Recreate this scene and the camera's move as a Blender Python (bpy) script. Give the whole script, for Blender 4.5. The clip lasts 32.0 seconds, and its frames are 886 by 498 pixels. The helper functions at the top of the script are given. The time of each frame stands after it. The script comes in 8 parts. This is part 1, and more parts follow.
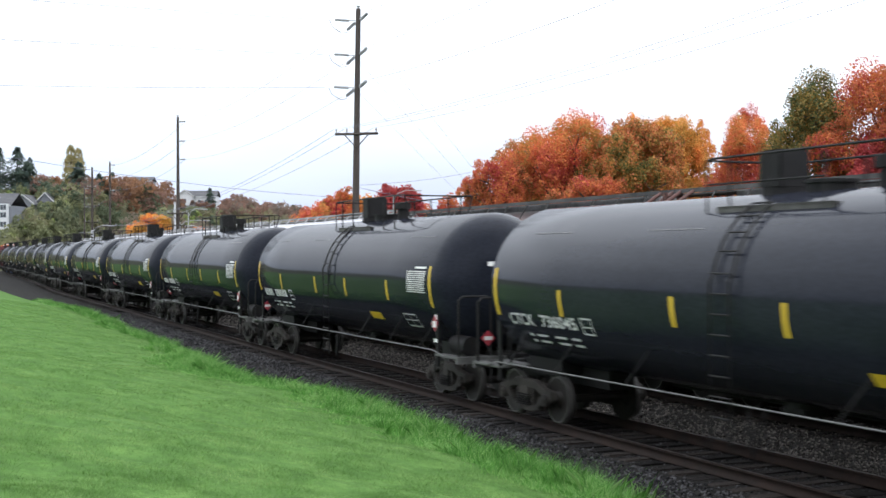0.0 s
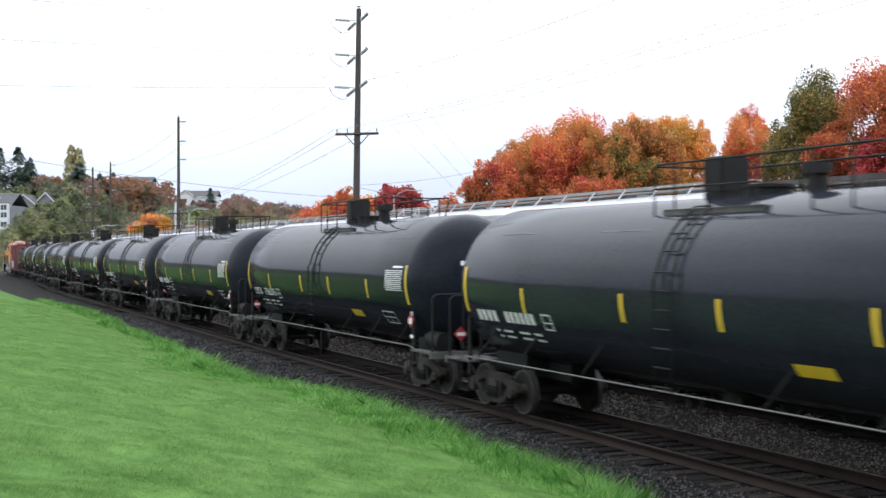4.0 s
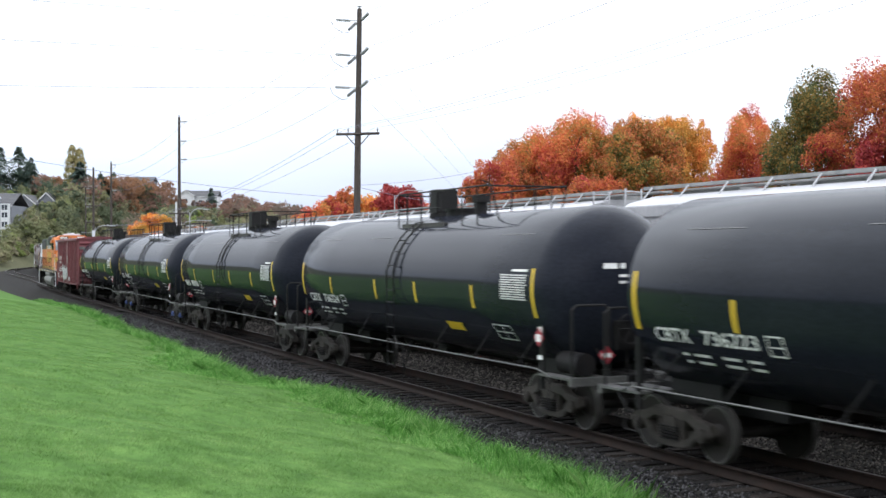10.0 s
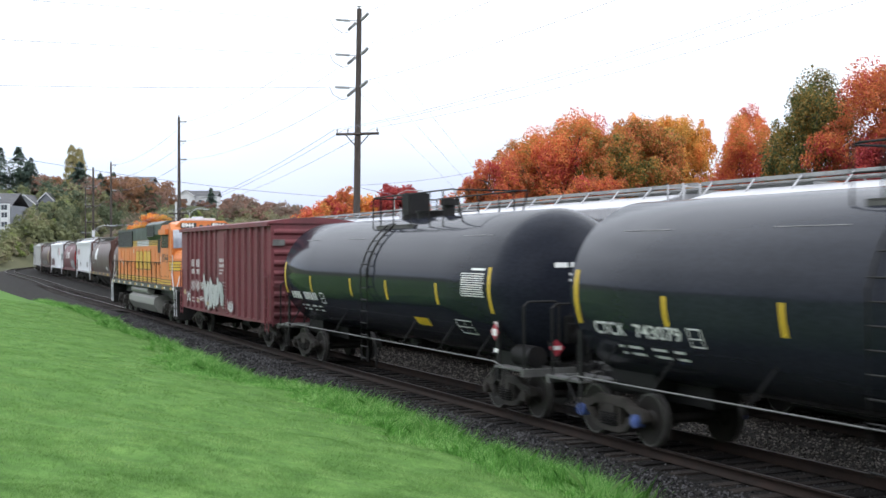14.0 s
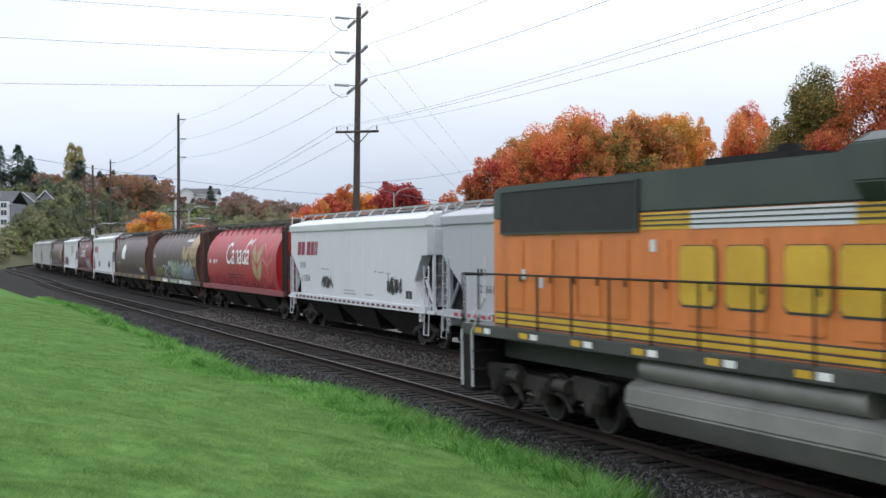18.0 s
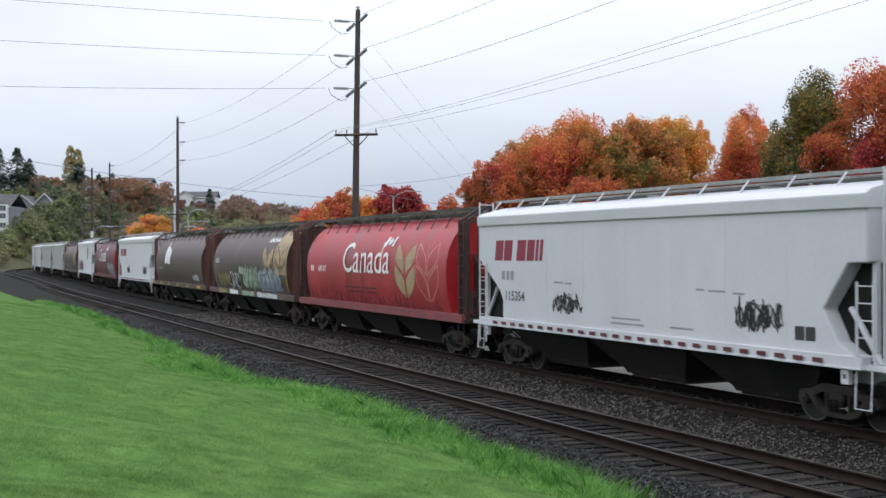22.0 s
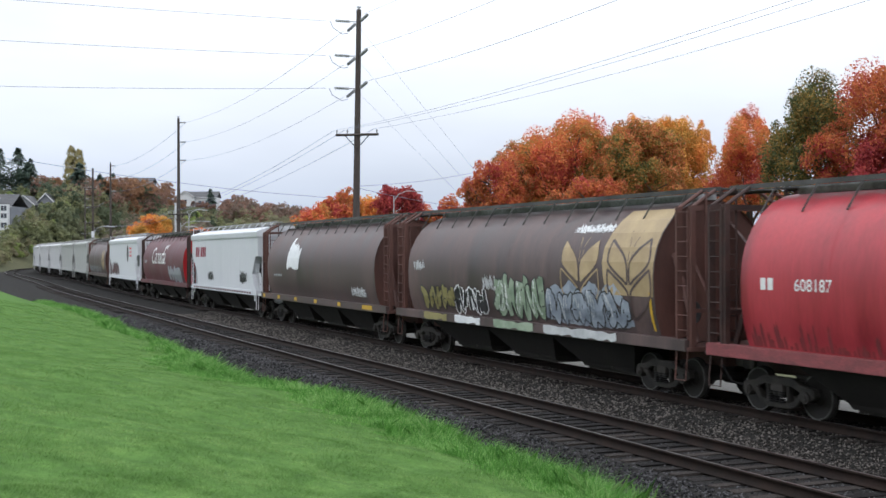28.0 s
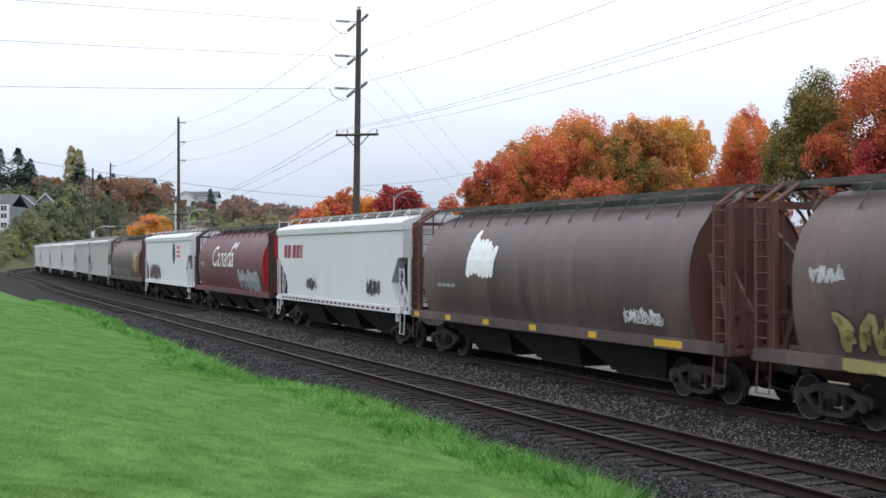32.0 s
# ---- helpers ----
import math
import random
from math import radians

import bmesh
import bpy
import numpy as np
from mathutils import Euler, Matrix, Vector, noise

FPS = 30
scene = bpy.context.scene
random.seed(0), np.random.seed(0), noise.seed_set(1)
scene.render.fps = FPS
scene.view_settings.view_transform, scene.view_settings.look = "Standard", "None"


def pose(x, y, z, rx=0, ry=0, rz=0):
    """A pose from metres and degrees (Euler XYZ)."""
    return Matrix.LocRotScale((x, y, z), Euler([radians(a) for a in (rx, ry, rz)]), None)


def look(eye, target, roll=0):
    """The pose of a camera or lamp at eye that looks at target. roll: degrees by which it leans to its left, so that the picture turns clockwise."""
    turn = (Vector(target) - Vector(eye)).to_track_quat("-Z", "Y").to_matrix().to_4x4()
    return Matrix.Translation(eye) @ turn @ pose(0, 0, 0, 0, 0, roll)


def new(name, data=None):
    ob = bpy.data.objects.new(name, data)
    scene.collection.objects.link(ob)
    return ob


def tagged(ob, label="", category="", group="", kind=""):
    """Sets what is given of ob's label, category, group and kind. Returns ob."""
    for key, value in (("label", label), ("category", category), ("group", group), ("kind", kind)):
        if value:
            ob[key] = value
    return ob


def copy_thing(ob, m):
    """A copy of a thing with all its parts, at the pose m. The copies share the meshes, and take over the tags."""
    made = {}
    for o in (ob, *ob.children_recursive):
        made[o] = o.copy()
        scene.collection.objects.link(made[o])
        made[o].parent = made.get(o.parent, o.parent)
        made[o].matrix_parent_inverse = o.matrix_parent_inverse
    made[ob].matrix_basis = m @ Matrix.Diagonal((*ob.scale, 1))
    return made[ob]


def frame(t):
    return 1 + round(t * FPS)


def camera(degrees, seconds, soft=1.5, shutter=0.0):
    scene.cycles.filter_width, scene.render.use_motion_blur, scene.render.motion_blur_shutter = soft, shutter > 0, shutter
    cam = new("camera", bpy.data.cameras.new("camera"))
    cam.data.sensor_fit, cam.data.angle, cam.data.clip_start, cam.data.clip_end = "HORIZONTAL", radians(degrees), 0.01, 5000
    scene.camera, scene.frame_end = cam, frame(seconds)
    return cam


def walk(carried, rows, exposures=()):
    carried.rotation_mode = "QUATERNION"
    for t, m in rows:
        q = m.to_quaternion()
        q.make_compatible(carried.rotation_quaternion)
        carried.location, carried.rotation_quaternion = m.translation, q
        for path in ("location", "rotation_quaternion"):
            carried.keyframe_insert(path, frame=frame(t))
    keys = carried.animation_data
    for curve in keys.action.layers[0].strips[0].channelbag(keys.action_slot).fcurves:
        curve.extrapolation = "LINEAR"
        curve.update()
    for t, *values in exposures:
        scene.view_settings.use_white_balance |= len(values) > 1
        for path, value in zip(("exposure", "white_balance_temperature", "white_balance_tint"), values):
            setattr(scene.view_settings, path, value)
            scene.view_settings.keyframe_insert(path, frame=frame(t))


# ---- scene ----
# ---- the camera on its tripod ----
EYE = Vector((0, 0, 3.361))
cam = camera(39.69, 32.0, shutter=0.35)
# small sways of the head of the tripod: seconds, degrees to the left, degrees up
SWAYS = [(0, -0.019, -0.010), (0.5, -0.003, -0.010), (1, 0.007, -0.020), (1.5, 0.018, -0.040), (2, 0.028, -0.049), (2.5, 0.018, -0.040), (3, 0.007, -0.020), (3.5, 0.007, -0.010), (5.5, 0.007, -0.010), (6, 0.007, 0.000), (6.5, 0.007, 0.020), (7, 0.007, 0.030), (7.5, 0.007, 0.020), (8, 0.007, 0.000), (8.5, 0.007, -0.010), (9, 0.018, -0.010), (9.5, 0.038, -0.010), (10, 0.038, -0.010), (10.5, 0.008, 0.000), (11, -0.022, 0.020), (11.5, -0.043, 0.040), (12, -0.063, 0.061), (12.5, -0.063, 0.062), (13, -0.032, 0.031), (13.5, 0.008, 0.000), (14, 0.028, -0.010), (14.5, 0.021, -0.010), (16.5, 0.007, -0.063), (17, 0.007, -0.081), (17.5, 0.007, -0.101), (18, 0.007, -0.111), (18.5, 0.007, -0.101), (19, -0.003, -0.081), (19.5, -0.023, -0.050), (20, -0.032, -0.020), (20.5, -0.032, 0.000), (21, -0.032, 0.020), (21.5, -0.032, 0.030), (22, -0.032, 0.030), (22.5, -0.032, 0.030), (23, -0.032, 0.030), (23.5, -0.012, 0.030), (24, 0.018, 0.030), (24.5, 0.024, 0.030), (25, 0.019, 0.030), (25.5, 0.015, 0.030), (27.5, 0.007, 0.030), (28, 0.007, 0.030), (28.5, 0.007, 0.030), (29, 0.007, 0.030), (29.5, 0.007, 0.030), (30, 0.007, 0.030), (30.5, 0.007, 0.030), (31, 0.007, 0.030), (31.5, 0.007, 0.030), (32, 0.007, 0.030)]


def sway(left, up):
    return look(EYE, EYE + Vector((-100 * math.tan(radians(left)), 100, 0.167 + 100 * math.tan(radians(up)))), -0.184)


walk(cam, [(t, sway(a, b)) for t, a, b in SWAYS],
     exposures=[(0, -0.05), (14.5, -0.05), (17.0, -0.22), (18.7, -0.50), (19.5, -0.50), (20.5, -0.52), (22.5, -0.56), (24, -0.51), (27.5, -0.40), (32, -0.36)])

# ---- light: an overcast day ----
world = bpy.data.worlds.new("overcast")
scene.world = world
world.use_nodes = True
wn, wl = world.node_tree.nodes, world.node_tree.links
wn.clear()
w_out = wn.new("ShaderNodeOutputWorld")
w_bg = wn.new("ShaderNodeBackground")
w_sky = wn.new("ShaderNodeTexSky")
w_sky.sky_type = "NISHITA"
w_sky.sun_disc = False
w_sky.sun_elevation = radians(48)
w_sky.sun_rotation = radians(200)
w_sky.air_density, w_sky.dust_density, w_sky.ozone_density = 1.0, 6.0, 1.5
w_gain = wn.new("ShaderNodeVectorMath")
w_gain.operation = "SCALE"
w_gain.inputs[3].default_value = 0.10
wl.new(w_sky.outputs[0], w_gain.inputs[0])
w_co = wn.new("ShaderNodeTexCoord")
w_sep = wn.new("ShaderNodeSeparateXYZ")
wl.new(w_co.outputs["Generated"], w_sep.inputs[0])
w_ramp = wn.new("ShaderNodeValToRGB")
w_ramp.color_ramp.elements[0].position, w_ramp.color_ramp.elements[0].color = 0.0, (0.82, 0.96, 1.22, 1)
w_ramp.color_ramp.elements[1].position, w_ramp.color_ramp.elements[1].color = 1.0, (2.85, 3.03, 3.32, 1)
for pos, col in ((0.05, (1.02, 1.14, 1.36, 1)), (0.11, (1.28, 1.38, 1.56, 1)), (0.24, (1.75, 1.86, 2.04, 1)), (0.5, (2.55, 2.7, 2.92, 1))):
    e = w_ramp.color_ramp.elements.new(pos)
    e.color = col
wl.new(w_sep.outputs["Z"], w_ramp.inputs[0])
w_noise = wn.new("ShaderNodeTexNoise")
w_noise.inputs["Scale"].default_value = 2.2
w_noise.inputs["Detail"].default_value = 5
w_map = wn.new("ShaderNodeMapping")
w_map.inputs["Scale"].default_value = (1, 1, 4)
wl.new(w_co.outputs["Generated"], w_map.inputs[0])
wl.new(w_map.outputs[0], w_noise.inputs["Vector"])
w_cloud = wn.new("ShaderNodeMapRange")
for i, val in zip((1, 2, 3, 4), (0.35, 0.68, 0.9, 1.1)):
    w_cloud.inputs[i].default_value = val
wl.new(w_noise.outputs[0], w_cloud.inputs[0])
w_mul = wn.new("ShaderNodeVectorMath")
w_mul.operation = "SCALE"
wl.new(w_ramp.outputs[0], w_mul.inputs[0])
wl.new(w_cloud.outputs[0], w_mul.inputs[3])
w_mix = wn.new("ShaderNodeMix")
w_mix.data_type = "RGBA"
w_mix.inputs[0].default_value = 0.88
wl.new(w_gain.outputs[0], w_mix.inputs[6])
wl.new(w_mul.outputs[0], w_mix.inputs[7])
wl.new(w_mix.outputs[2], w_bg.inputs[0])
w_bg.inputs[1].default_value = 1.0
wl.new(w_bg.outputs[0], w_out.inputs[0])

sun = new("sun", bpy.data.lights.new("sun", "SUN"))
sun.data.energy, sun.data.angle, sun.data.color = 0.7, radians(80), (1, 0.97, 0.92)
sun.matrix_world = look((0, 0, 40), Vector((0, 0, 40)) - Vector((0.25, -0.62, 0.74)))


# ---- materials ----
def mat(name, c1, c2, scale=3.0, rough=0.7, metal=0.0, bump=0.15, fine=40.0, island=0.0, vary=0.0, spec=0.5, stretch=(1, 1, 1), c3=None, coat=0.0, rvar=0.1, grit=0.17, coat_rough=0.15):
    """Two colours over a broad noise, a fine grain, relief, and a change from piece to piece."""
    m = bpy.data.materials.new(name)
    m.use_nodes = True
    n, l = m.node_tree.nodes, m.node_tree.links
    b = n["Principled BSDF"]
    co = n.new("ShaderNodeTexCoord")
    mp = n.new("ShaderNodeMapping")
    mp.inputs["Scale"].default_value = stretch
    l.new(co.outputs["Object"], mp.inputs[0])
    big = n.new("ShaderNodeTexNoise")
    big.inputs["Scale"].default_value, big.inputs["Detail"].default_value = scale, 6
    big.inputs["Roughness"].default_value = 0.6
    l.new(mp.outputs[0], big.inputs["Vector"])
    small = n.new("ShaderNodeTexNoise")
    small.inputs["Scale"].default_value, small.inputs["Detail"].default_value = fine, 3
    l.new(mp.outputs[0], small.inputs["Vector"])
    ramp = n.new("ShaderNodeValToRGB")
    e = ramp.color_ramp.elements
    e[0].position, e[0].color = 0.32, (*c1, 1)
    e[1].position, e[1].color = 0.68, (*c2, 1)
    if c3:
        k = e.new(0.52)
        k.color = (*c3, 1)
    source = big.outputs[0]
    geo = n.new("ShaderNodeNewGeometry")
    info = n.new("ShaderNodeObjectInfo")
    for out, amount in ((geo.outputs["Random Per Island"], island), (info.outputs["Random"], vary)):
        if amount:
            shift = n.new("ShaderNodeMath")
            shift.operation = "MULTIPLY_ADD"
            shift.inputs[1].default_value = amount
            l.new(out, shift.inputs[0])
            l.new(source, shift.inputs[2])
            half = n.new("ShaderNodeMath")
            half.operation = "SUBTRACT"
            half.inputs[1].default_value = amount / 2
            l.new(shift.outputs[0], half.inputs[0])
            source = half.outputs[0]
    l.new(source, ramp.inputs[0])
    grain = n.new("ShaderNodeMapRange")
    for i, val in zip((1, 2, 3, 4), (0.3, 0.7, 1 - grit, 1 + grit)):
        grain.inputs[i].default_value = val
    l.new(small.outputs[0], grain.inputs[0])
    mul = n.new("ShaderNodeVectorMath")
    mul.operation = "SCALE"
    l.new(ramp.outputs[0], mul.inputs[0])
    l.new(grain.outputs[0], mul.inputs[3])
    l.new(mul.outputs[0], b.inputs["Base Color"])
    rr = n.new("ShaderNodeMapRange")
    for i, val in zip((1, 2, 3, 4), (0.3, 0.7, max(0.05, rough - rvar), min(1, rough + rvar))):
        rr.inputs[i].default_value = val
    l.new(big.outputs[0], rr.inputs[0])
    l.new(rr.outputs[0], b.inputs["Roughness"])
    b.inputs["Metallic"].default_value = metal
    b.inputs["Specular IOR Level"].default_value = spec
    b.inputs["Coat Weight"].default_value = coat
    b.inputs["Coat Roughness"].default_value = coat_rough
    if bump:
        bp = n.new("ShaderNodeBump")
        bp.inputs["Strength"].default_value, bp.inputs["Distance"].default_value = bump, 0.02
        l.new(small.outputs[0], bp.inputs["Height"])
        l.new(bp.outputs[0], b.inputs["Normal"])
    return m


M = {}
M["tank"] = mat("black_tank_paint", (0.011, 0.013, 0.019), (0.018, 0.020, 0.028), 0.8, 0.42, 0, 0.012, 14, vary=0.3, stretch=(0.5, 1, 1.5), rvar=0.06, spec=0.0, coat=1.0, coat_rough=0.11)
tank_nodes, tank_links = M["tank"].node_tree.nodes, M["tank"].node_tree.links
weight = tank_nodes.new("ShaderNodeLayerWeight")
weight.inputs[0].default_value = 0.5
gloss = tank_nodes.new("ShaderNodeMapRange")
for i, val in zip((1, 2, 3, 4), (0.10, 0.58, 0.06, 0.58)):
    gloss.inputs[i].default_value = val
tank_links.new(weight.outputs["Facing"], gloss.inputs[0])
tank_links.new(gloss.outputs[0], tank_nodes["Principled BSDF"].inputs["Coat Weight"])
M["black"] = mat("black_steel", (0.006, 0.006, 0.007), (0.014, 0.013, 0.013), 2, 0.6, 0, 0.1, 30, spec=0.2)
M["truck"] = mat("grimy_steel", (0.012, 0.011, 0.010), (0.046, 0.041, 0.037), 3, 0.7, 0, 0.3, 25, vary=0.2, spec=0.25)
M["wheel"] = mat("wheel_steel", (0.007, 0.006, 0.006), (0.020, 0.017, 0.015), 5, 0.65, 0.1, 0.1, 30, spec=0.3)
M["tread"] = mat("polished_wheel_tread", (0.06, 0.058, 0.056), (0.12, 0.117, 0.114), 5, 0.4, 0.5, 0.02, 30)
M["bluecap"] = mat("blue_bearing_cap", (0.05, 0.08, 0.22), (0.07, 0.11, 0.3), 4, 0.5, 0, 0.1, 30)
M["rod"] = mat("grey_handrail_paint", (0.07, 0.07, 0.07), (0.14, 0.14, 0.137), 3, 0.5, 0.2, 0.05, 30)
M["yellow"] = mat("yellow_reflective_tape", (0.55, 0.36, 0.02), (0.68, 0.46, 0.03), 2, 0.45, 0, 0.03, 40, grit=0.06)
M["white"] = mat("white_stencil_paint", (0.6, 0.6, 0.6), (0.75, 0.75, 0.74), 3, 0.6, 0, 0.03, 40, grit=0.06)
M["red_tape"] = mat("red_reflective_tape", (0.30, 0.022, 0.035), (0.42, 0.04, 0.055), 3, 0.5, 0, 0.03, 40, grit=0.1)
M["placard"] = mat("faded_red_placard", (0.26, 0.02, 0.035), (0.34, 0.035, 0.05), 3, 0.5, 0, 0.03, 40, grit=0.06)
M["hop_white"] = mat("white_hopper_paint", (0.369, 0.369, 0.389), (0.459, 0.459, 0.476), 0.9, 0.5, 0, 0.05, 16, stretch=(1, 1, 0.35), grit=0.06)
M["hop_clean"] = mat("clean_white_hopper_paint", (0.50, 0.515, 0.55), (0.57, 0.58, 0.61), 0.5, 0.5, 0, 0.03, 16, stretch=(1, 1, 0.5), grit=0.03)
M["hop_grey"] = mat("grey_hopper_paint", (0.255, 0.264, 0.264), (0.357, 0.357, 0.348), 0.9, 0.55, 0, 0.05, 16, stretch=(1, 1, 0.35), grit=0.06)
M["hop_pale"] = mat("pale_grey_hopper_paint", (0.33, 0.342, 0.375), (0.39, 0.40, 0.43), 0.5, 0.55, 0, 0.03, 16, stretch=(1, 1, 0.5), grit=0.03)
M["hop_red"] = mat("faded_red_hopper_paint", (0.20, 0.016, 0.024), (0.40, 0.040, 0.052), 1.1, 0.45, 0, 0.04, 18, stretch=(1.3, 1, 0.12), grit=0.1, c3=(0.34, 0.030, 0.042))
M["hop_dred"] = mat("dark_red_hopper_paint", (0.068, 0.017, 0.023), (0.120, 0.033, 0.042), 0.7, 0.55, 0, 0.04, 18, stretch=(1, 1, 0.4), grit=0.06)
M["hop_brown"] = mat("brown_hopper_paint", (0.038, 0.026, 0.026), (0.115, 0.074, 0.070), 1.0, 0.5, 0, 0.05, 18, stretch=(1.3, 1, 0.14), grit=0.1, c3=(0.075, 0.050, 0.049))
M["hop_rust"] = mat("rusty_brown_steel", (0.055, 0.024, 0.020), (0.115, 0.047, 0.037), 1.2, 0.7, 0, 0.1, 22, stretch=(1, 1, 0.4), grit=0.06)
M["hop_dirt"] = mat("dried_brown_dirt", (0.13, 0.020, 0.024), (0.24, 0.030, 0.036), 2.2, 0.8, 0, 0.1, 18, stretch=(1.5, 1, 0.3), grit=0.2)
M["hop_sill"] = mat("dusty_red_sill_paint", (0.13, 0.035, 0.038), (0.25, 0.060, 0.065), 2.0, 0.7, 0, 0.1, 18, stretch=(1, 1, 2), grit=0.2)
M["hop_frame"] = mat("dark_rusty_frame_steel", (0.022, 0.012, 0.011), (0.055, 0.026, 0.022), 2.0, 0.75, 0, 0.1, 22, grit=0.15)
M["hatch"] = mat("dusty_grey_hatch_cover", (0.07, 0.068, 0.066), (0.30, 0.30, 0.31), 1.4, 0.7, 0.1, 0.2, 12, stretch=(1, 4, 1), grit=0.2)
M["hop_red_end"] = mat("bright_red_end_paint", (0.40, 0.012, 0.018), (0.5, 0.03, 0.035), 1.0, 0.5, 0, 0.04, 18, grit=0.06)
M["hop_bay"] = mat("near_black_discharge_bay", (0.011, 0.010, 0.010), (0.030, 0.027, 0.025), 1.5, 0.75, 0, 0.15, 20, spec=0.3)
M["grate"] = mat("dark_walkway_grating", (0.030, 0.029, 0.028), (0.10, 0.097, 0.093), 1.2, 0.75, 0.2, 0.3, 60, stretch=(1, 3, 1), grit=0.3)
M["walk_grey"] = mat("galvanised_walkway", (0.2, 0.2, 0.2), (0.33, 0.33, 0.32), 3, 0.55, 0.4, 0.2, 60)
M["mark_red"] = mat("dark_red_lettering", (0.20, 0.012, 0.04), (0.27, 0.025, 0.06), 2, 0.55, 0, 0.03, 30, grit=0.06)
M["mark_crimson"] = mat("red_lettering", (0.52, 0.03, 0.05), (0.62, 0.05, 0.07), 2, 0.55, 0, 0.03, 30, grit=0.06)
M["mark_dark"] = mat("black_lettering", (0.02, 0.02, 0.022), (0.05, 0.05, 0.05), 2, 0.6, 0, 0.03, 30, grit=0.06)
M["mark_grey"] = mat("faded_grey_lettering", (0.22, 0.23, 0.24), (0.3, 0.31, 0.32), 2, 0.6, 0, 0.03, 30, grit=0.06)
M["mark_gold"] = mat("pale_gold_paint", (0.27, 0.19, 0.095), (0.40, 0.30, 0.165), 1.5, 0.55, 0, 0.03, 30, grit=0.06)
M["mark_pink"] = mat("pale_pink_outline_paint", (0.55, 0.2, 0.18), (0.66, 0.3, 0.26), 1.5, 0.55, 0, 0.03, 30, grit=0.06)
M["spray_black"] = mat("black_spray_paint", (0.012, 0.012, 0.014), (0.05, 0.05, 0.055), 3, 0.5, 0, 0.02, 30, grit=0.06)
M["spray_silver"] = mat("silver_spray_paint", (0.42, 0.43, 0.45), (0.6, 0.61, 0.62), 2, 0.45, 0.2, 0.02, 30, grit=0.06)
M["spray_white"] = mat("white_spray_paint", (0.58, 0.6, 0.62), (0.75, 0.76, 0.77), 2, 0.55, 0, 0.02, 30, grit=0.06)
M["spray_green"] = mat("pale_green_spray_paint", (0.160, 0.240, 0.153), (0.336, 0.400, 0.306), 2, 0.55, 0, 0.02, 30, grit=0.06)
M["spray_olive"] = mat("olive_yellow_spray_paint", (0.188, 0.160, 0.055), (0.300, 0.264, 0.110), 2, 0.55, 0, 0.02, 30, grit=0.06)
M["spray_blue"] = mat("grey_blue_spray_paint", (0.16, 0.19, 0.24), (0.32, 0.36, 0.42), 2, 0.55, 0, 0.02, 30, grit=0.06)
M["box_red"] = mat("oxide_red_boxcar_paint", (0.080, 0.016, 0.022), (0.145, 0.030, 0.038), 0.9, 0.6, 0, 0.06, 18, stretch=(1.4, 1, 0.2), grit=0.1)
M["loco_orange"] = mat("orange_locomotive_paint", (0.470, 0.136, 0.030), (0.620, 0.188, 0.048), 1.1, 0.42, 0, 0.03, 18, stretch=(1.6, 1, 0.25), grit=0.08)
M["loco_green"] = mat("dark_green_locomotive_paint", (0.022, 0.034, 0.030), (0.042, 0.056, 0.050), 1.0, 0.5, 0, 0.03, 18, grit=0.06)
M["loco_frame"] = mat("grimy_grey_green_frame", (0.030, 0.032, 0.030), (0.055, 0.058, 0.054), 1.2, 0.65, 0, 0.08, 20)
M["loco_yellow"] = mat("yellow_locomotive_paint", (0.46, 0.27, 0.02), (0.58, 0.36, 0.03), 1.0, 0.45, 0, 0.03, 18, grit=0.06)
M["loco_glare"] = mat("green_anti_glare_paint", (0.035, 0.085, 0.045), (0.055, 0.12, 0.065), 2, 0.7, 0, 0.05, 20)
M["loco_grey"] = mat("silver_fuel_tank_paint", (0.144, 0.144, 0.137), (0.230, 0.227, 0.216), 1.0, 0.5, 0.2, 0.06, 18, grit=0.06)
# the pale base colour holds the reflected sky
M["windscreen"] = mat("sky_coloured_windscreen", (0.22, 0.25, 0.31), (0.34, 0.37, 0.42), 1.5, 0.06, 0, 0.0, 5, spec=1.0, coat=1.0, rvar=0.01)
M["box_mark"] = mat("faded_boxcar_lettering", (0.32, 0.28, 0.29), (0.52, 0.48, 0.48), 4, 0.6, 0, 0.03, 30)
M["screen"] = mat("black_radiator_screen", (0.006, 0.006, 0.008), (0.014, 0.014, 0.017), 5, 0.7, 0, 0.5, 90)
M["glass"] = mat("dark_cab_glass", (0.03, 0.045, 0.05), (0.06, 0.075, 0.08), 1, 0.06, 0, 0.0, 5, spec=1.0, coat=1.0, rvar=0.01)
M["rail"] = mat("rusty_rail_steel", (0.010, 0.007, 0.006), (0.026, 0.017, 0.014), 2, 0.8, 0.0, 0.1, 30, spec=0.15)
M["railhead"] = mat("worn_rail_head", (0.05, 0.046, 0.043), (0.11, 0.10, 0.096), 2, 0.4, 0.7, 0.05, 40)
M["tie"] = mat("weathered_timber_tie", (0.006, 0.005, 0.005), (0.034, 0.028, 0.025), 2.5, 0.9, 0, 0.6, 25, vary=0.6, stretch=(6, 1, 1), spec=0.2)
M["ballast"] = mat("dark_ballast_bed", (0.006, 0.006, 0.006), (0.030, 0.028, 0.026), 16, 0.95, 0, 1.0, 40, spec=0.1)
M["stone"] = mat("grey_ballast_stone", (0.008, 0.008, 0.009), (0.075, 0.073, 0.078), 0.7, 0.9, 0, 0.2, 30, island=1.0, spec=0.2, c3=(0.026, 0.025, 0.027))
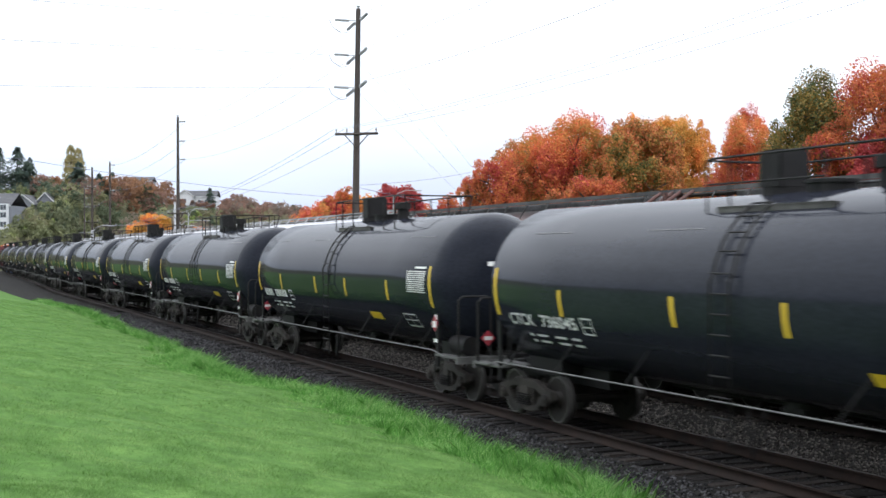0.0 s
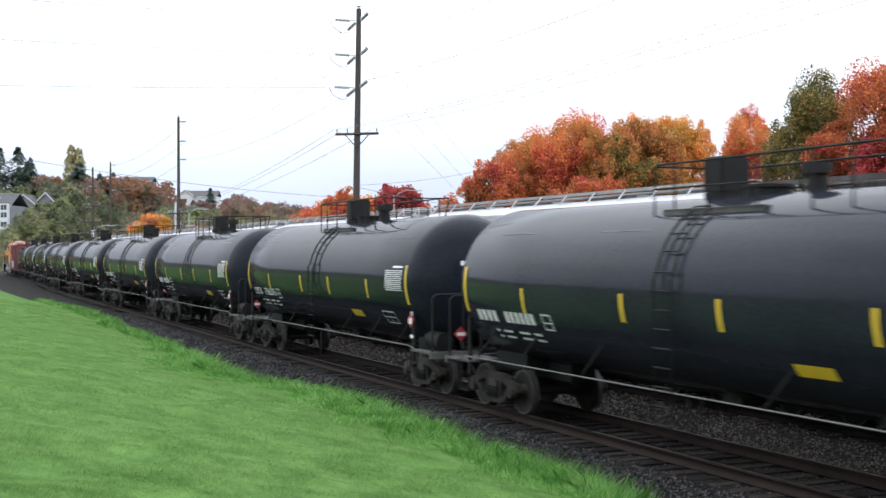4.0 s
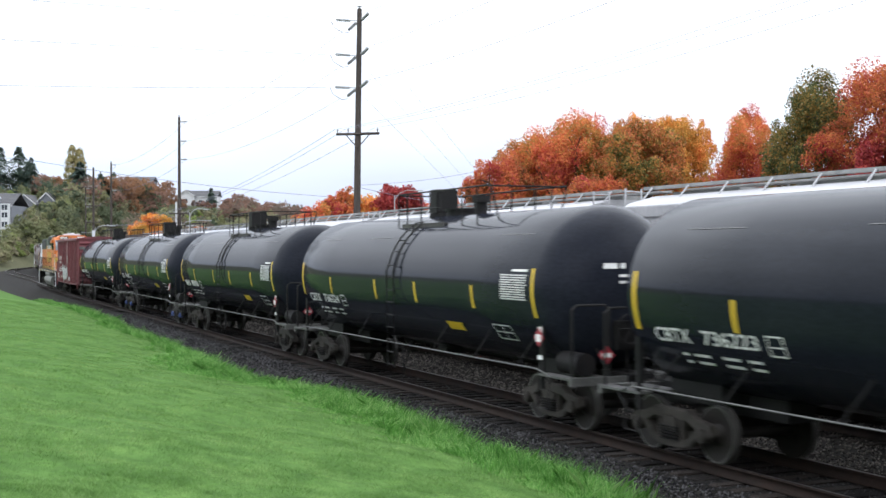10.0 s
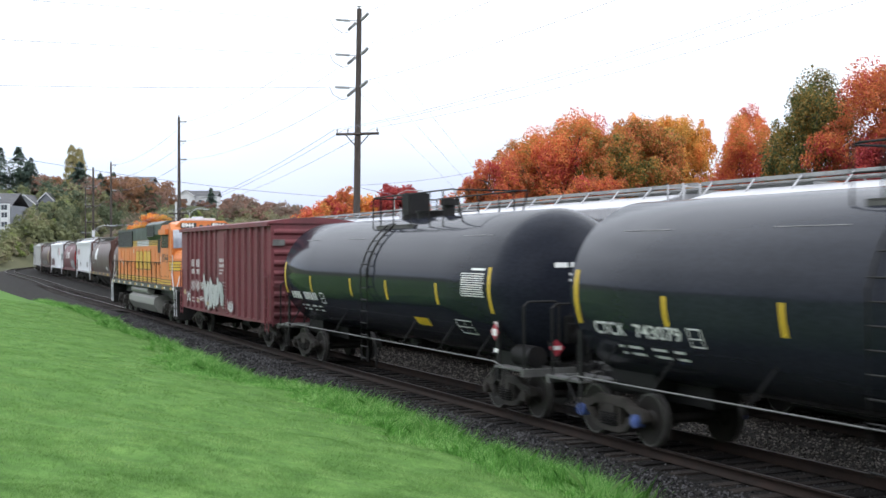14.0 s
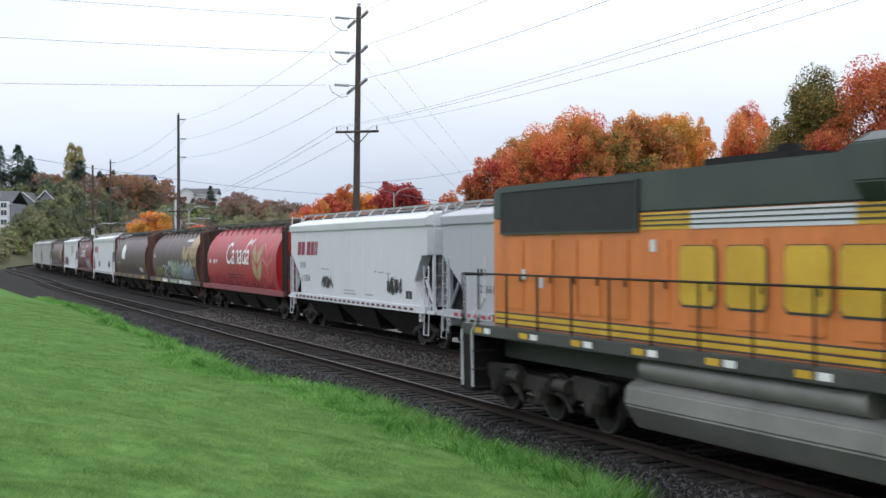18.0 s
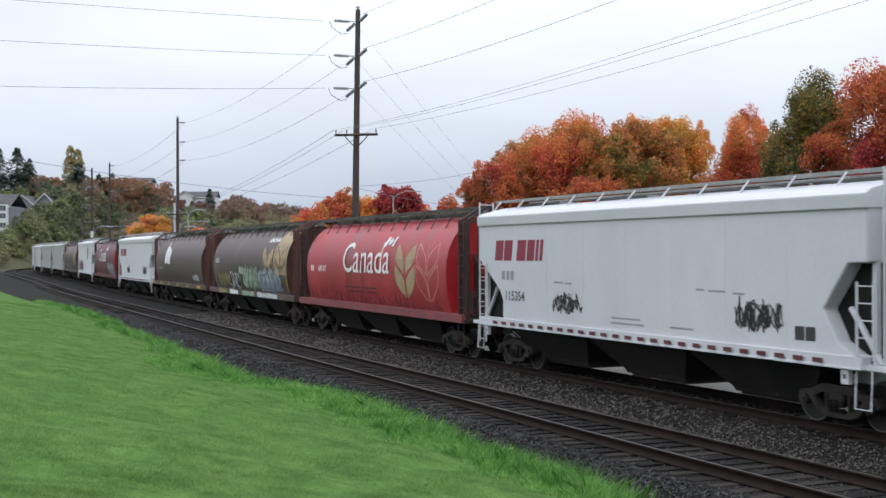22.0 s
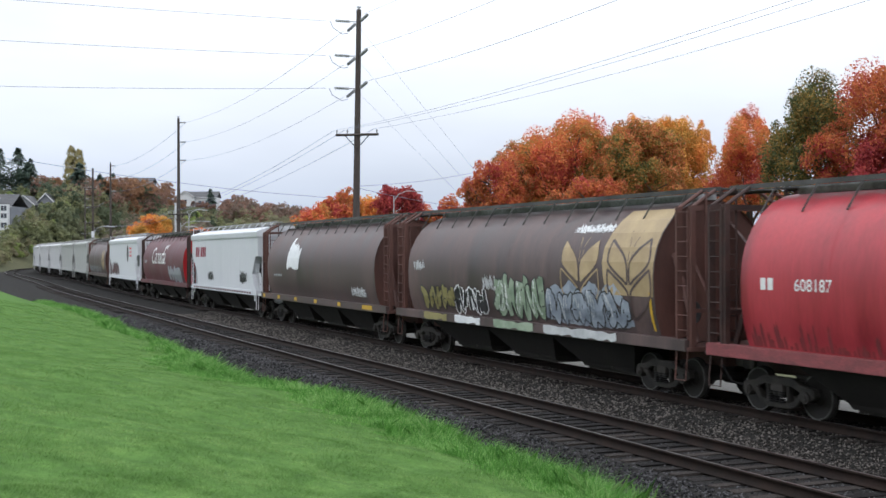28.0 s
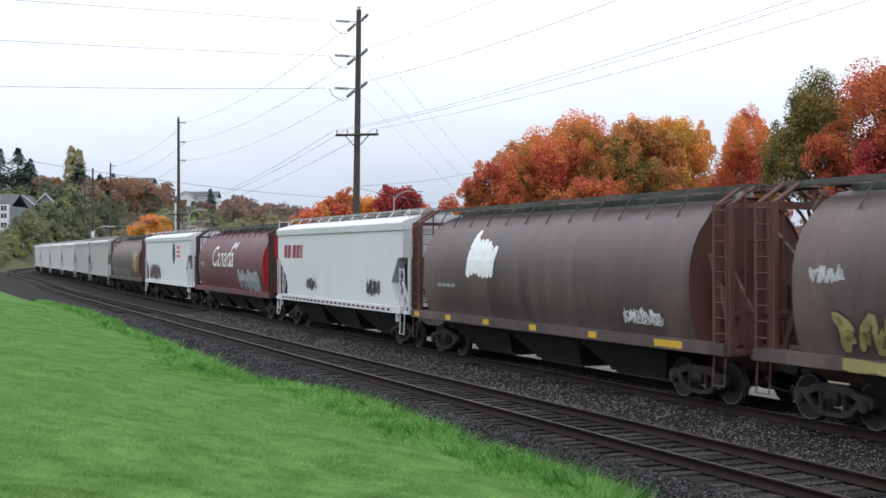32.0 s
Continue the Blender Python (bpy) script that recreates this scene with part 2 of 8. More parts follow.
M["stone_warm"] = mat("brown_grey_ballast_stone", (0.022, 0.020, 0.018), (0.125, 0.112, 0.103), 0.7, 0.9, 0, 0.2, 30, island=0.9, spec=0.2, c3=(0.055, 0.049, 0.045))
M["meadow"] = mat("rough_hill_grass", (0.055, 0.062, 0.034), (0.095, 0.092, 0.055), 0.08, 0.95, 0, 0.3, 1.5, spec=0.08)
M["road"] = mat("pale_concrete_road", (0.10, 0.098, 0.092), (0.14, 0.136, 0.126), 0.5, 0.9, 0, 0.2, 12, spec=0.08)
M["lawn"] = mat("mown_lawn", (0.048, 0.105, 0.023), (0.100, 0.185, 0.048), 2.2, 0.95, 0, 0.4, 14, spec=0.05, c3=(0.074, 0.150, 0.037), grit=0.22)
M["pole"] = mat("weathered_pole_timber", (0.032, 0.025, 0.022), (0.070, 0.056, 0.050), 2, 0.9, 0, 0.4, 30, stretch=(3, 3, 0.3))
M["wire"] = mat("aged_wire", (0.16, 0.17, 0.24), (0.25, 0.26, 0.34), 1, 0.6, 0.2, 0, 10)
M["insulator"] = mat("grey_insulator", (0.2, 0.21, 0.22), (0.34, 0.35, 0.36), 3, 0.35, 0, 0, 20)
M["dry_leaf"] = mat("dry_orange_leaf", (0.40, 0.10, 0.02), (0.55, 0.17, 0.04), 30, 0.7, 0, 0.2, 90)
M["bark"] = mat("grey_brown_bark", (0.045, 0.035, 0.028), (0.11, 0.09, 0.075), 2, 0.95, 0, 0.6, 14, stretch=(3, 3, 0.5))


def leaf_mat(name, colours, scale, island=0.5, through_light=0.25, span=0.36):
    """Leaves: several colours in drifts through the crown, changing from leaf to leaf."""
    m = mat(name, colours[0], colours[-1], scale, 0.65, 0, 0, 8, island=island, spec=0.3)
    n, l = m.node_tree.nodes, m.node_tree.links
    ramp = next(k for k in n if k.type == "VALTORGB")
    e = ramp.color_ramp.elements
    e[0].position, e[1].position = 0.5 - span / 2, 0.5 + span / 2
    for k, c in enumerate(colours[1:-1]):
        e.new(0.5 + span * ((k + 1) / (len(colours) - 1) - 0.5)).color = (*c, 1)
    b, out = n["Principled BSDF"], n["Material Output"]
    tr = n.new("ShaderNodeBsdfTranslucent")
    mix = n.new("ShaderNodeMixShader")
    mix.inputs[0].default_value = through_light
    l.new(b.inputs["Base Color"].links[0].from_socket, tr.inputs[0])
    l.new(b.outputs[0], mix.inputs[1])
    l.new(tr.outputs[0], mix.inputs[2])
    l.new(mix.outputs[0], out.inputs[0])
    return m


M["blade"] = leaf_mat("grass_blade", [(0.078, 0.172, 0.035), (0.108, 0.218, 0.052), (0.138, 0.258, 0.068), (0.220, 0.340, 0.118)], 1.1, 0.3, 0.5)
M["tuft"] = leaf_mat("long_grass_blade", [(0.050, 0.165, 0.026), (0.092, 0.265, 0.042), (0.150, 0.375, 0.070), (0.34, 0.55, 0.20)], 1.6, 0.45, 0.45)
M["leaf_orange"] = leaf_mat("orange_maple_leaves", [(0.46, 0.075, 0.065), (0.60, 0.125, 0.072), (0.70, 0.21, 0.082), (0.70, 0.29, 0.085), (0.32, 0.22, 0.060)], 0.27, 0.18, 0.38, 0.26)
M["leaf_mixed"] = leaf_mat("green_and_orange_maple_leaves", [(0.098, 0.111, 0.034), (0.196, 0.172, 0.045), (0.539, 0.259, 0.064), (0.588, 0.153, 0.074), (0.157, 0.144, 0.039)], 0.27, 0.16, 0.35, 0.24)
M["leaf_green"] = leaf_mat("dark_green_maple_leaves", [(0.045, 0.070, 0.031), (0.068, 0.095, 0.034), (0.135, 0.140, 0.041), (0.378, 0.216, 0.054), (0.063, 0.086, 0.032)], 0.28, 0.25, 0.3)
M["leaf_red"] = leaf_mat("red_maple_leaves", [(0.392, 0.048, 0.055), (0.490, 0.091, 0.064), (0.648, 0.259, 0.069), (0.549, 0.124, 0.069), (0.255, 0.135, 0.049)], 0.27, 0.16, 0.35, 0.24)
M["leaf_crimson"] = leaf_mat("deep_crimson_maple_leaves", [(0.221, 0.028, 0.041), (0.350, 0.041, 0.053), (0.442, 0.078, 0.055), (0.258, 0.033, 0.046)], 0.34, 0.28, 0.35)
M["leaf_gold"] = leaf_mat("golden_leaves", [(0.627, 0.182, 0.054), (0.746, 0.307, 0.074), (0.686, 0.355, 0.084), (0.451, 0.278, 0.064)], 0.27, 0.16, 0.35, 0.24)
# hill foliage: distance haze is mixed into these paler, greyer colours
M["leaf_russet"] = leaf_mat("hazed_russet_leaves", [(0.178, 0.157, 0.127), (0.230, 0.178, 0.149), (0.324, 0.178, 0.132), (0.261, 0.188, 0.154), (0.178, 0.167, 0.132)], 0.03, 0.1, 0.5)
M["leaf_olive"] = leaf_mat("hazed_olive_leaves", [(0.190, 0.207, 0.135), (0.238, 0.261, 0.151), (0.302, 0.317, 0.159), (0.302, 0.261, 0.174), (0.222, 0.230, 0.143)], 0.05, 0.1, 0.5)
M["leaf_twig"] = leaf_mat("grey_brown_bare_thicket", [(0.157, 0.128, 0.108), (0.218, 0.176, 0.146), (0.242, 0.182, 0.133), (0.169, 0.145, 0.114)], 0.08, 0.2, 0.5)
M["leaf_conifer"] = leaf_mat("hazed_conifer_needles", [(0.081, 0.124, 0.117), (0.116, 0.165, 0.138), (0.145, 0.194, 0.138), (0.092, 0.136, 0.112)], 0.3, 0.4, 0.3)
M["leaf_lime"] = leaf_mat("yellow_green_shrub_leaves", [(0.197, 0.264, 0.098), (0.267, 0.352, 0.113), (0.337, 0.395, 0.140), (0.238, 0.293, 0.113)], 0.08, 0.1, 0.5)
M["leaf_brown"] = leaf_mat("orange_brown_hill_leaves", [(0.230, 0.146, 0.094), (0.314, 0.173, 0.099), (0.366, 0.199, 0.110), (0.251, 0.173, 0.105)], 0.06, 0.1, 0.5)
M["leaf_dark"] = leaf_mat("dark_green_hill_leaves", [(0.099, 0.132, 0.090), (0.132, 0.165, 0.103), (0.165, 0.197, 0.115), (0.115, 0.149, 0.096)], 0.08, 0.1, 0.5)
M["leaf_poplar"] = leaf_mat("yellow_green_poplar_leaves", [(0.250, 0.237, 0.112), (0.325, 0.300, 0.125), (0.375, 0.312, 0.150), (0.275, 0.250, 0.112)], 0.2, 0.15)
M["siding"] = mat("grey_house_siding", (0.15, 0.16, 0.185), (0.19, 0.20, 0.225), 0.3, 0.7, 0, 0.1, 3)
M["trim"] = mat("white_house_trim", (0.5, 0.51, 0.53), (0.6, 0.61, 0.62), 0.5, 0.6, 0, 0.02, 8)
M["shingle"] = mat("dark_roof_shingles", (0.05, 0.05, 0.055), (0.10, 0.10, 0.105), 0.8, 0.9, 0, 0.2, 10)
M["pane"] = mat("house_window_glass", (0.03, 0.035, 0.045), (0.06, 0.07, 0.08), 0.5, 0.08, 0, 0, 3, spec=0.8)
M["lamp_post"] = mat("galvanised_lamp_post", (0.3, 0.31, 0.32), (0.45, 0.46, 0.47), 1, 0.5, 0.3, 0.02, 10)


# ---- mesh helpers ----
class Geo:
    """Corners and faces of one mesh, piece by piece."""

    def __init__(self):
        self.v, self.f = [], []

    def add(self, verts, faces):
        k = len(self.v)
        self.v += [tuple(c) for c in verts]
        self.f += [tuple(i + k for i in face) for face in faces]
        return self

    def box(self, x0, x1, y0, y1, z0, z1):
        return self.add([(x, y, z) for z in (z0, z1) for y in (y0, y1) for x in (x0, x1)],
                        [(0, 2, 3, 1), (4, 5, 7, 6), (0, 1, 5, 4), (2, 6, 7, 3), (0, 4, 6, 2), (1, 3, 7, 5)])

    def cyl(self, a, b, r, n=10, r2=None):
        a, b = Vector(a), Vector(b)
        q = (b - a).to_track_quat("Z", "Y")
        ring = [Vector((math.cos(math.tau * i / n), math.sin(math.tau * i / n), 0)) for i in range(n)]
        verts = [a + q @ (c * r) for c in ring] + [b + q @ (c * (r if r2 is None else r2)) for c in ring]
        return self.add(verts, [(i, (i + 1) % n, n + (i + 1) % n, n + i) for i in range(n)] + [tuple(range(n))[::-1], tuple(range(n, 2 * n))])

    def tube(self, pts, r, n=6):
        """A bent rod: one skin through all its corners."""
        pts = [Vector(c) for c in pts]
        rings = []
        for i, c in enumerate(pts):
            d = (pts[min(i + 1, len(pts) - 1)] - pts[max(i - 1, 0)]).normalized()
            q = d.to_track_quat("Z", "Y")
            rings.append([c + q @ Vector((r * math.cos(math.tau * k / n), r * math.sin(math.tau * k / n), 0)) for k in range(n)])
        return self.loft(rings)

    def loft(self, rings, caps=True):
        n = len(rings[0])
        faces = [(j * n + i, j * n + (i + 1) % n, (j + 1) * n + (i + 1) % n, (j + 1) * n + i) for j in range(len(rings) - 1) for i in range(n)]
        if caps:
            faces += [tuple(range(n))[::-1], tuple((len(rings) - 1) * n + i for i in range(n))]
        return self.add([c for ring in rings for c in ring], faces)

    def slab(self, poly, y0, y1):
        """A flat outline in x and z with a thickness from y0 to y1."""
        n = len(poly)
        return self.add([(x, y0, z) for x, z in poly] + [(x, y1, z) for x, z in poly],
                        [tuple(range(n)), tuple(range(n, 2 * n))[::-1]] + [(i, n + i, n + (i + 1) % n, (i + 1) % n) for i in range(n)])

    def mesh(self, name, material, smooth=False, bevel=0.0):
        me = bpy.data.meshes.new(name)
        me.from_pydata(self.v, [], self.f)
        bm = bmesh.new()
        bm.from_mesh(me)
        bmesh.ops.recalc_face_normals(bm, faces=bm.faces)
        if bevel:
            bmesh.ops.bevel(bm, geom=[e for e in bm.edges if len(e.link_faces) == 2 and e.calc_face_angle(0) > 0.6], offset=bevel, segments=2, affect="EDGES", clamp_overlap=True)
        if smooth:
            for e in bm.edges:
                e.smooth = len(e.link_faces) != 2 or e.calc_face_angle(0) < 0.6
            for f in bm.faces:
                f.smooth = True
        bm.to_mesh(me)
        bm.free()
        me.materials.append(material)
        return me


def part(name, geo, material, parent, label="", smooth=False, bevel=0.0):
    """One mesh under a thing or under a part."""
    ob = new(name, geo.mesh(name, M[material], smooth, bevel))
    ob.parent = parent
    return tagged(ob, label)


def again(ob, parent, m):
    """A part with its own pieces once more, on the same meshes, under another parent."""
    twin = copy_thing(ob, m)
    twin.parent = parent
    return twin


def thing(name, label, category, group="", kind=""):
    return tagged(new(name), label, category, group, kind)


def big_mesh(name, verts, faces, material, smooth=False):
    """A mesh from arrays of corners and faces of equal length."""
    me = bpy.data.meshes.new(name)
    n = faces.shape[1]
    me.vertices.add(len(verts))
    me.vertices.foreach_set("co", np.asarray(verts, dtype=np.float32).ravel())
    me.loops.add(faces.size)
    me.loops.foreach_set("vertex_index", faces.astype(np.int32).ravel())
    me.polygons.add(len(faces))
    me.polygons.foreach_set("loop_start", np.arange(0, faces.size, n, dtype=np.int32))
    me.polygons.foreach_set("loop_total", np.full(len(faces), n, dtype=np.int32))
    if smooth:
        me.polygons.foreach_set("use_smooth", np.ones(len(faces), dtype=bool))
    me.update(calc_edges=True)
    me.materials.append(M[material])
    return me


# ---- the line of the two tracks ----
KNOTS = [-12, 15, 40, 70, 100, 140, 180, 220, 260, 320]
BENDS = [-0.001, -0.00047, -0.0002, 0.00029, -0.00134, 0.0009, -0.0003, -0.00273, -0.00314, -0.00314]
WAY = np.arange(-420, 560, 0.5)
bend = np.interp(WAY, KNOTS, BENDS)
bend[WAY < -12] = 0
turn = np.cumsum(bend) * 0.5
turn += 1.9929 - np.interp(0, WAY, turn)
way_x, way_y = np.cumsum(np.cos(turn)) * 0.5, np.cumsum(np.sin(turn)) * 0.5
way_x += 6.2622 - np.interp(0, WAY, way_x)
way_y += 16.8159 - np.interp(0, WAY, way_y)


def aside(s):
    """Metres from the near track's middle to the far track's."""
    return 4.84 + 0.3565 * np.clip(s, -40, 250) / 100


def spot(s, q):
    """Plan place s metres up the near track and q metres beyond its middle (less than 0: on the lawn's side)."""
    h = np.interp(s, WAY, turn)
    return np.interp(s, WAY, way_x) + np.sin(h) * q, np.interp(s, WAY, way_y) - np.cos(h) * q


def sweep(name, stations, section, material, smooth=False):
    """An open or closed cross-section (q, z) carried along the track; q may be a function of s."""
    rows = []
    for q, z in section:
        qq = q(stations) if callable(q) else q
        x, y = spot(stations, qq)
        rows.append(np.stack([x, y, np.full_like(x, z)], 1))
    v = np.stack(rows, 1)
    n, k = v.shape[:2]
    i = (np.arange(n - 1)[:, None] * k + np.arange(k - 1)[None]).ravel()
    return big_mesh(name, v.reshape(-1, 3), np.stack([i, i + k, i + k + 1, i + 1], 1), material, smooth)


def gone_near(t):
    """Metres that the near train has rolled since 9 s."""
    a = np.minimum(t, 18.5) - 9.0
    d = 13.1357 * a + 0.01138 * a**2 - 0.001204 * a**3 - 0.0002155 * a**4
    return d + 12.23 * np.maximum(t - 18.5, 0)


def gone_far(t):
    a = t - 23.0
    return 5.0638 * a - 0.00519 * a**2 + 0.000026 * a**3 + 0.0000014 * a**4


def car_pose(far, s, half):
    """The pose of a car whose middle is at s: its trucks stand on the track."""
    ends = []
    for e in (s - half, s + half):
        ends.append(spot(e, aside(e) if far else 0.0))
    (xa, ya), (xb, yb) = ends
    return pose((xa + xb) / 2, (ya + yb) / 2, 0, 0, 0, math.degrees(math.atan2(ya - yb, xa - xb)))


# ---- ground ----
def lawn_edge(s):
    """Where the lawn stops, metres from the near track's middle."""
    return -np.interp(s, [-30, 1.8, 4.6, 6, 8, 9.6, 11.5, 14.3, 16.3, 18.8, 22.5, 26, 29, 33, 37, 42, 48, 55, 63, 70, 77, 92, 109, 125, 140, 300],
                      [3.4, 3.4, 3.3, 3.45, 3.25, 3.1, 3.05, 3.1, 3.6, 4.2, 4.1, 3.8, 3.6, 3.5, 3.6, 3.6, 3.35, 3.3, 3.45, 3.9, 4.3, 4.7, 5.2, 6, 7, 12])


def rise(x):
    x = np.clip(x, 0, 1)
    return x * x * (3 - 2 * x)


def lawn_height(s, q):
    """The lawn climbs from the ballast to a low bank on which the camera stands."""
    off = lawn_edge(s) - q
    wave = 0.04 * np.sin(0.9 * s + 0.4 * q) * np.sin(0.7 * q - 0.35 * s)
    for k, (a, b, c) in enumerate(((1.3, 2.2, 0.014), (2.9, -1.1, 0.012), (-1.9, 3.3, 0.011), (4.1, 2.3, 0.008), (-3.7, 4.9, 0.007), (6.3, -2.9, 0.006), (5.1, 5.9, 0.005))):
        wave = wave + c * np.sin(a * s + b * q + 1.7 * k + 1.3 * np.sin(0.6 * b * s - 0.5 * a * q + k))
    return -0.30 + 0.16 * rise(off / 0.5) + 1.85 * np.clip(off / 10.5, 0, 1) ** 0.9 + wave * rise(off / 2)


def from_track(x, y):
    """Plan distance to the near track, for the lie of the land."""
    k = slice(0, None, 8)
    px, py = way_x[k], way_y[k]
    d = np.full(x.shape, 1e9)
    for a, b in zip(px, py):
        np.minimum(d, (x - a) ** 2 + (y - b) ** 2, out=d)
    return np.sqrt(d)


def land(x, y):
    """Height of the open country."""
    x, y = np.asarray(x, dtype=float), np.asarray(y, dtype=float)
    hill = 22 * rise((y - 255) / 150) * (0.35 + 0.65 * rise((-20 - x) / 90))
    ripples = 0.8 * np.sin(x * 0.05) * np.sin(y * 0.043) + 0.5 * np.sin(x * 0.11 + 1) * np.cos(y * 0.09)
    return -0.95 + (hill + ripples * rise((y - 200) / 100)) * rise((from_track(x, y) - 6) / 12)


xs = np.unique(np.concatenate([np.arange(-240, 160, 4.0), np.sign(np.linspace(-1, 1, 61)) * np.abs(np.linspace(-1, 1, 61)) ** 3 * 2500]))
ys = np.unique(np.concatenate([np.arange(-40, 640, 4.0), np.sign(np.linspace(-1, 1, 61)) * np.abs(np.linspace(-1, 1, 61)) ** 3 * 2500]))
gx, gy = np.meshgrid(xs, ys)
gv = np.stack([gx, gy, land(gx, gy)], 2).reshape(-1, 3)
k = len(xs)
i = (np.arange(len(ys) - 1)[:, None] * k + np.arange(k - 1)[None]).ravel()
ground = new("ground", big_mesh("ground", gv, np.stack([i, i + 1, i + k + 1, i + k], 1), "meadow", True))
tagged(ground, "rough grassy ground rising to a wooded hill", "ground", kind="structure")

STATIONS = np.concatenate([np.arange(-120, -10, 3.0), np.arange(-10, 120, 0.5), np.arange(120, 480, 3.0)])
bed = new("ballast_bed", sweep("ballast_bed", STATIONS, [
    (-4.6, -0.98), (-3.0, -0.62), (-1.9, -0.27), (-1.3, -0.215), (1.3, -0.215), (1.9, -0.27), (2.35, -0.36), (lambda s: aside(s) - 2.0, -0.30),
    (lambda s: aside(s) - 1.3, -0.215), (lambda s: aside(s) + 1.3, -0.215), (lambda s: aside(s) + 1.9, -0.27), (lambda s: aside(s) + 3.1, -0.75), (lambda s: aside(s) + 4.2, -0.98)], "ballast"))
tagged(bed, "dark crushed-stone ballast bed under both tracks", "ballast", kind="structure")
road = new("road", sweep("road", np.arange(-120, 230, 3.0), [
    (lambda s: aside(s) + 4.4, -1.0), (lambda s: aside(s) + 4.5, -0.82), (lambda s: aside(s) + 8.4, -0.78), (lambda s: aside(s) + 8.5, -1.0)], "road"))
tagged(road, "pale concrete service road beside the far track", "road", kind="structure")

# the lawn: a sheet from the ballast up the bank, past the camera
ls = np.concatenate([np.arange(-60, -10, 4.0), np.arange(-10, 70, 0.25), np.arange(70, 300, 4.0)])
lo = np.concatenate([np.arange(0, 1.2, 0.12), np.arange(1.2, 14, 0.25), np.array([14, 16, 20, 26, 36, 50, 80])])
gs, go = np.meshgrid(ls, lo, indexing="ij")
gq = lawn_edge(gs) - go
gz = lawn_height(gs, gq)
gz[:, 0] = -1.1
lx, ly = spot(gs, gq)
k = len(lo)
i = (np.arange(len(ls) - 1)[:, None] * k + np.arange(k - 1)[None]).ravel()
lawn = new("lawn", big_mesh("lawn", np.stack([lx, ly, gz], 2).reshape(-1, 3), np.stack([i, i + 1, i + k + 1, i + k], 1), "lawn", True))
tagged(lawn, "bright green mown lawn sloping down to the tracks", "lawn", kind="structure")


# ---- tracks ----
def rail_section(q0):
    """Foot, web and head of one rail round its own middle q0."""
    half = [(0.068, -0.182), (0.068, -0.172), (0.012, -0.155), (0.010, -0.045), (0.036, -0.034), (0.037, -0.006), (0.030, 0.0)]
    shape = half + [(-a, z) for a, z in half[::-1]]
    return [((lambda s, a=a: q0(s) + a), z) for a, z in shape + shape[:1]]


def railway(name, q0, tie_range, label):
    track = tagged(new(name), label, "railway track", kind="structure")
    for side in (-0.7525, 0.7525):
        r = new("rail", sweep("rail", STATIONS, rail_section(lambda s, d=side: q0(s) + d), "rail"))
        r.parent = track
        h = new("rail_head", sweep("rail_head", STATIONS, [((lambda s, d=side: q0(s) + d - 0.026), 0.002), ((lambda s, d=side: q0(s) + d + 0.026), 0.002)], "railhead"))
        h.parent = r
        tagged(h, "bright worn running surface")
    shapes = []
    rng = random.Random(5)
    for _ in range(4):
        g = Geo()
        g.box(-0.115, 0.115, -1.3, 1.3, -0.36, -0.186)
        me = g.mesh("tie", M["tie"], bevel=0.012)
        for c in me.vertices:
            c.co += Vector((rng.uniform(-0.012, 0.012), rng.uniform(-0.03, 0.03), rng.uniform(-0.008, 0.006)))
        shapes.append(me)
    s = tie_range[0]
    while s < tie_range[1]:
        x, y = spot(s, q0(s))
        tie = new("tie", shapes[rng.randrange(4)])
        tie.matrix_basis = pose(x, y, rng.uniform(-0.012, 0.006), 0, 0, math.degrees(np.interp(s, WAY, turn)) + rng.uniform(-1.2, 1.2))
        tie.parent = track
        s += 0.5 + rng.uniform(-0.03, 0.03)
    return track


# ---- running gear ----
def make_wheelset():
    g = Geo()
    for y in (-0.75, 0.75):
        o = -1 if y < 0 else 1
        prof = [(y + o * 0.07, 0.36), (y + o * 0.073, 0.42), (y + o * 0.075, 0.452), (y - o * 0.03, 0.457), (y - o * 0.05, 0.482), (y - o * 0.075, 0.48), (y - o * 0.075, 0.36), (y - o * 0.03, 0.2), (y - o * 0.1, 0.11)]
        prof = [(y + o * 0.10, 0.0), (y + o * 0.10, 0.10), (y + o * 0.03, 0.18)] + prof + [(y - o * 0.1, 0.0)]
        g.loft([[(r * math.cos(math.tau * k / 24), yy, r * math.sin(math.tau * k / 24)) for k in range(24)] for yy, r in [(a, max(b, 0.004)) for a, b in prof]])
    g.cyl((0, -1.0, 0), (0, 1.0, 0), 0.085, 10)
    return g



def bright_rim(me):
    """Worn steel on the outer rim and the tread of both wheels."""
    me.materials.append(M["tread"])
    for p in me.polygons:
        c = p.center
        if math.hypot(c.x, c.z) > 0.43 and 0.735 < abs(c.y) < 0.9:
            p.material_index = 1


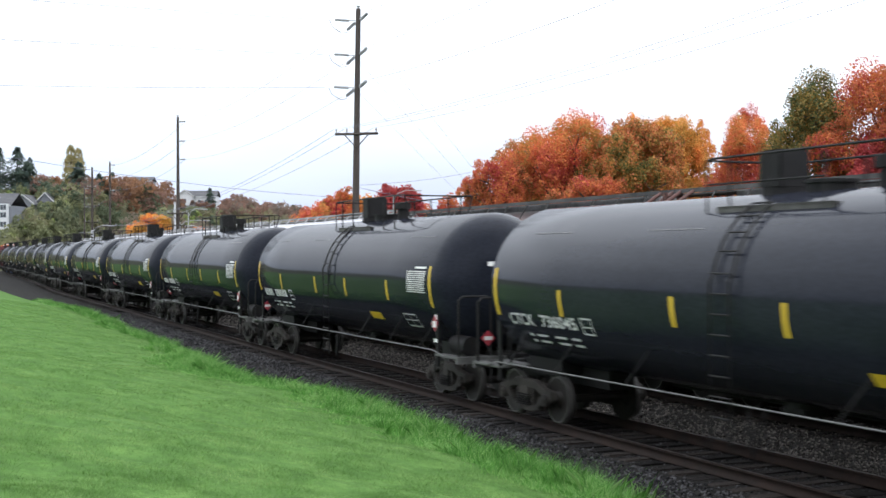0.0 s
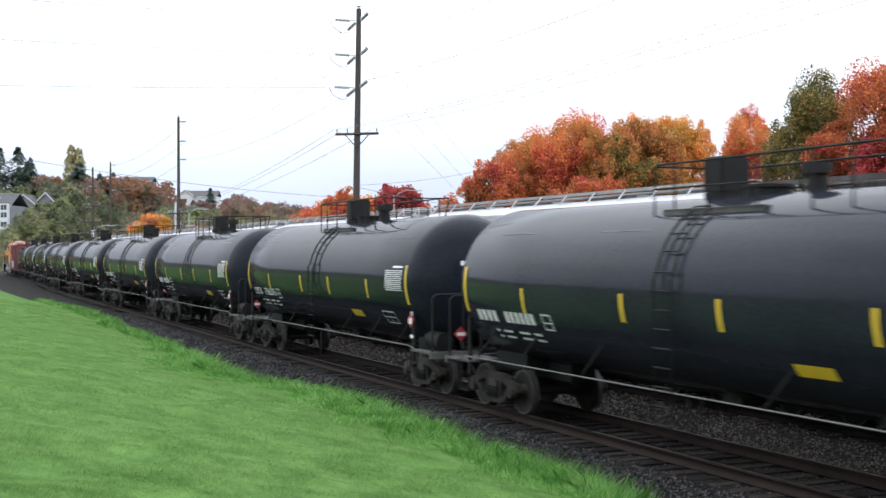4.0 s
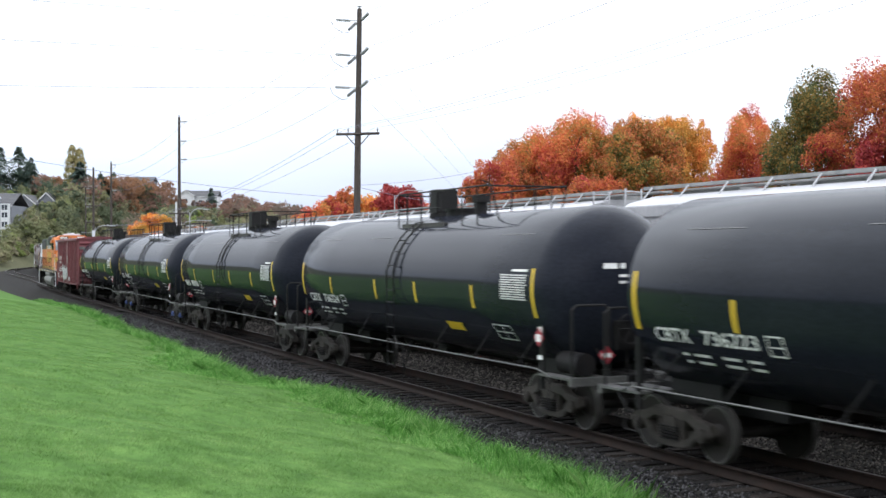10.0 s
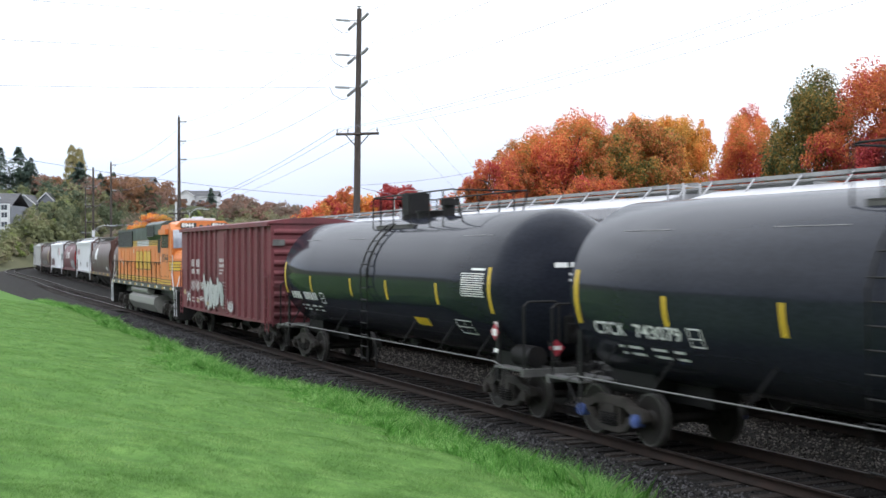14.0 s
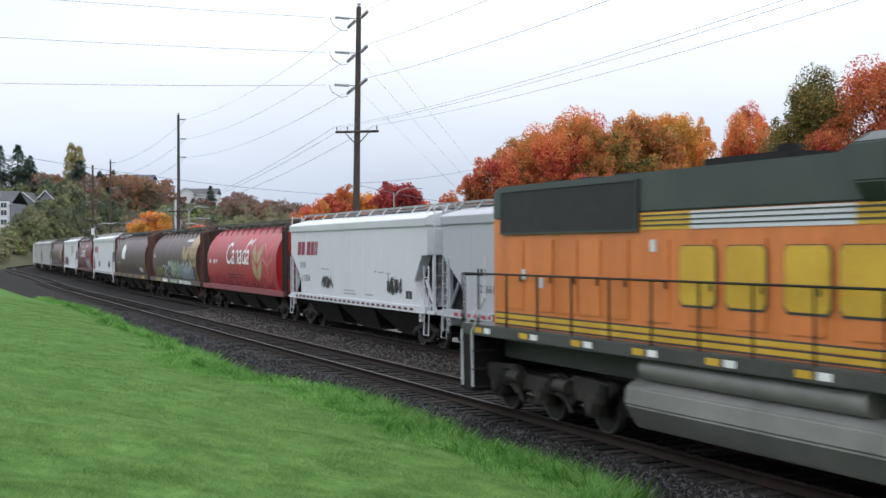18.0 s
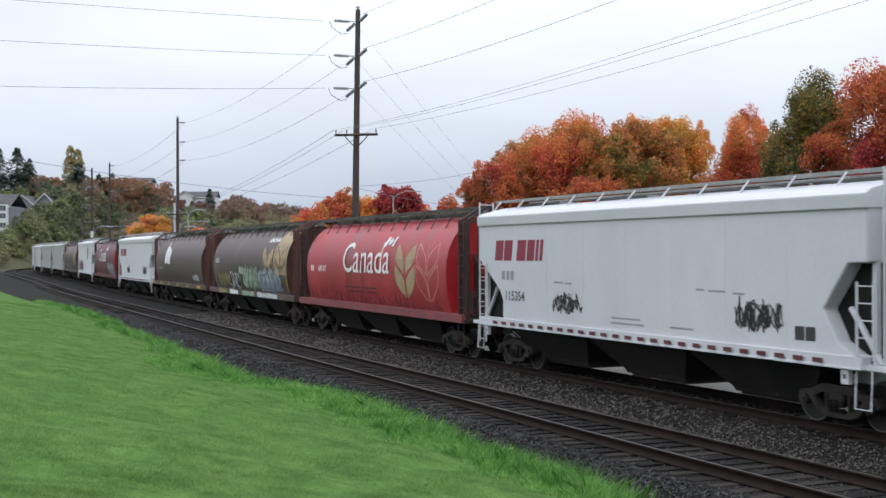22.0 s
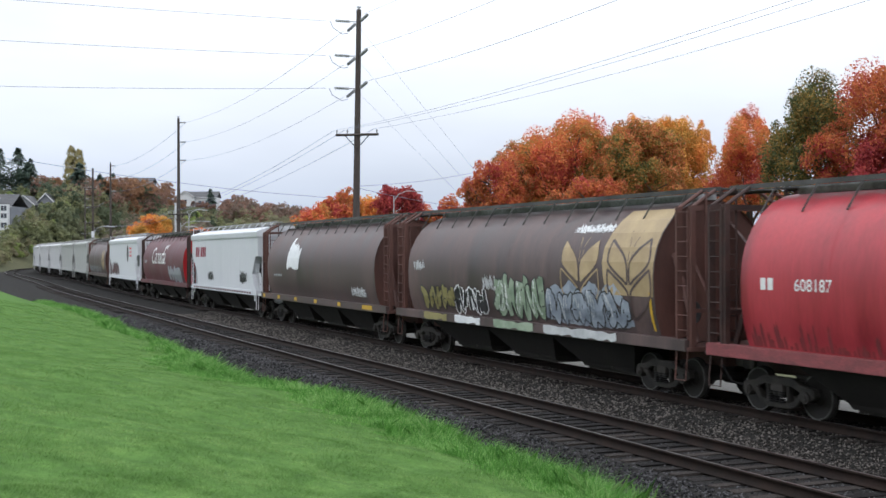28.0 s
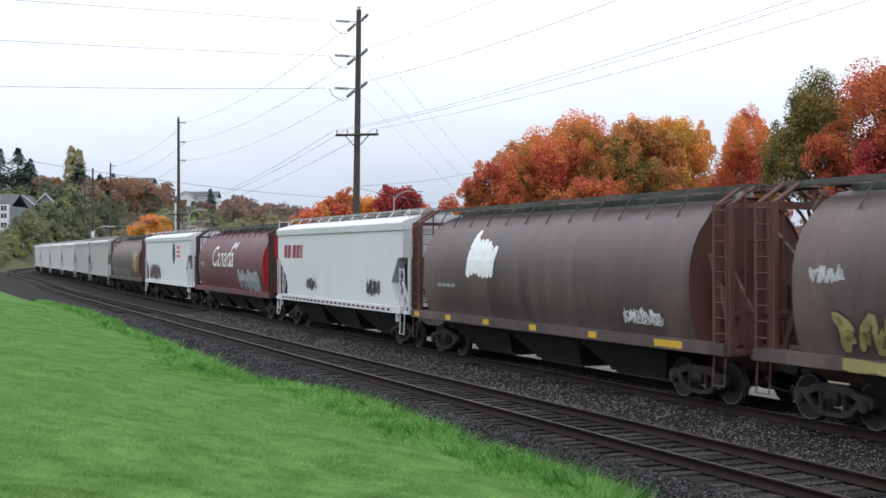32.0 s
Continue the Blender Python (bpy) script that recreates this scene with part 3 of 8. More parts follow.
def make_truck(caps):
    """A two-axle freight truck, its middle at the origin, standing on the rails."""
    t = new("truck")
    for y in (-1.0, 1.0):
        g = Geo()
        top = [(-1.12, 0.48), (-1.07, 0.63), (-0.72, 0.68), (-0.44, 0.80), (0.44, 0.80), (0.72, 0.68), (1.07, 0.63), (1.12, 0.48), (1.0, 0.40), (0.78, 0.42), (0.70, 0.52), (0.42, 0.63),
               (-0.42, 0.63), (-0.70, 0.52), (-0.78, 0.42), (-1.0, 0.40)]
        low = [(-0.80, 0.50), (-0.68, 0.56), (-0.46, 0.35), (-0.28, 0.29), (0.28, 0.29), (0.46, 0.35), (0.68, 0.56), (0.80, 0.50), (0.56, 0.24), (0.30, 0.17), (-0.30, 0.17), (-0.56, 0.24)]
        g.slab(top, y - 0.08, y + 0.08).slab(low, y - 0.07, y + 0.07)
        for x in (-0.31, 0.31):
            g.box(x - 0.045, x + 0.045, y - 0.072, y + 0.072, 0.27, 0.66)
        sf = part("side_frame", g, "truck", t, "cast side frame with open windows", bevel=0.018)
        o = -1 if y < 0 else 1
        g = Geo()
        for x in (-0.17, 0.0, 0.17):
            for k in range(5):
                g.cyl((x, y + o * 0.085, 0.29 + k * 0.05), (x, y + o * 0.085, 0.315 + k * 0.05), 0.068, 8)
        part("spring", g, "black", sf)
        for x in (-0.89, 0.89):
            g = Geo()
            g.cyl((x, y - 0.02 * o, 0.457), (x, y + o * 0.14, 0.457), 0.115, 12).cyl((x, y + o * 0.14, 0.457), (x, y + o * 0.165, 0.457), 0.06, 8)
            part("bearing", g, caps, sf, smooth=True)
    g = Geo()
    g.box(-0.2, 0.2, -1.1, 1.1, 0.42, 0.68).box(-0.32, 0.32, -0.35, 0.35, 0.62, 0.78)
    part("bolster", g, "truck", t, bevel=0.02)
    g = Geo()
    for x in (-0.36, 0.36):
        g.box(x - 0.04, x + 0.04, -0.95, 0.95, 0.32, 0.44)
        for y in (-0.75, 0.75):
            g.box(x - (0.09 if x < 0 else -0.02), x + (0.09 if x > 0 else -0.02), y - 0.06, y + 0.06, 0.3, 0.58)
    part("brake_beam", g, "truck", t)
    for x in (-0.89, 0.89):
        w = part("wheelset", make_wheelset(), "wheel", t, "dark steel wheels with bright rims", smooth=True)
        bright_rim(w.data)
        w.matrix_basis = pose(x, 0, 0.457)
    return t


TRUCK = make_truck("truck")
BLUE_TRUCK = make_truck("bluecap")


def add_trucks(car, half, proto=TRUCK):
    for x in (-half, half):
        again(proto, car, pose(x, 0, 0))


def coupler(car, x, o):
    g = Geo()
    g.box(min(x, x + o * 0.55), max(x, x + o * 0.55), -0.11, 0.11, 0.76, 0.98)
    g.slab([(x + o * 0.5, 0.72), (x + o * 0.78, 0.74), (x + o * 0.78, 1.0), (x + o * 0.5, 1.03)], -0.19, 0.17)
    part("coupler", g, "truck", car, bevel=0.025)
    g = Geo()
    g.tube([(x, -0.45, 0.8), (x + o * 0.3, -0.42, 0.45), (x + o * 0.6, -0.25, 0.38), (x + o * 0.8, -0.1, 0.5)], 0.03)
    part("air_hose", g, "black", car)


def ladder(car, x, y, z0, z1, width, rungs, material, along=True, label=""):
    g = Geo()
    for d in (-width / 2, width / 2):
        a = (x + d, y) if along else (x, y + d)
        g.box(a[0] - 0.018, a[0] + 0.018, a[1] - 0.018, a[1] + 0.018, z0, z1)
    for k in range(rungs):
        z = z0 + 0.08 + (z1 - z0 - 0.16) * k / (rungs - 1)
        if along:
            g.cyl((x - width / 2, y, z), (x + width / 2, y, z), 0.014, 6)
        else:
            g.cyl((x, y - width / 2, z), (x, y + width / 2, z), 0.014, 6)
    return part("ladder", g, material, car, label)


# ---- marks on the sides ----
def letters(text, size, bold=0.012):
    """Corners and faces of a line of writing that starts at x = 0 and stands on y = 0."""
    cu = bpy.data.curves.new("writing", "FONT")
    cu.body, cu.size, cu.resolution_u, cu.offset = text, size, 3, bold
    ob = new("writing", cu)
    me = bpy.data.meshes.new_from_object(ob.evaluated_get(bpy.context.evaluated_depsgraph_get()))
    v, f = [tuple(c.co) for c in me.vertices], [tuple(q.vertices) for q in me.polygons]
    bpy.data.objects.remove(ob)
    bpy.data.meshes.remove(me)
    bpy.data.curves.remove(cu)
    return v, f


def wrap(g, v, f, x, z, surf, proud=0.006, sx=1.0, sz=1.0, slant=0.0):
    """Lay a flat outline on the car's side at x, z; surf(z) is the side's distance from the car's middle."""
    g.add([(x + a * sx + slant * b, -(surf(z + b * sz) + proud), z + b * sz) for a, b, _ in v], f)


def write(car, text, x, z, height, surf, material, width=None, label="", bold=0.012):
    v, f = letters(text, 1.0, bold)
    w = max(c[0] for c in v) - min(c[0] for c in v)
    k = height / 0.72
    g = Geo()
    wrap(g, v, f, x, z, surf, sx=(width / w) if width else k, sz=k)
    part("lettering", g, material, car, label or "painted lettering")


def patch(g, x0, x1, z0, z1, surf, proud=0.005, n=6, slant=0.0):
    """A thin painted or taped rectangle that follows the side."""
    rows = []
    for k in range(n + 1):
        z = z0 + (z1 - z0) * k / n
        y = -(surf(z) + proud)
        d = slant * (z - z0)
        rows.append([(x0 + d, y, z), (x1 + d, y, z)])
    v = [c for r in rows for c in r]
    g.add(v, [(2 * k, 2 * k + 1, 2 * k + 3, 2 * k + 2) for k in range(n)])
    return g


def stroke(g, pts, w, surf, proud=0.008):
    """A painted line through points (x, z)."""
    v = []
    for k, (x, z) in enumerate(pts):
        a, b = pts[max(k - 1, 0)], pts[min(k + 1, len(pts) - 1)]
        d = math.hypot(b[0] - a[0], b[1] - a[1]) or 1
        nx, nz = -(b[1] - a[1]) / d * w / 2, (b[0] - a[0]) / d * w / 2
        for o in (1, -1):
            zz = z + o * nz
            v.append((x + o * nx, -(surf(zz) + proud), zz))
    return g.add(v, [(2 * k, 2 * k + 1, 2 * k + 3, 2 * k + 2) for k in range(len(pts) - 1)])


def bars(car, x, z, widths, h, surf, material, gap=0.05, name="stencil_bar", label=""):
    for w in widths:
        g = Geo()
        patch(g, x, x + w, z, z + h, surf, 0.006, 2)
        part(name, g, material, car, label)
        x += w + gap


def fill_shape(g, loop, surf, proud=0.007, rows=12):
    """A painted shape that has one left and one right edge at each height."""
    lo, hi = min(z for _, z in loop), max(z for _, z in loop)
    v = []
    for k in range(rows + 1):
        z = lo + (hi - lo) * (0.002 + 0.996 * k / rows)
        cuts = []
        for (xa, za), (xb, zb) in zip(loop, loop[1:] + loop[:1]):
            if (za - z) * (zb - z) < 0:
                cuts.append(xa + (xb - xa) * (z - za) / (zb - za))
        y = -(surf(z) + proud)
        v += [(min(cuts), y, z), (max(cuts), y, z)]
    return g.add(v, [(2 * k, 2 * k + 1, 2 * k + 3, 2 * k + 2) for k in range(rows)])


def smooth_line(pts, steps=4):
    """A curve that bends softly through all its points."""
    out = []
    for k in range(len(pts) - 1):
        p0, p1, p2, p3 = pts[max(k - 1, 0)], pts[k], pts[k + 1], pts[min(k + 2, len(pts) - 1)]
        for j in range(steps):
            u = j / steps
            out.append(tuple(0.5 * (2 * b + (c - a) * u + (2 * a - 5 * b + 4 * c - d) * u * u + (3 * b - a - 3 * c + d) * u**3) for a, b, c, d in zip(p0, p1, p2, p3)))
    return out + [pts[-1]]


def fat_stroke(g, pts, w, surf, proud):
    """A wide sprayed line with round ends."""
    v = []
    for k, (x, z) in enumerate(pts):
        a, b = pts[max(k - 1, 0)], pts[min(k + 1, len(pts) - 1)]
        d = math.hypot(b[0] - a[0], b[1] - a[1]) or 1
        nx, nz = -(b[1] - a[1]) / d * w / 2, (b[0] - a[0]) / d * w / 2
        for o in (1, 0, -1):
            zz = z + o * nz
            v.append((x + o * nx, -(surf(zz) + proud), zz))
    g.add(v, [(3 * k + i, 3 * k + i + 1, 3 * k + i + 4, 3 * k + i + 3) for k in range(len(pts) - 1) for i in (0, 1)])
    for x, z in (pts[0], pts[-1]):
        ring = [(x + w / 2 * math.cos(math.tau * k / 10), z + w / 2 * math.sin(math.tau * k / 10)) for k in range(10)]
        g.add([(a, -(surf(b) + proud), b) for a, b in ring], [tuple(range(10))])
    return g


def snake(rng):
    """A tangled up-and-down line in a unit square, from which sprayed forms are made."""
    x, pts = rng.uniform(-0.15, 0.1), []
    high = rng.random() < 0.5
    for k in range(rng.randint(5, 7)):
        z = rng.uniform(0.7, 1.0) if high else rng.uniform(0.0, 0.3)
        pts.append((x, z))
        if rng.random() < 0.6:
            pts.append((x + rng.uniform(0.0, 0.22), rng.uniform(0.35, 0.65)))
        x += rng.uniform(-0.12, 0.42)
        high = not high
    lo, hi = min(a for a, _ in pts), max(a for a, _ in pts)
    return [((a - lo) / max(hi - lo, 0.3), b) for a, b in pts]


def bubble(car, x0, x1, z0, z1, surf, fill, line, seed, count, label, weight=0.3, edge=0.06, shine=None):
    """Fat sprayed letter forms side by side, each with an outline round its fill."""
    rng = random.Random(seed)
    w = (x1 - x0) / count
    for k in range(count):
        lean, drop = rng.uniform(-0.1, 0.14) * w, rng.uniform(-0.06, 0.05) * (z1 - z0)
        form = [(1.4 * a - 0.2, b) for a, b in snake(rng)]
        pts = smooth_line([(x0 + (k + 0.1 + 0.84 * a) * w + lean * b + rng.uniform(-0.03, 0.03) * w, z0 + drop + b * (z1 - z0) * rng.uniform(0.93, 1.04)) for a, b in form])
        fat = weight * min(w, z1 - z0) * rng.uniform(0.85, 1.2)
        g = Geo()
        fat_stroke(g, pts, fat + 2 * edge, surf, 0.010 + 0.003 * k)
        part("spray_outline", g, line, car, label)
        if fill:
            g = Geo()
            fat_stroke(g, pts, fat, surf, 0.0115 + 0.003 * k)
            part("spray_fill", g, fill, car, label)
        if shine:
            g = Geo()
            stroke(g, [(a - 0.2 * fat, b + 0.2 * fat) for a, b in pts[2: len(pts) // 2]], 0.025, surf, 0.0125 + 0.003 * k)
            part("spray_shine", g, shine, car, label)


def cloud(car, x0, x1, z0, z1, surf, material, seed, label):
    """A ragged sprayed ground behind the lettering."""
    rng = random.Random(seed)
    g = Geo()
    n = 30
    up = [(x0 + (x1 - x0) * k / n, z1 + (z1 - z0) * (0.09 * math.sin(k * 0.9 + seed) + rng.uniform(-0.07, 0.05)) - (z1 - z0) * 0.45 * abs(2 * k / n - 1) ** 6) for k in range(n + 1)]
    down = [z0 + (z1 - z0) * (rng.uniform(-0.03, 0.03) + 0.12 * abs(2 * k / n - 1) ** 4) for k in range(n + 1)]
    for k in range(n):
        v = []
        for (a, b), d in ((up[k], down[k]), (up[k + 1], down[k + 1])):
            v += [(a, -(surf(d + (b - d) * q / 4) + 0.006), d + (b - d) * q / 4) for q in range(5)]
        g.add(v, [(q, q + 5, q + 6, q + 1) for q in range(4)])
    part("spray_ground", g, material, car, label)


def tag_scrawl(car, x0, x1, z0, z1, surf, line, seed, count, label):
    """A quick one-line tag: thin looping strokes."""
    rng = random.Random(seed)
    w = (x1 - x0) / count
    thin = 0.04 * (z1 - z0) + 0.010
    for k in range(count):
        g = Geo()
        for j in range(3):
            form = [(1 - a if j % 2 else 1.3 * a - 0.2, b) for a, b in snake(rng)]
            pts = smooth_line([(x0 + (k - 0.1 + 1.15 * a) * w + rng.uniform(-0.08, 0.08) * w, z0 + b * (z1 - z0) * rng.uniform(0.8, 1.1)) for a, b in form], 3)
            fat_stroke(g, pts, thin * rng.uniform(0.8, 1.3), surf, 0.010)
        part("spray_stroke", g, line, car, label)


# ---- tank cars ----
TANK_R, TANK_Z = 1.60, 2.64


def tank_side(z):
    return math.sqrt(max(TANK_R**2 - (z - TANK_Z) ** 2, 0.01))


def make_tank_car(mark="", number="", strips=(-4.72, -1.2, 1.45, 4.6), proto=TRUCK):
    car = thing("tank_car", "glossy black tank car with yellow edge strips and white stencils", "tank car", "tank cars of the train")
    g = Geo()
    prof = [(-8.27, 0.02), (-8.26, 0.35), (-8.19, 0.75), (-8.04, 1.12), (-7.84, 1.38), (-7.62, 1.53), (-7.42, TANK_R)]
    prof += [(x, TANK_R) for x in (-4.8, -2.4, 0, 2.4, 4.8)] + [(-a, r) for a, r in prof[::-1]]
    g.loft([[(x, r * math.cos(math.tau * k / 56), TANK_Z + r * math.sin(math.tau * k / 56)) for k in range(56)] for x, r in prof])
    part("tank", g, "tank", car, "glossy black cylindrical tank", smooth=True)
    # pale grey strips: the glint along the weld seams, painted on
    for x0, x1 in ((5.25, 6.75), (-6.3, -4.9), (-2.4, -0.9)):
        g = Geo()
        a = math.radians(41)
        z = TANK_Z + TANK_R * math.sin(a)
        patch(g, x0, x1, z - 0.006, z + 0.006, lambda zz: tank_side(zz), 0.006, 1)
        part("weld_seam", g, "rod", car)
    # strips of tape along the side, wide ones at the ends
    for x in (-7.28, 7.34):
        g = Geo()
        patch(g, x - 0.055, x + 0.055, 2.08, 3.02, tank_side, n=10)
        part("end_strip", g, "yellow", car, "yellow reflective strip")
    for x in strips:
        g = Geo()
        patch(g, x - 0.05, x + 0.05, 2.16, 2.64, tank_side, n=6)
        part("side_strip", g, "yellow", car, "short yellow reflective strip")
    g = Geo()
    patch(g, 2.8, 3.6, 1.62, 1.80, tank_side)
    part("yellow_panel", g, "yellow", car, "yellow consolidated stencil panel")
    # white stencils: a block of small rows, and the marks near the other end
    g = Geo()
    rng = random.Random(3)
    for k in range(11):
        x, z = 5.97, 2.40 + k * 0.047
        while x < 7.02:
            w = min(rng.uniform(0.03, 0.13), 7.1 - x)
            patch(g, x, x + w, z, z + 0.026, tank_side, 0.006, 1)
            x += w + 0.028
    patch(g, 6.45, 7.1, 2.955, 3.0, tank_side, 0.006, 1)
    tagged(part("stencil_block", g, "white", car, "block of white stencilled rows"), kind="stuff")
    if number:
        write(car, mark, -6.85, 1.93, 0.225, tank_side, "white", 0.92, "white stencilled reporting mark")
        write(car, number, -5.62, 1.93, 0.225, tank_side, "white", 1.3, "white painted number")
    else:
        bars(car, -6.85, 1.93, [0.14] * 4, 0.22, tank_side, "white", 0.09, label="white block marks")
        bars(car, -5.62, 1.93, [0.13] * 6, 0.22, tank_side, "white", 0.08, label="white block marks")
    g = Geo()
    for z in (1.72, 1.60):
        for x, w in ((-6.3, 0.14), (-6.0, 0.38), (-5.3, 0.4), (-4.7, 0.3)):
            patch(g, x, x + w, z, z + 0.045, tank_side, 0.006, 1)
    tagged(part("small_stencils", g, "white", car), kind="stuff")
    for rows in (((-4.1, -3.75, 1.86, 1.885), (-4.1, -3.75, 2.14, 2.165), (-4.1, -4.075, 1.86, 2.165), (-3.775, -3.75, 1.86, 2.165), (-4.1, -3.75, 1.99, 2.01)),
                 ((5.2, 6.0, 1.55, 1.57), (5.2, 6.0, 1.84, 1.86), (5.2, 5.22, 1.55, 1.86), (5.98, 6.0, 1.55, 1.86), (5.2, 6.0, 1.7, 1.715), (5.6, 5.615, 1.55, 1.86))):
        g = Geo()
        for x0, x1, z0, z1 in rows:
            patch(g, x0, x1, z0, z1, tank_side, 0.006, 2)
        part("stencil_frame", g, "white", car, "white outlined inspection box")
    # marks on the head
    g = Geo()
    for z, runs in ((3.02, ((-0.55, 0.28), (-0.2, 0.6))), (2.86, ((-0.25, 0.22), (0.03, 0.33))), (2.74, ((-0.25, 0.22), (0.03, 0.3)))):
        for y, w in runs:
            rows = []
            for zz in (z, z + (0.1 if z > 3 else 0.05)):
                for yy in (y, y + w):
                    r = math.hypot(yy, zz - TANK_Z)
                    x = np.interp(r, [b for _, b in prof[:7]], [-a for a, _ in prof[:7]]) + 0.008
                    rows.append((x, yy, zz))
            g.add(rows, [(0, 1, 3, 2)])
    tagged(part("head_stencils", g, "white", car), kind="stuff")
    # top fittings: a deck with rails round the housing
    g = Geo()
    g.box(-0.9, 1.7, -0.95, -0.45, 3.99, 4.02).box(-0.9, 1.7, 0.45, 0.95, 3.99, 4.02)
    g.box(-0.9, 1.7, -0.95, -0.91, 3.93, 4.03).box(-0.9, 1.7, 0.91, 0.95, 3.93, 4.03)
    part("top_deck", g, "grate", car, "dark grated platform")
    for y in (-0.93, 0.93):
        g = Geo()
        g.tube([(-1.18, y, 3.95), (-1.18, y, 4.72), (-1.1, y, 4.78), (4.1, y, 4.78), (4.2, y, 4.74), (4.2, y * 0.8, 4.05)], 0.02)
        for x in (-0.6, 0.3, 1.5, 2.7, 3.5):
            g.cyl((x, y, 4.0 if x < 1.6 else 3.9), (x, y, 4.78), 0.018, 6)
        g.cyl((-1.18, y, 4.38), (1.5, y, 4.38), 0.016, 6)
        part("top_rail", g, "black", car, "black pipe safety rail")
    for x in (-1.18, 4.2):
        g = Geo()
        g.cyl((x, -0.93, 4.76), (x, 0.93, 4.76), 0.02, 6)
        part("cross_rail", g, "black", car)
    g = Geo()
    g.cyl((-0.46, 0, 4.15), (-0.46, 0, 4.32), 0.36, 20).box(-0.72, -0.2, -0.29, 0.29, 4.3, 4.9)
    part("manway_housing", g, "black", car, "square black valve housing", bevel=0.03)
    g = Geo()
    g.cyl((0.6, 0, 4.2), (0.6, 0, 4.34), 0.36, 16).cyl((0.6, 0, 4.34), (0.6, 0, 4.39), 0.4, 16)
    part("manway", g, "black", car, "round bolted manway")
    g = Geo()
    g.cyl((1.75, 0, 4.15), (1.75, 0, 4.5), 0.15, 12).cyl((1.75, 0, 4.5), (1.75, 0, 4.66), 0.22, 12)
    part("vent", g, "black", car, "short relief valve")
    # side ladder bent over the shell, and the step below it
    for o in (-1, 1):
        g = Geo()
        for x in (-0.1, 0.36):
            pts = [(x, o * 1.66, 0.55), (x, o * 1.69, 2.9)]
            for a in range(12, 66, 9):
                pts.append((x, o * (TANK_R + 0.07) * math.cos(math.radians(a)), TANK_Z + (TANK_R + 0.07) * math.sin(math.radians(a))))
            g.tube(pts, 0.022)
        for z in np.arange(0.62, 3.2, 0.3):
            g.cyl((-0.1, o * 1.68, z), (0.36, o * 1.68, z), 0.016, 6)
        for a in (25, 36, 47, 58):
            c = ((TANK_R + 0.07) * math.cos(math.radians(a)), TANK_Z + (TANK_R + 0.07) * math.sin(math.radians(a)))
            g.cyl((-0.1, o * c[0], c[1]), (0.36, o * c[0], c[1]), 0.016, 6)
        part("side_ladder", g, "black", car, "black pipe ladder")
        g = Geo()
        g.tube([(0.55, o * 1.5, 1.15), (0.75, o * 1.58, 0.45), (0.95, o * 1.5, 1.15)], 0.02)
        part("stirrup", g, "black", car)
        # long rod above the trucks
        g = Geo()
        g.tube([(-7.9, o * 1.5, 1.02), (-7.4, o * 1.54, 1.13), (7.4, o * 1.54, 1.13), (7.9, o * 1.5, 1.02)], 0.016)
        part("side_rod", g, "rod", car, "pale grey side handrail rod")
        for x in (-6.8, -5.0, -2.6, 2.4, 4.6, 6.6):
            g = Geo()
            g.tube([(x, o * 1.54, 1.13), (x + 0.35, o * 1.3, 1.72)], 0.018)
            part("rod_stay", g, "black", car)
        # end posts and platform corner
        for e in (-1, 1):
            g = Geo()
            g.box(e * 7.42 - 0.05, e * 7.42 + 0.05, o * 1.42 - 0.03, o * 1.42 + 0.03, 0.75, 1.95)
            part("corner_post", g, "black", car)
            g = Geo()
            g.tube([(e * 7.35, o * 1.45, 0.95), (e * 7.35, o * 1.5, 0.4), (e * 7.75, o * 1.5, 0.4), (e * 7.75, o * 1.45, 0.95)], 0.018)
            part("sill_step", g, "black", car)
    g = Geo()
    patch(g, 7.31, 7.5, 1.3, 1.38, lambda z: 1.47, 0.0, 1)
    part("post_tape", g, "white", car)
    g = Geo()
    patch(g, 7.32, 7.48, 1.8, 1.92, lambda z: 1.47, 0.0, 1)
    part("post_tape", g, "white", car)
    for x, y, turned in ((7.42, -1.49, False), (8.62, -0.75, True)):
        g = Geo()
        r = 0.17
        pts = [(0, -r), (r, 0), (0, r), (-r, 0)]
        if turned:
            g.loft([[(x + d, y + a, 1.45 + b) for a, b in pts] for d in (0, 0.02)])
        else:
            g.loft([[(x + a, y - d, 1.72 + b) for a, b in pts] for d in (0, 0.02)])
        pl = part("placard", g, "placard", car, "red and white diamond placard")
        g = Geo()
        if turned:
            g.box(x + 0.02, x + 0.024, y - 0.1, y + 0.1, 1.41, 1.49)
        else:
            g.box(x - 0.1, x + 0.1, y - 0.024, y - 0.02, 1.64, 1.78)
        part("placard_bar", g, "white", pl)
    # sills, saddles, end decks
    for e in (-1, 1):
        g = Geo()
        a, b = sorted((e * 5.1, e * 8.65))
        g.box(a, b, -0.28, 0.28, 0.72, 1.08)
        part("draft_sill", g, "black", car, bevel=0.02)
        g = Geo()
        g.slab([(e * 6.1, 0.9), (e * 6.1, 1.9), (e * 7.4, 1.75), (e * 7.5, 0.9)], -0.75, 0.75)
        part("saddle", g, "black", car)
        g = Geo()
        a, b = sorted((e * 7.35, e * 8.55))
        for y in (-1.35, -0.75, 0.75, 1.35):
            g.box(a, b, y - 0.13, y + 0.13, 1.0, 1.04)
        g.box(e * 8.55 - 0.05, e * 8.55 + 0.05, -1.48, 1.48, 0.9, 1.05)
        part("end_deck", g, "rod", car, "grey grated end platform")
        coupler(car, e * 8.5, e)
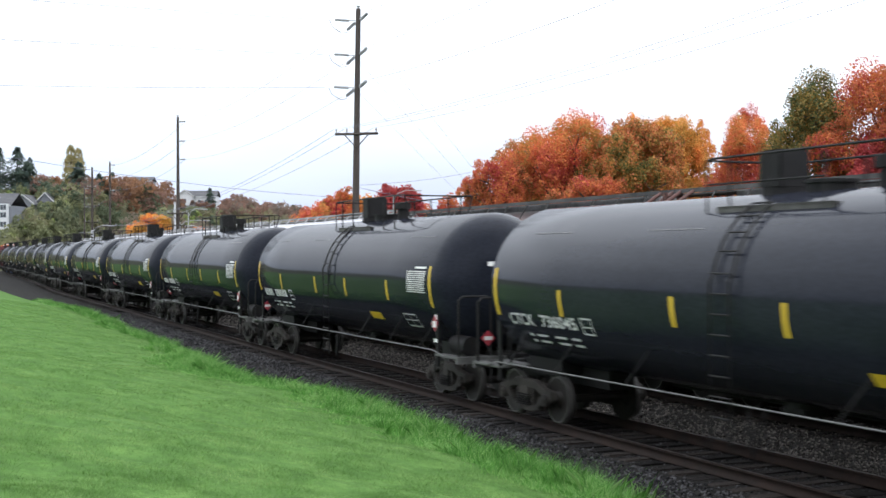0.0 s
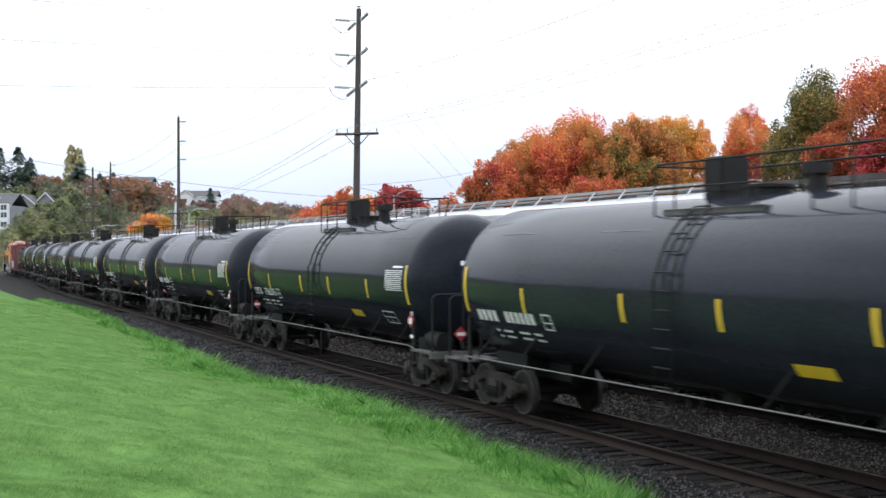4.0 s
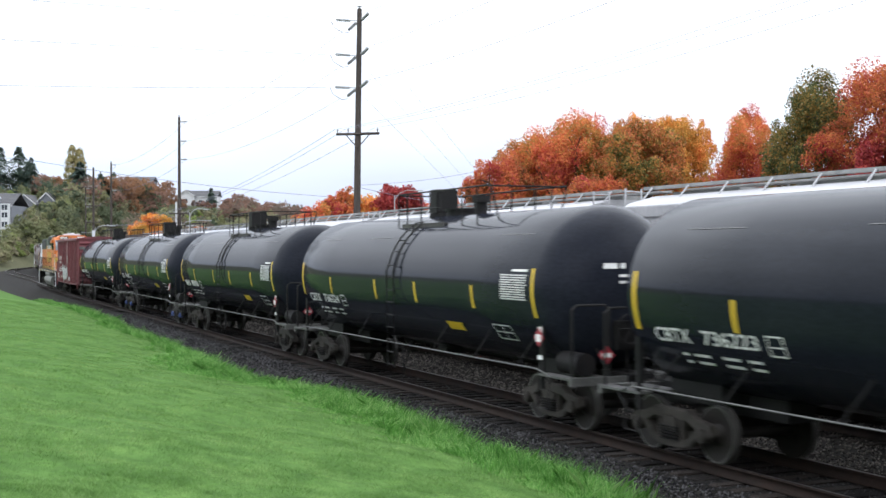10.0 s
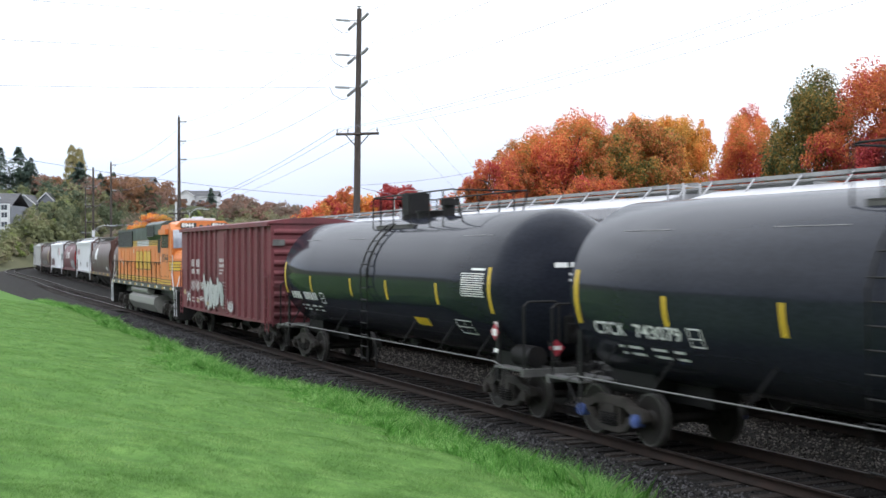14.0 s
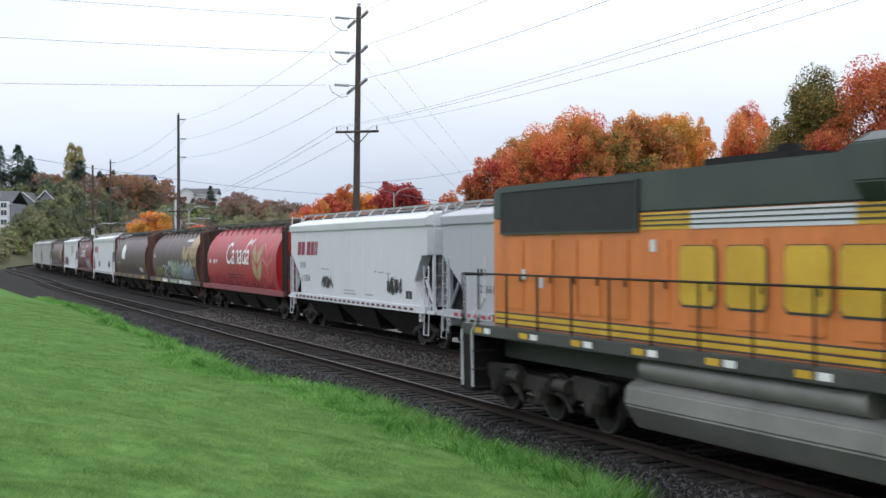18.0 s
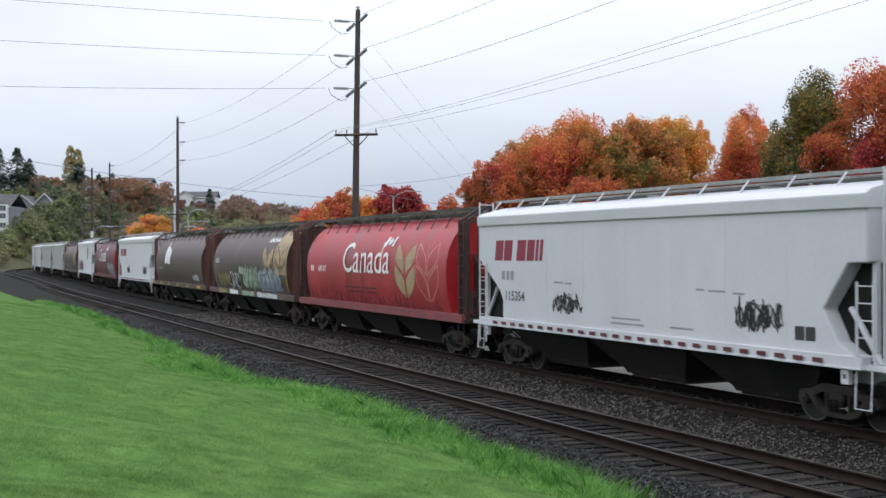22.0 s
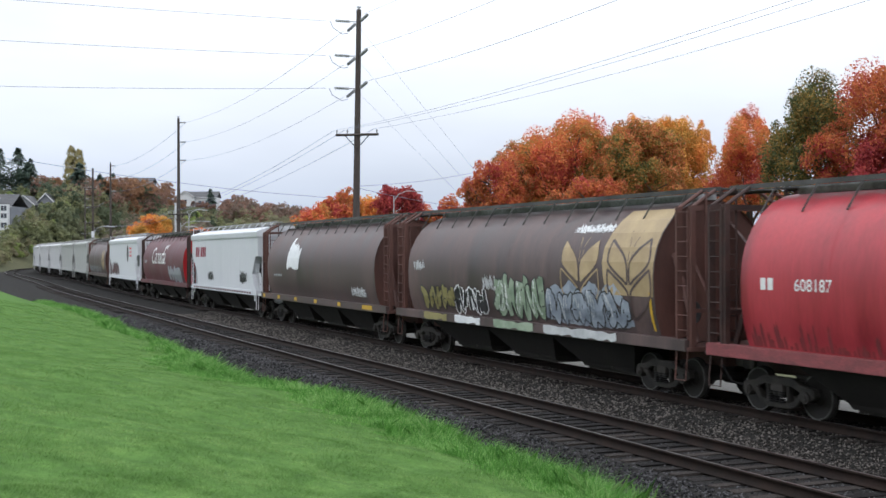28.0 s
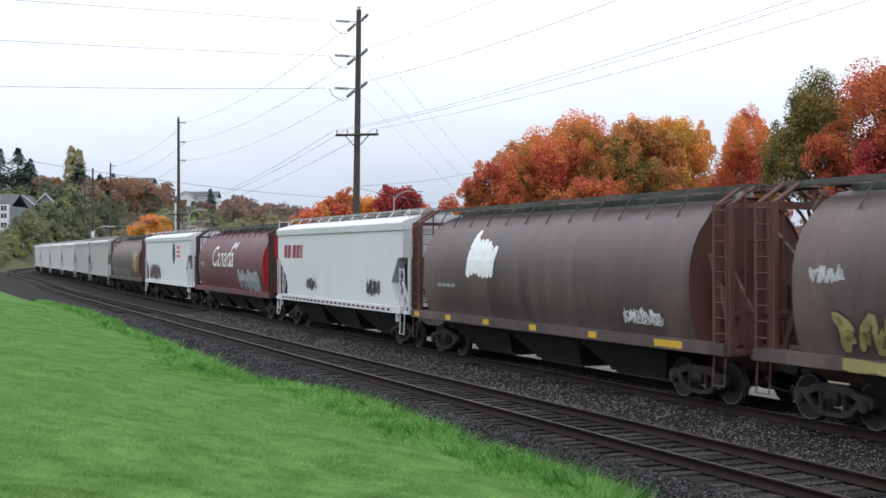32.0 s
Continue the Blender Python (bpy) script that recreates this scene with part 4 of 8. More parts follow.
        for y0, y1 in ((-1.4, -0.62), (0.62, 1.4)):
            g = Geo()
            g.tube([(e * 8.5, y0, 1.04), (e * 8.5, y0, 2.28), (e * 8.5, y0 + 0.1, 2.36), (e * 8.5, y1 - 0.1, 2.36), (e * 8.5, y1, 2.28), (e * 8.5, y1, 1.04)], 0.026)
            part("end_rail", g, "black", car, "black pipe end handrail")
            g = Geo()
            g.tube([(e * 8.5, max(y0, -0.62), 1.06), (e * 7.9, max(y0, -0.62) * 0.9, 1.55)], 0.022)
            part("rail_brace", g, "black", car)
    g = Geo()
    g.cyl((7.55, -1.0, 1.25), (8.3, -1.0, 1.25), 0.22, 16)
    part("air_reservoir", g, "black", car, "black air reservoir", smooth=True)
    g = Geo()
    ring = [(8.42, -0.1 + 0.28 * math.cos(math.tau * k / 20), 1.9 + 0.28 * math.sin(math.tau * k / 20)) for k in range(21)]
    g.tube(ring, 0.018)
    for a in range(0, 360, 60):
        g.cyl((8.42, -0.1, 1.9), (8.42, -0.1 + 0.28 * math.cos(radians(a)), 1.9 + 0.28 * math.sin(radians(a))), 0.014, 5)
    part("brake_wheel", g, "black", car, "spoked brake wheel")
    g = Geo()
    g.box(8.2, 8.36, -0.35, 0.15, 1.5, 2.05).tube([(8.28, -0.1, 1.5), (8.28, -0.1, 1.05)], 0.03)
    part("brake_housing", g, "black", car, bevel=0.02)
    g = Geo()
    g.cyl((0, 0, 0.95), (0, 0, 1.25), 0.3, 14).box(-0.25, 0.25, -0.25, 0.25, 0.85, 0.97).tube([(-4, 0.4, 0.9), (4, 0.4, 0.9)], 0.03)
    part("bottom_valve", g, "black", car)
    add_trucks(car, 7.05, proto)
    return car


# ---- covered hoppers with flat sides ----
def flat_side(z):
    return 1.56


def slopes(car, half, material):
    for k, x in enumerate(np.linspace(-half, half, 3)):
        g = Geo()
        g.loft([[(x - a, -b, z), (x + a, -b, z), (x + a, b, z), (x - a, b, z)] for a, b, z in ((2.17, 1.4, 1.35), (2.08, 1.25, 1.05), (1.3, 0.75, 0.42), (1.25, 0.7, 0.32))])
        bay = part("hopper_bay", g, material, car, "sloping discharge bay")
        g = Geo()
        g.box(x - 1.2, x + 1.2, -0.6, 0.6, 0.25, 0.32).cyl((x + 0.2, -0.75, 0.38), (x + 0.2, 0.75, 0.38), 0.04, 8)
        part("outlet_gate", g, "truck", bay)


def make_flat_hopper(paint, label, L=17.3, walkway="walk_grey"):
    """Straight-sided covered hopper with cut-back lower corners."""
    car = thing("hopper_car", label, "hopper car", "covered hoppers of the far train")
    h = L / 2 - 0.55
    g = Geo()
    g.slab([(-h, 4.22), (-h, 3.12), (-h + 1.35, 2.25), (-h + 1.55, 1.95), (-h + 1.55, 1.42), (h - 0.3, 1.42), (h - 0.8, 1.68), (h - 1.17, 2.27), (h - 0.5, 3.13), (h, 3.15), (h, 4.22)], -1.56, 1.56)
    part("body", g, paint, car, "flat-sided steel hopper body", bevel=0.02)
    g = Geo()
    roof = [(-1.62, 4.12), (-1.64, 4.38), (-1.5, 4.47), (-0.75, 4.66), (0.75, 4.66), (1.5, 4.47), (1.64, 4.38), (1.62, 4.12), (1.5, 4.12), (-1.5, 4.12)]
    g.loft([[(x, y, z) for y, z in roof] for x in (-h - 0.03, h + 0.03)])
    part("roof", g, paint, car, "pale roof with an overhanging eave", bevel=0.015)
    # faint seams of the side sheets
    for x in np.linspace(-h + 2.2, h - 2.2, 7):
        g = Geo()
        g.box(x - 0.008, x + 0.008, -1.5645, -1.5605, 1.45, 4.1)
        part("side_seam", g, paint, car)
    for y in (-1.0, 1.0):
        o = 1 if y > 0 else -1
        g = Geo()
        a, b = sorted((o * 1.38, o * 1.62))
        g.box(-h + 0.1, h - 0.1, a, b, 1.2, 1.44).box(-h + 0.1, h - 0.1, min(o * 1.55, o * 1.66), max(o * 1.55, o * 1.66), 1.2, 1.24)
        part("side_sill", g, paint, car, "pale side sill", bevel=0.012)
    # roof walk with its brackets
    for y in (-0.72, 0.38):
        g = Geo()
        g.box(-h - 0.5, h + 0.5, y, y + 0.34, 4.84, 4.88)
        part("roof_walk", g, walkway, car, "grated roof walkway")
    for y in (-0.78, 0.74):
        g = Geo()
        g.box(-h - 0.5, h + 0.5, y, y + 0.04, 4.82, 4.90)
        part("walk_edge", g, walkway, car)
    for x in np.linspace(-h - 0.1, h + 0.1, 12):
        for o in (-1, 1):
            g = Geo()
            g.tube([(x, o * 1.05, 4.56), (x + 0.03, o * 0.8, 4.86)], 0.022, 5)
            part("walk_bracket", g, paint, car)
    for x in np.linspace(-h + 1.4, h - 1.4, 4):
        g = Geo()
        g.box(x - 1.3, x + 1.3, -0.33, 0.33, 4.66, 4.76)
        part("roof_hatch", g, walkway, car, bevel=0.02)
    for e in (-1, 1):
        g = Geo()
        a, b = sorted((e * (h - 0.15), e * (h + 0.5)))
        g.box(a, b, -1.55, 1.55, 1.2, 1.3).box(min(e * (h - 1.8), e * (h + 0.35)), max(e * (h - 1.8), e * (h + 0.35)), -0.28, 0.28, 0.75, 1.15)
        part("end_platform", g, paint, car, bevel=0.015)
        g = Geo()
        g.slab([(e * (h - 1.1), 1.5), (e * (h - 0.2), 3.0), (e * (h - 0.2), 1.3)], -0.06, 0.06)
        part("centre_web", g, "truck", car)
        # black plates put the shade of the cut-back corners into colour
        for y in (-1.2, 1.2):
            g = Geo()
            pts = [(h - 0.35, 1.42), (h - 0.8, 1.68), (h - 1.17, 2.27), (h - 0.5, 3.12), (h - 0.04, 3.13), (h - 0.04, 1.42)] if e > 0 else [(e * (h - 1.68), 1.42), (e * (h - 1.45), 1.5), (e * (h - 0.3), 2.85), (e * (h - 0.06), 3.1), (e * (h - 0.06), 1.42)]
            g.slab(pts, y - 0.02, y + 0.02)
            part("corner_web", g, "black", car, "black plate painted as the shade of the corner recess")
        for y in (-1.3, 1.3):
            g = Geo()
            g.tube([(e * (h + 0.1), y, 1.3), (e * (h - 0.7), y, 2.3)], 0.06)
            g.box(e * (h - 0.05) - 0.05, e * (h - 0.05) + 0.05, y - 0.05, y + 0.05, 1.3, 3.2)
            part("end_brace", g, paint, car)
        for o in (-1, 1):
            g = Geo()
            g.tube([(e * (h - 0.3), o * 1.55, 1.2), (e * (h - 0.3), o * 1.58, 0.5), (e * (h + 0.1), o * 1.58, 0.5), (e * (h + 0.1), o * 1.55, 1.2)], 0.02)
            part("sill_step", g, paint, car)
            ladder(car, -h + 0.3 if e < 0 else h - 0.02, o * 1.6, 0.7 if e < 0 else 1.4, 3.05 if e < 0 else 2.8, 0.42, 7 if e < 0 else 5, paint)
        ladder(car, e * (h + 0.28), -1.2, 1.25, 4.85, 0.45, 10, paint, along=False)
        ladder(car, e * (h + 0.28), 1.2, 1.25, 4.85, 0.45, 10, paint, along=False)
        coupler(car, e * (h + 0.3), e)
    g = Geo()
    ring = [(h + 0.42, 0.5 + 0.27 * math.cos(math.tau * k / 20), 2.1 + 0.27 * math.sin(math.tau * k / 20)) for k in range(21)]
    g.tube(ring, 0.018).cyl((h + 0.3, 0.5, 2.1), (h + 0.42, 0.5, 2.1), 0.03, 6).box(h + 0.15, h + 0.32, 0.2, 0.8, 1.8, 2.4)
    part("brake_wheel", g, "black", car, "brake wheel on its gear box")
    g = Geo()
    g.cyl((-h + 0.3, 0.6, 1.55), (-h + 1.1, 0.6, 1.55), 0.22, 12)
    part("air_reservoir", g, "black", car, smooth=True)
    for x in (-h + 0.55, h - 0.55):
        g = Geo()
        g.box(x - 0.1, x + 0.1, -1.6, -1.5, 0.92, 1.18)
        sq = part("jacking_pad", g, paint, car)
        g = Geo()
        g.box(x - 0.035, x + 0.035, -1.606, -1.6, 1.02, 1.1)
        part("pad_hole", g, "mark_dark", sq)
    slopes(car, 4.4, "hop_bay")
    add_trucks(car, h - 1.35)
    return car


# ---- covered hoppers with a rounded body ----
ROUND = [(1.36, 1.38), (1.6, 1.46), (1.9, 1.545), (2.3, 1.595), (2.75, 1.61), (3.1, 1.585), (3.45, 1.5), (3.8, 1.33), (4.1, 1.1), (4.35, 0.8), (4.5, 0.45), (4.55, 0.12)]


def round_side(z):
    return float(np.interp(z, [a for a, _ in ROUND], [b for _, b in ROUND]))


def make_round_hopper(paint, end_paint, label, sill=None, end_steel="hop_rust"):
    car = thing("hopper_car", label, "hopper car", "covered hoppers of the far train")
    h = 7.58
    ring = [(y, z) for z, y in ROUND] + [(-y, z) for z, y in ROUND[::-1]]
    g = Geo()
    rings = []
    for x in np.linspace(-h, h, 13):
        rings.append([(x, y, z) for y, z in ring])
    g.loft(rings, caps=False)
    part("body", g, paint, car, "rounded steel hopper body", smooth=True)
    for e in (-1, 1):
        g = Geo()
        loops = [(1.0, 0.0), (0.985, -0.06), (0.8, -0.12), (0.4, -0.2), (0.02, -0.22)]
        g.loft([[(e * (h + d), y * q, 2.9 + (z - 2.9) * q) for y, z in ring] for q, d in loops], caps=False)
        part("end_sheet", g, end_paint, car, smooth=True)
    for x in np.linspace(-h + 2.6, h - 2.6, 5):
        g = Geo()
        v = [(x + d, -(y + 0.006), z) for z, y in ROUND[:9] for d in (-0.01, 0.01)]
        g.add(v, [(2 * k, 2 * k + 1, 2 * k + 3, 2 * k + 2) for k in range(8)])
        part("sheet_seam", g, paint, car)
    for o in (-1, 1):
        g = Geo()
        a, b = sorted((o * 1.3, o * 1.6))
        g.box(-8.8, 8.8, a, b, 1.14, 1.4)
        part("side_sill", g, sill or paint, car, bevel=0.015)
        g = Geo()
        a, b = sorted((o * 0.36, o * 0.78))
        g.box(-9.0, 9.0, a, b, 4.72, 4.76).box(-9.0, 9.0, min(o * 0.76, o * 0.8), max(o * 0.76, o * 0.8), 4.68, 4.78)
        part("roof_walk", g, "grate", car, "dark grated roof walkway")
        for x in np.linspace(-7.6, 7.6, 13):
            g = Geo()
            g.tube([(x, o * 1.08, 4.13), (x + 0.12, o * 0.78, 4.7)], 0.022, 5)
            part("walk_bracket", g, "grate", car)
    g = Geo()
    g.box(-7.4, 7.4, -0.3, 0.3, 4.52, 4.70)
    part("hatch_trough", g, "hatch", car, "long dusty grey roof hatch", bevel=0.03)
    for e in (-1, 1):
        g = Geo()
        for y in (-1.42, 1.42):
            for x in (8.32, 8.82):
                g.box(e * x - 0.06, e * x + 0.06, y - 0.06, y + 0.06, 1.2, 4.35)
                g.tube([(e * x, y, 4.32), (e * x, y * 0.55, 4.72)], 0.045)
        g.box(e * 8.82 - 0.05, e * 8.82 + 0.05, -1.45, 1.45, 4.25, 4.36).box(e * 8.82 - 0.05, e * 8.82 + 0.05, -1.45, 1.45, 2.0, 2.08)
        part("end_frame", g, end_steel, car, "upright steel end frame")
        g = Geo()
        g.slab([(e * 7.5, 1.3), (e * 7.5, 4.1), (e * 8.6, 3.2), (e * 8.6, 1.3)], 0.5, 0.58)
        g.slab([(e * 7.5, 1.3), (e * 7.5, 3.3), (e * 8.5, 2.0), (e * 8.5, 1.3)], -0.6, -0.52)
        part("end_gusset", g, end_steel, car)
        g = Geo()
        a, b = sorted((e * 7.6, e * 8.92))
        g.box(a, b, -1.55, 1.55, 1.14, 1.24).box(min(e * 6.2, e * 8.5), max(e * 6.2, e * 8.5), -0.28, 0.28, 0.74, 1.14)
        part("end_platform", g, end_steel, car, bevel=0.015)
        for y in (-1.5, 1.5):
            ladder(car, e * 8.57, y, 1.2, 4.3, 0.42, 10, end_steel)
        ladder(car, e * 8.92, -0.9, 1.2, 4.7, 0.42, 11, end_steel, along=False)
        ladder(car, e * 8.92, 0.9, 1.2, 4.7, 0.42, 11, end_steel, along=False)
        for o in (-1, 1):
            g = Geo()
            g.tube([(e * 8.35, o * 1.5, 1.14), (e * 8.35, o * 1.55, 0.5), (e * 8.75, o * 1.55, 0.5), (e * 8.75, o * 1.5, 1.14)], 0.02)
            part("sill_step", g, end_steel, car)
        g = Geo()
        for y in (-1.05, 1.05):
            g.tube([(e * 7.6, y, 3.3), (e * 8.5, y, 1.3)], 0.07)
        part("end_brace", g, end_steel, car, "slanting end brace")
        # black discs on the solid gusset paint the shade inside an opening
        g = Geo()
        g.cyl((e * 7.75, -0.625, 1.95), (e * 7.75, -0.605, 1.95), 0.26, 16).cyl((e * 7.75, -0.515, 1.95), (e * 7.75, -0.495, 1.95), 0.26, 16)
        part("gusset_hole", g, "spray_black", car, "black disc painted as the dark of an opening in the end gusset")
        coupler(car, e * 8.6, e)
    g = Geo()
    ring = [(8.96, 0.35 + 0.27 * math.cos(math.tau * k / 20), 2.3 + 0.27 * math.sin(math.tau * k / 20)) for k in range(21)]
    g.tube(ring, 0.018).box(8.75, 8.9, 0.1, 0.6, 2.0, 2.6)
    part("brake_wheel", g, "black", car, "brake wheel on its gear box")
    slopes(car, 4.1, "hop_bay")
    add_trucks(car, 7.1)
    return car


# ---- boxcar ----
def make_boxcar():
    car = thing("boxcar", "oxide-red ribbed boxcar with spray-painted letters and faded marks", "boxcar")
    h = 7.35
    g = Geo()
    g.box(-h, h, -1.45, 1.45, 0.98, 4.28)
    part("body", g, "box_red", car, bevel=0.02)
    g = Geo()
    roof = [(-1.56, 4.28), (-1.56, 4.34), (-0.8, 4.45), (0, 4.5), (0.8, 4.45), (1.56, 4.34), (1.56, 4.28)]
    g.loft([[(x, y, z) for y, z in roof] for x in (-h - 0.06, h + 0.06)])
    part("roof", g, "box_red", car, "dull red peaked roof")
    for x in (-5.82, -4.97, -4.1, -3.2, -2.3, -1.38, -0.45, 1.4, 2.28, 3.18, 4.08, 4.98, 5.88, 6.75):
        for o in (-1, 1):
            g = Geo()
            g.loft([[(x - 0.075, o * 1.45, z), (x - 0.05, o * 1.545, z), (x + 0.05, o * 1.545, z), (x + 0.075, o * 1.45, z)] for z in (1.02, 4.24)])
            part("side_post", g, "box_red", car)
    for o in (-1, 1):
        g = Geo()
        a, b = sorted((o * 1.45, o * 1.5))
        g.box(-0.32, 1.28, a, b, 1.1, 4.1)
        door = part("door", g, "box_red", car, "closed sliding door", bevel=0.01)
        g = Geo()
        g.cyl((1.1, o * 1.53, 1.15), (1.1, o * 1.53, 4.05), 0.02, 6)
        part("locking_bar", g, "box_red", door)
        g = Geo()
        a, b = sorted((o * 1.35, o * 1.5))
        g.slab([(-h, 1.05), (h, 1.05), (h, 0.98), (4.5, 0.93), (-4.5, 0.93), (-h, 0.98)], a, b)
        part("side_sill", g, "box_red", car)
        g = Geo()
        a, b = sorted((o * 1.46, o * 1.57))
        g.box(-h, h, a, b, 4.2, 4.29)
        part("eave", g, "box_red", car)
    for e in (-1, 1):
        for z in np.linspace(1.25, 4.0, 9):
            g = Geo()
            g.loft([[(e * h, y, z - 0.11), (e * (h + 0.07), y, z - 0.03), (e * (h + 0.07), y, z + 0.03), (e * h, y, z + 0.11)] for y in (-1.35, 1.35)])
            part("end_corrugation", g, "box_red", car)
        ladder(car, e * (h - 0.28), -1.52, 0.7, 2.6, 0.42, 6, "box_red")
        ladder(car, e * (h + 0.12), -1.2, 0.9, 2.6, 0.42, 6, "box_red", along=False)
        coupler(car, e * (h + 0.15), e)
        g = Geo()
        g.box(min(e * 5, e * (h + 0.3)), max(e * 5, e * (h + 0.3)), -0.3, 0.3, 0.74, 1.0)
        part("draft_sill", g, "black", car)
        g = Geo()
        g.box(e * (h + 0.07) - 0.02, e * (h + 0.07) + 0.02, -1.4, -1.0, 3.55, 3.75)
        part("placard_board", g, "rod", car)
    g = Geo()
    g.box(-4.8, 4.8, -0.3, 0.3, 0.66, 0.98).box(-3, -1.6, 0.4, 1.1, 0.6, 0.95).cyl((1.4, -0.7, 0.75), (2.4, -0.7, 0.75), 0.22, 12)
    part("underframe", g, "black", car)
    sf = lambda z: 1.545
    for x0, shift in ((-4.8, 0.0), (-3.85, 0.0)):
        bars(car, x0, 2.74, [0.22, 0.24], 0.3, sf, "box_mark", 0.1, label="faded white block marks")
        bars(car, x0 + 0.05, 2.44, [0.14, 0.14, 0.14], 0.2, sf, "box_mark", 0.06, label="faded white block marks")
        tag_scrawl(car, x0, x0 + 0.6, 1.72, 2.2, sf, "box_mark", 24 + int(-x0), 2, "faded white scrawl")
        bars(car, x0 + 0.05, 1.42, [0.2, 0.26], 0.06, sf, "box_mark")
        bars(car, x0 + 0.05, 1.28, [0.26, 0.2], 0.06, sf, "box_mark")
    for z0, widths in ((2.96, [0.16] * 4), (2.76, [0.13] * 5), (2.62, [0.3, 0.36]), (2.5, [0.22, 0.2])):
        bars(car, 0.1, z0, widths, 0.13 if z0 > 2.7 else 0.06, lambda z: 1.5, "box_mark", 0.04)
    for k in range(9):
        bars(car, 0.62, 1.2 + 0.12 * k, [0.2, 0.3, 0.14][: 2 + k % 2], 0.05, lambda z: 1.5, "box_mark", 0.05)
    bars(car, -6.4, 1.54, [0.42], 0.2, sf, "mark_gold", name="yellow_panel", label="faded yellow panel")
    bars(car, -3.75, 1.3, [0.42], 0.13, sf, "mark_gold", name="yellow_panel", label="faded yellow panel")
    bars(car, -1.85, 1.24, [0.42], 0.12, lambda z: 1.56, "mark_gold", name="yellow_panel", label="faded yellow panel")
    bubble(car, -2.3, 0.85, 1.15, 2.25, sf, "spray_silver", "spray_black", 21, 4, "tangled silver spray-painted forms", 0.36, 0.03)
    tag_scrawl(car, -2.95, -2.4, 1.8, 2.2, sf, "spray_silver", 26, 1, "silver spray-painted scrawl")
    tag_scrawl(car, -2.95, -2.5, 1.36, 1.56, sf, "spray_silver", 27, 1, "silver spray-painted scrawl")
    tag_scrawl(car, -5.6, -5.1, 1.2, 1.8, sf, "spray_silver", 22, 1, "silver spray-painted scrawl")
    tag_scrawl(car, 1.75, 2.45, 1.1, 1.55, sf, "spray_silver", 23, 2, "silver spray-painted blots")
    add_trucks(car, 5.6)
    return car


# ---- locomotive ----
def make_loco_truck():
    t = new("truck")
    for y in (-1.02, 1.02):
        g = Geo()
        g.slab([(-2.5, 0.75), (-2.45, 0.95), (-1.2, 1.0), (-0.9, 0.85), (0.9, 0.85), (1.2, 1.0), (2.45, 0.95), (2.5, 0.75), (2.2, 0.55), (1.3, 0.55), (1.1, 0.4), (0.6, 0.55),
                (-0.6, 0.55), (-1.1, 0.4), (-1.3, 0.55), (-2.2, 0.55)], y - 0.1, y + 0.1)
        sf = part("side_frame", g, "truck", t, bevel=0.03)
        o = -1 if y < 0 else 1
        for x in (-1.9, 0, 1.9):
            g = Geo()
            g.box(x - 0.22, x + 0.22, y - 0.14, y + 0.14, 0.32, 0.8)
            g.cyl((x, y, 0.53), (x, y + o * 0.2, 0.53), 0.16, 14)
            part("axle_box", g, "truck", sf, bevel=0.03)
            g = Geo()
            g.cyl((x + 0.45, y + o * 0.12, 0.62), (x + 0.45, y + o * 0.12, 0.92), 0.1, 10)
            part("spring", g, "black", sf)
        for x in (-0.95, 0.95):
            g = Geo()
            g.cyl((x - 0.2, y + o * 0.18, 0.78), (x + 0.25, y + o * 0.18, 0.78), 0.13, 12)
            g.tube([(x, y + o * 0.15, 0.75), (x + 0.2, y + o * 0.1, 0.3)], 0.04)
            part("brake_cylinder", g, "truck", sf)
    g = Geo()
    g.box(-2.2, 2.2, -0.7, 0.7, 0.5, 0.85)
    part("transom", g, "black", t)
    for x in (-1.9, 0, 1.9):
        w = part("wheelset", make_wheelset(), "wheel", t, "dark steel wheels", smooth=True)
        bright_rim(w.data)
        w.matrix_basis = pose(x, 0, 0.457)
    return t


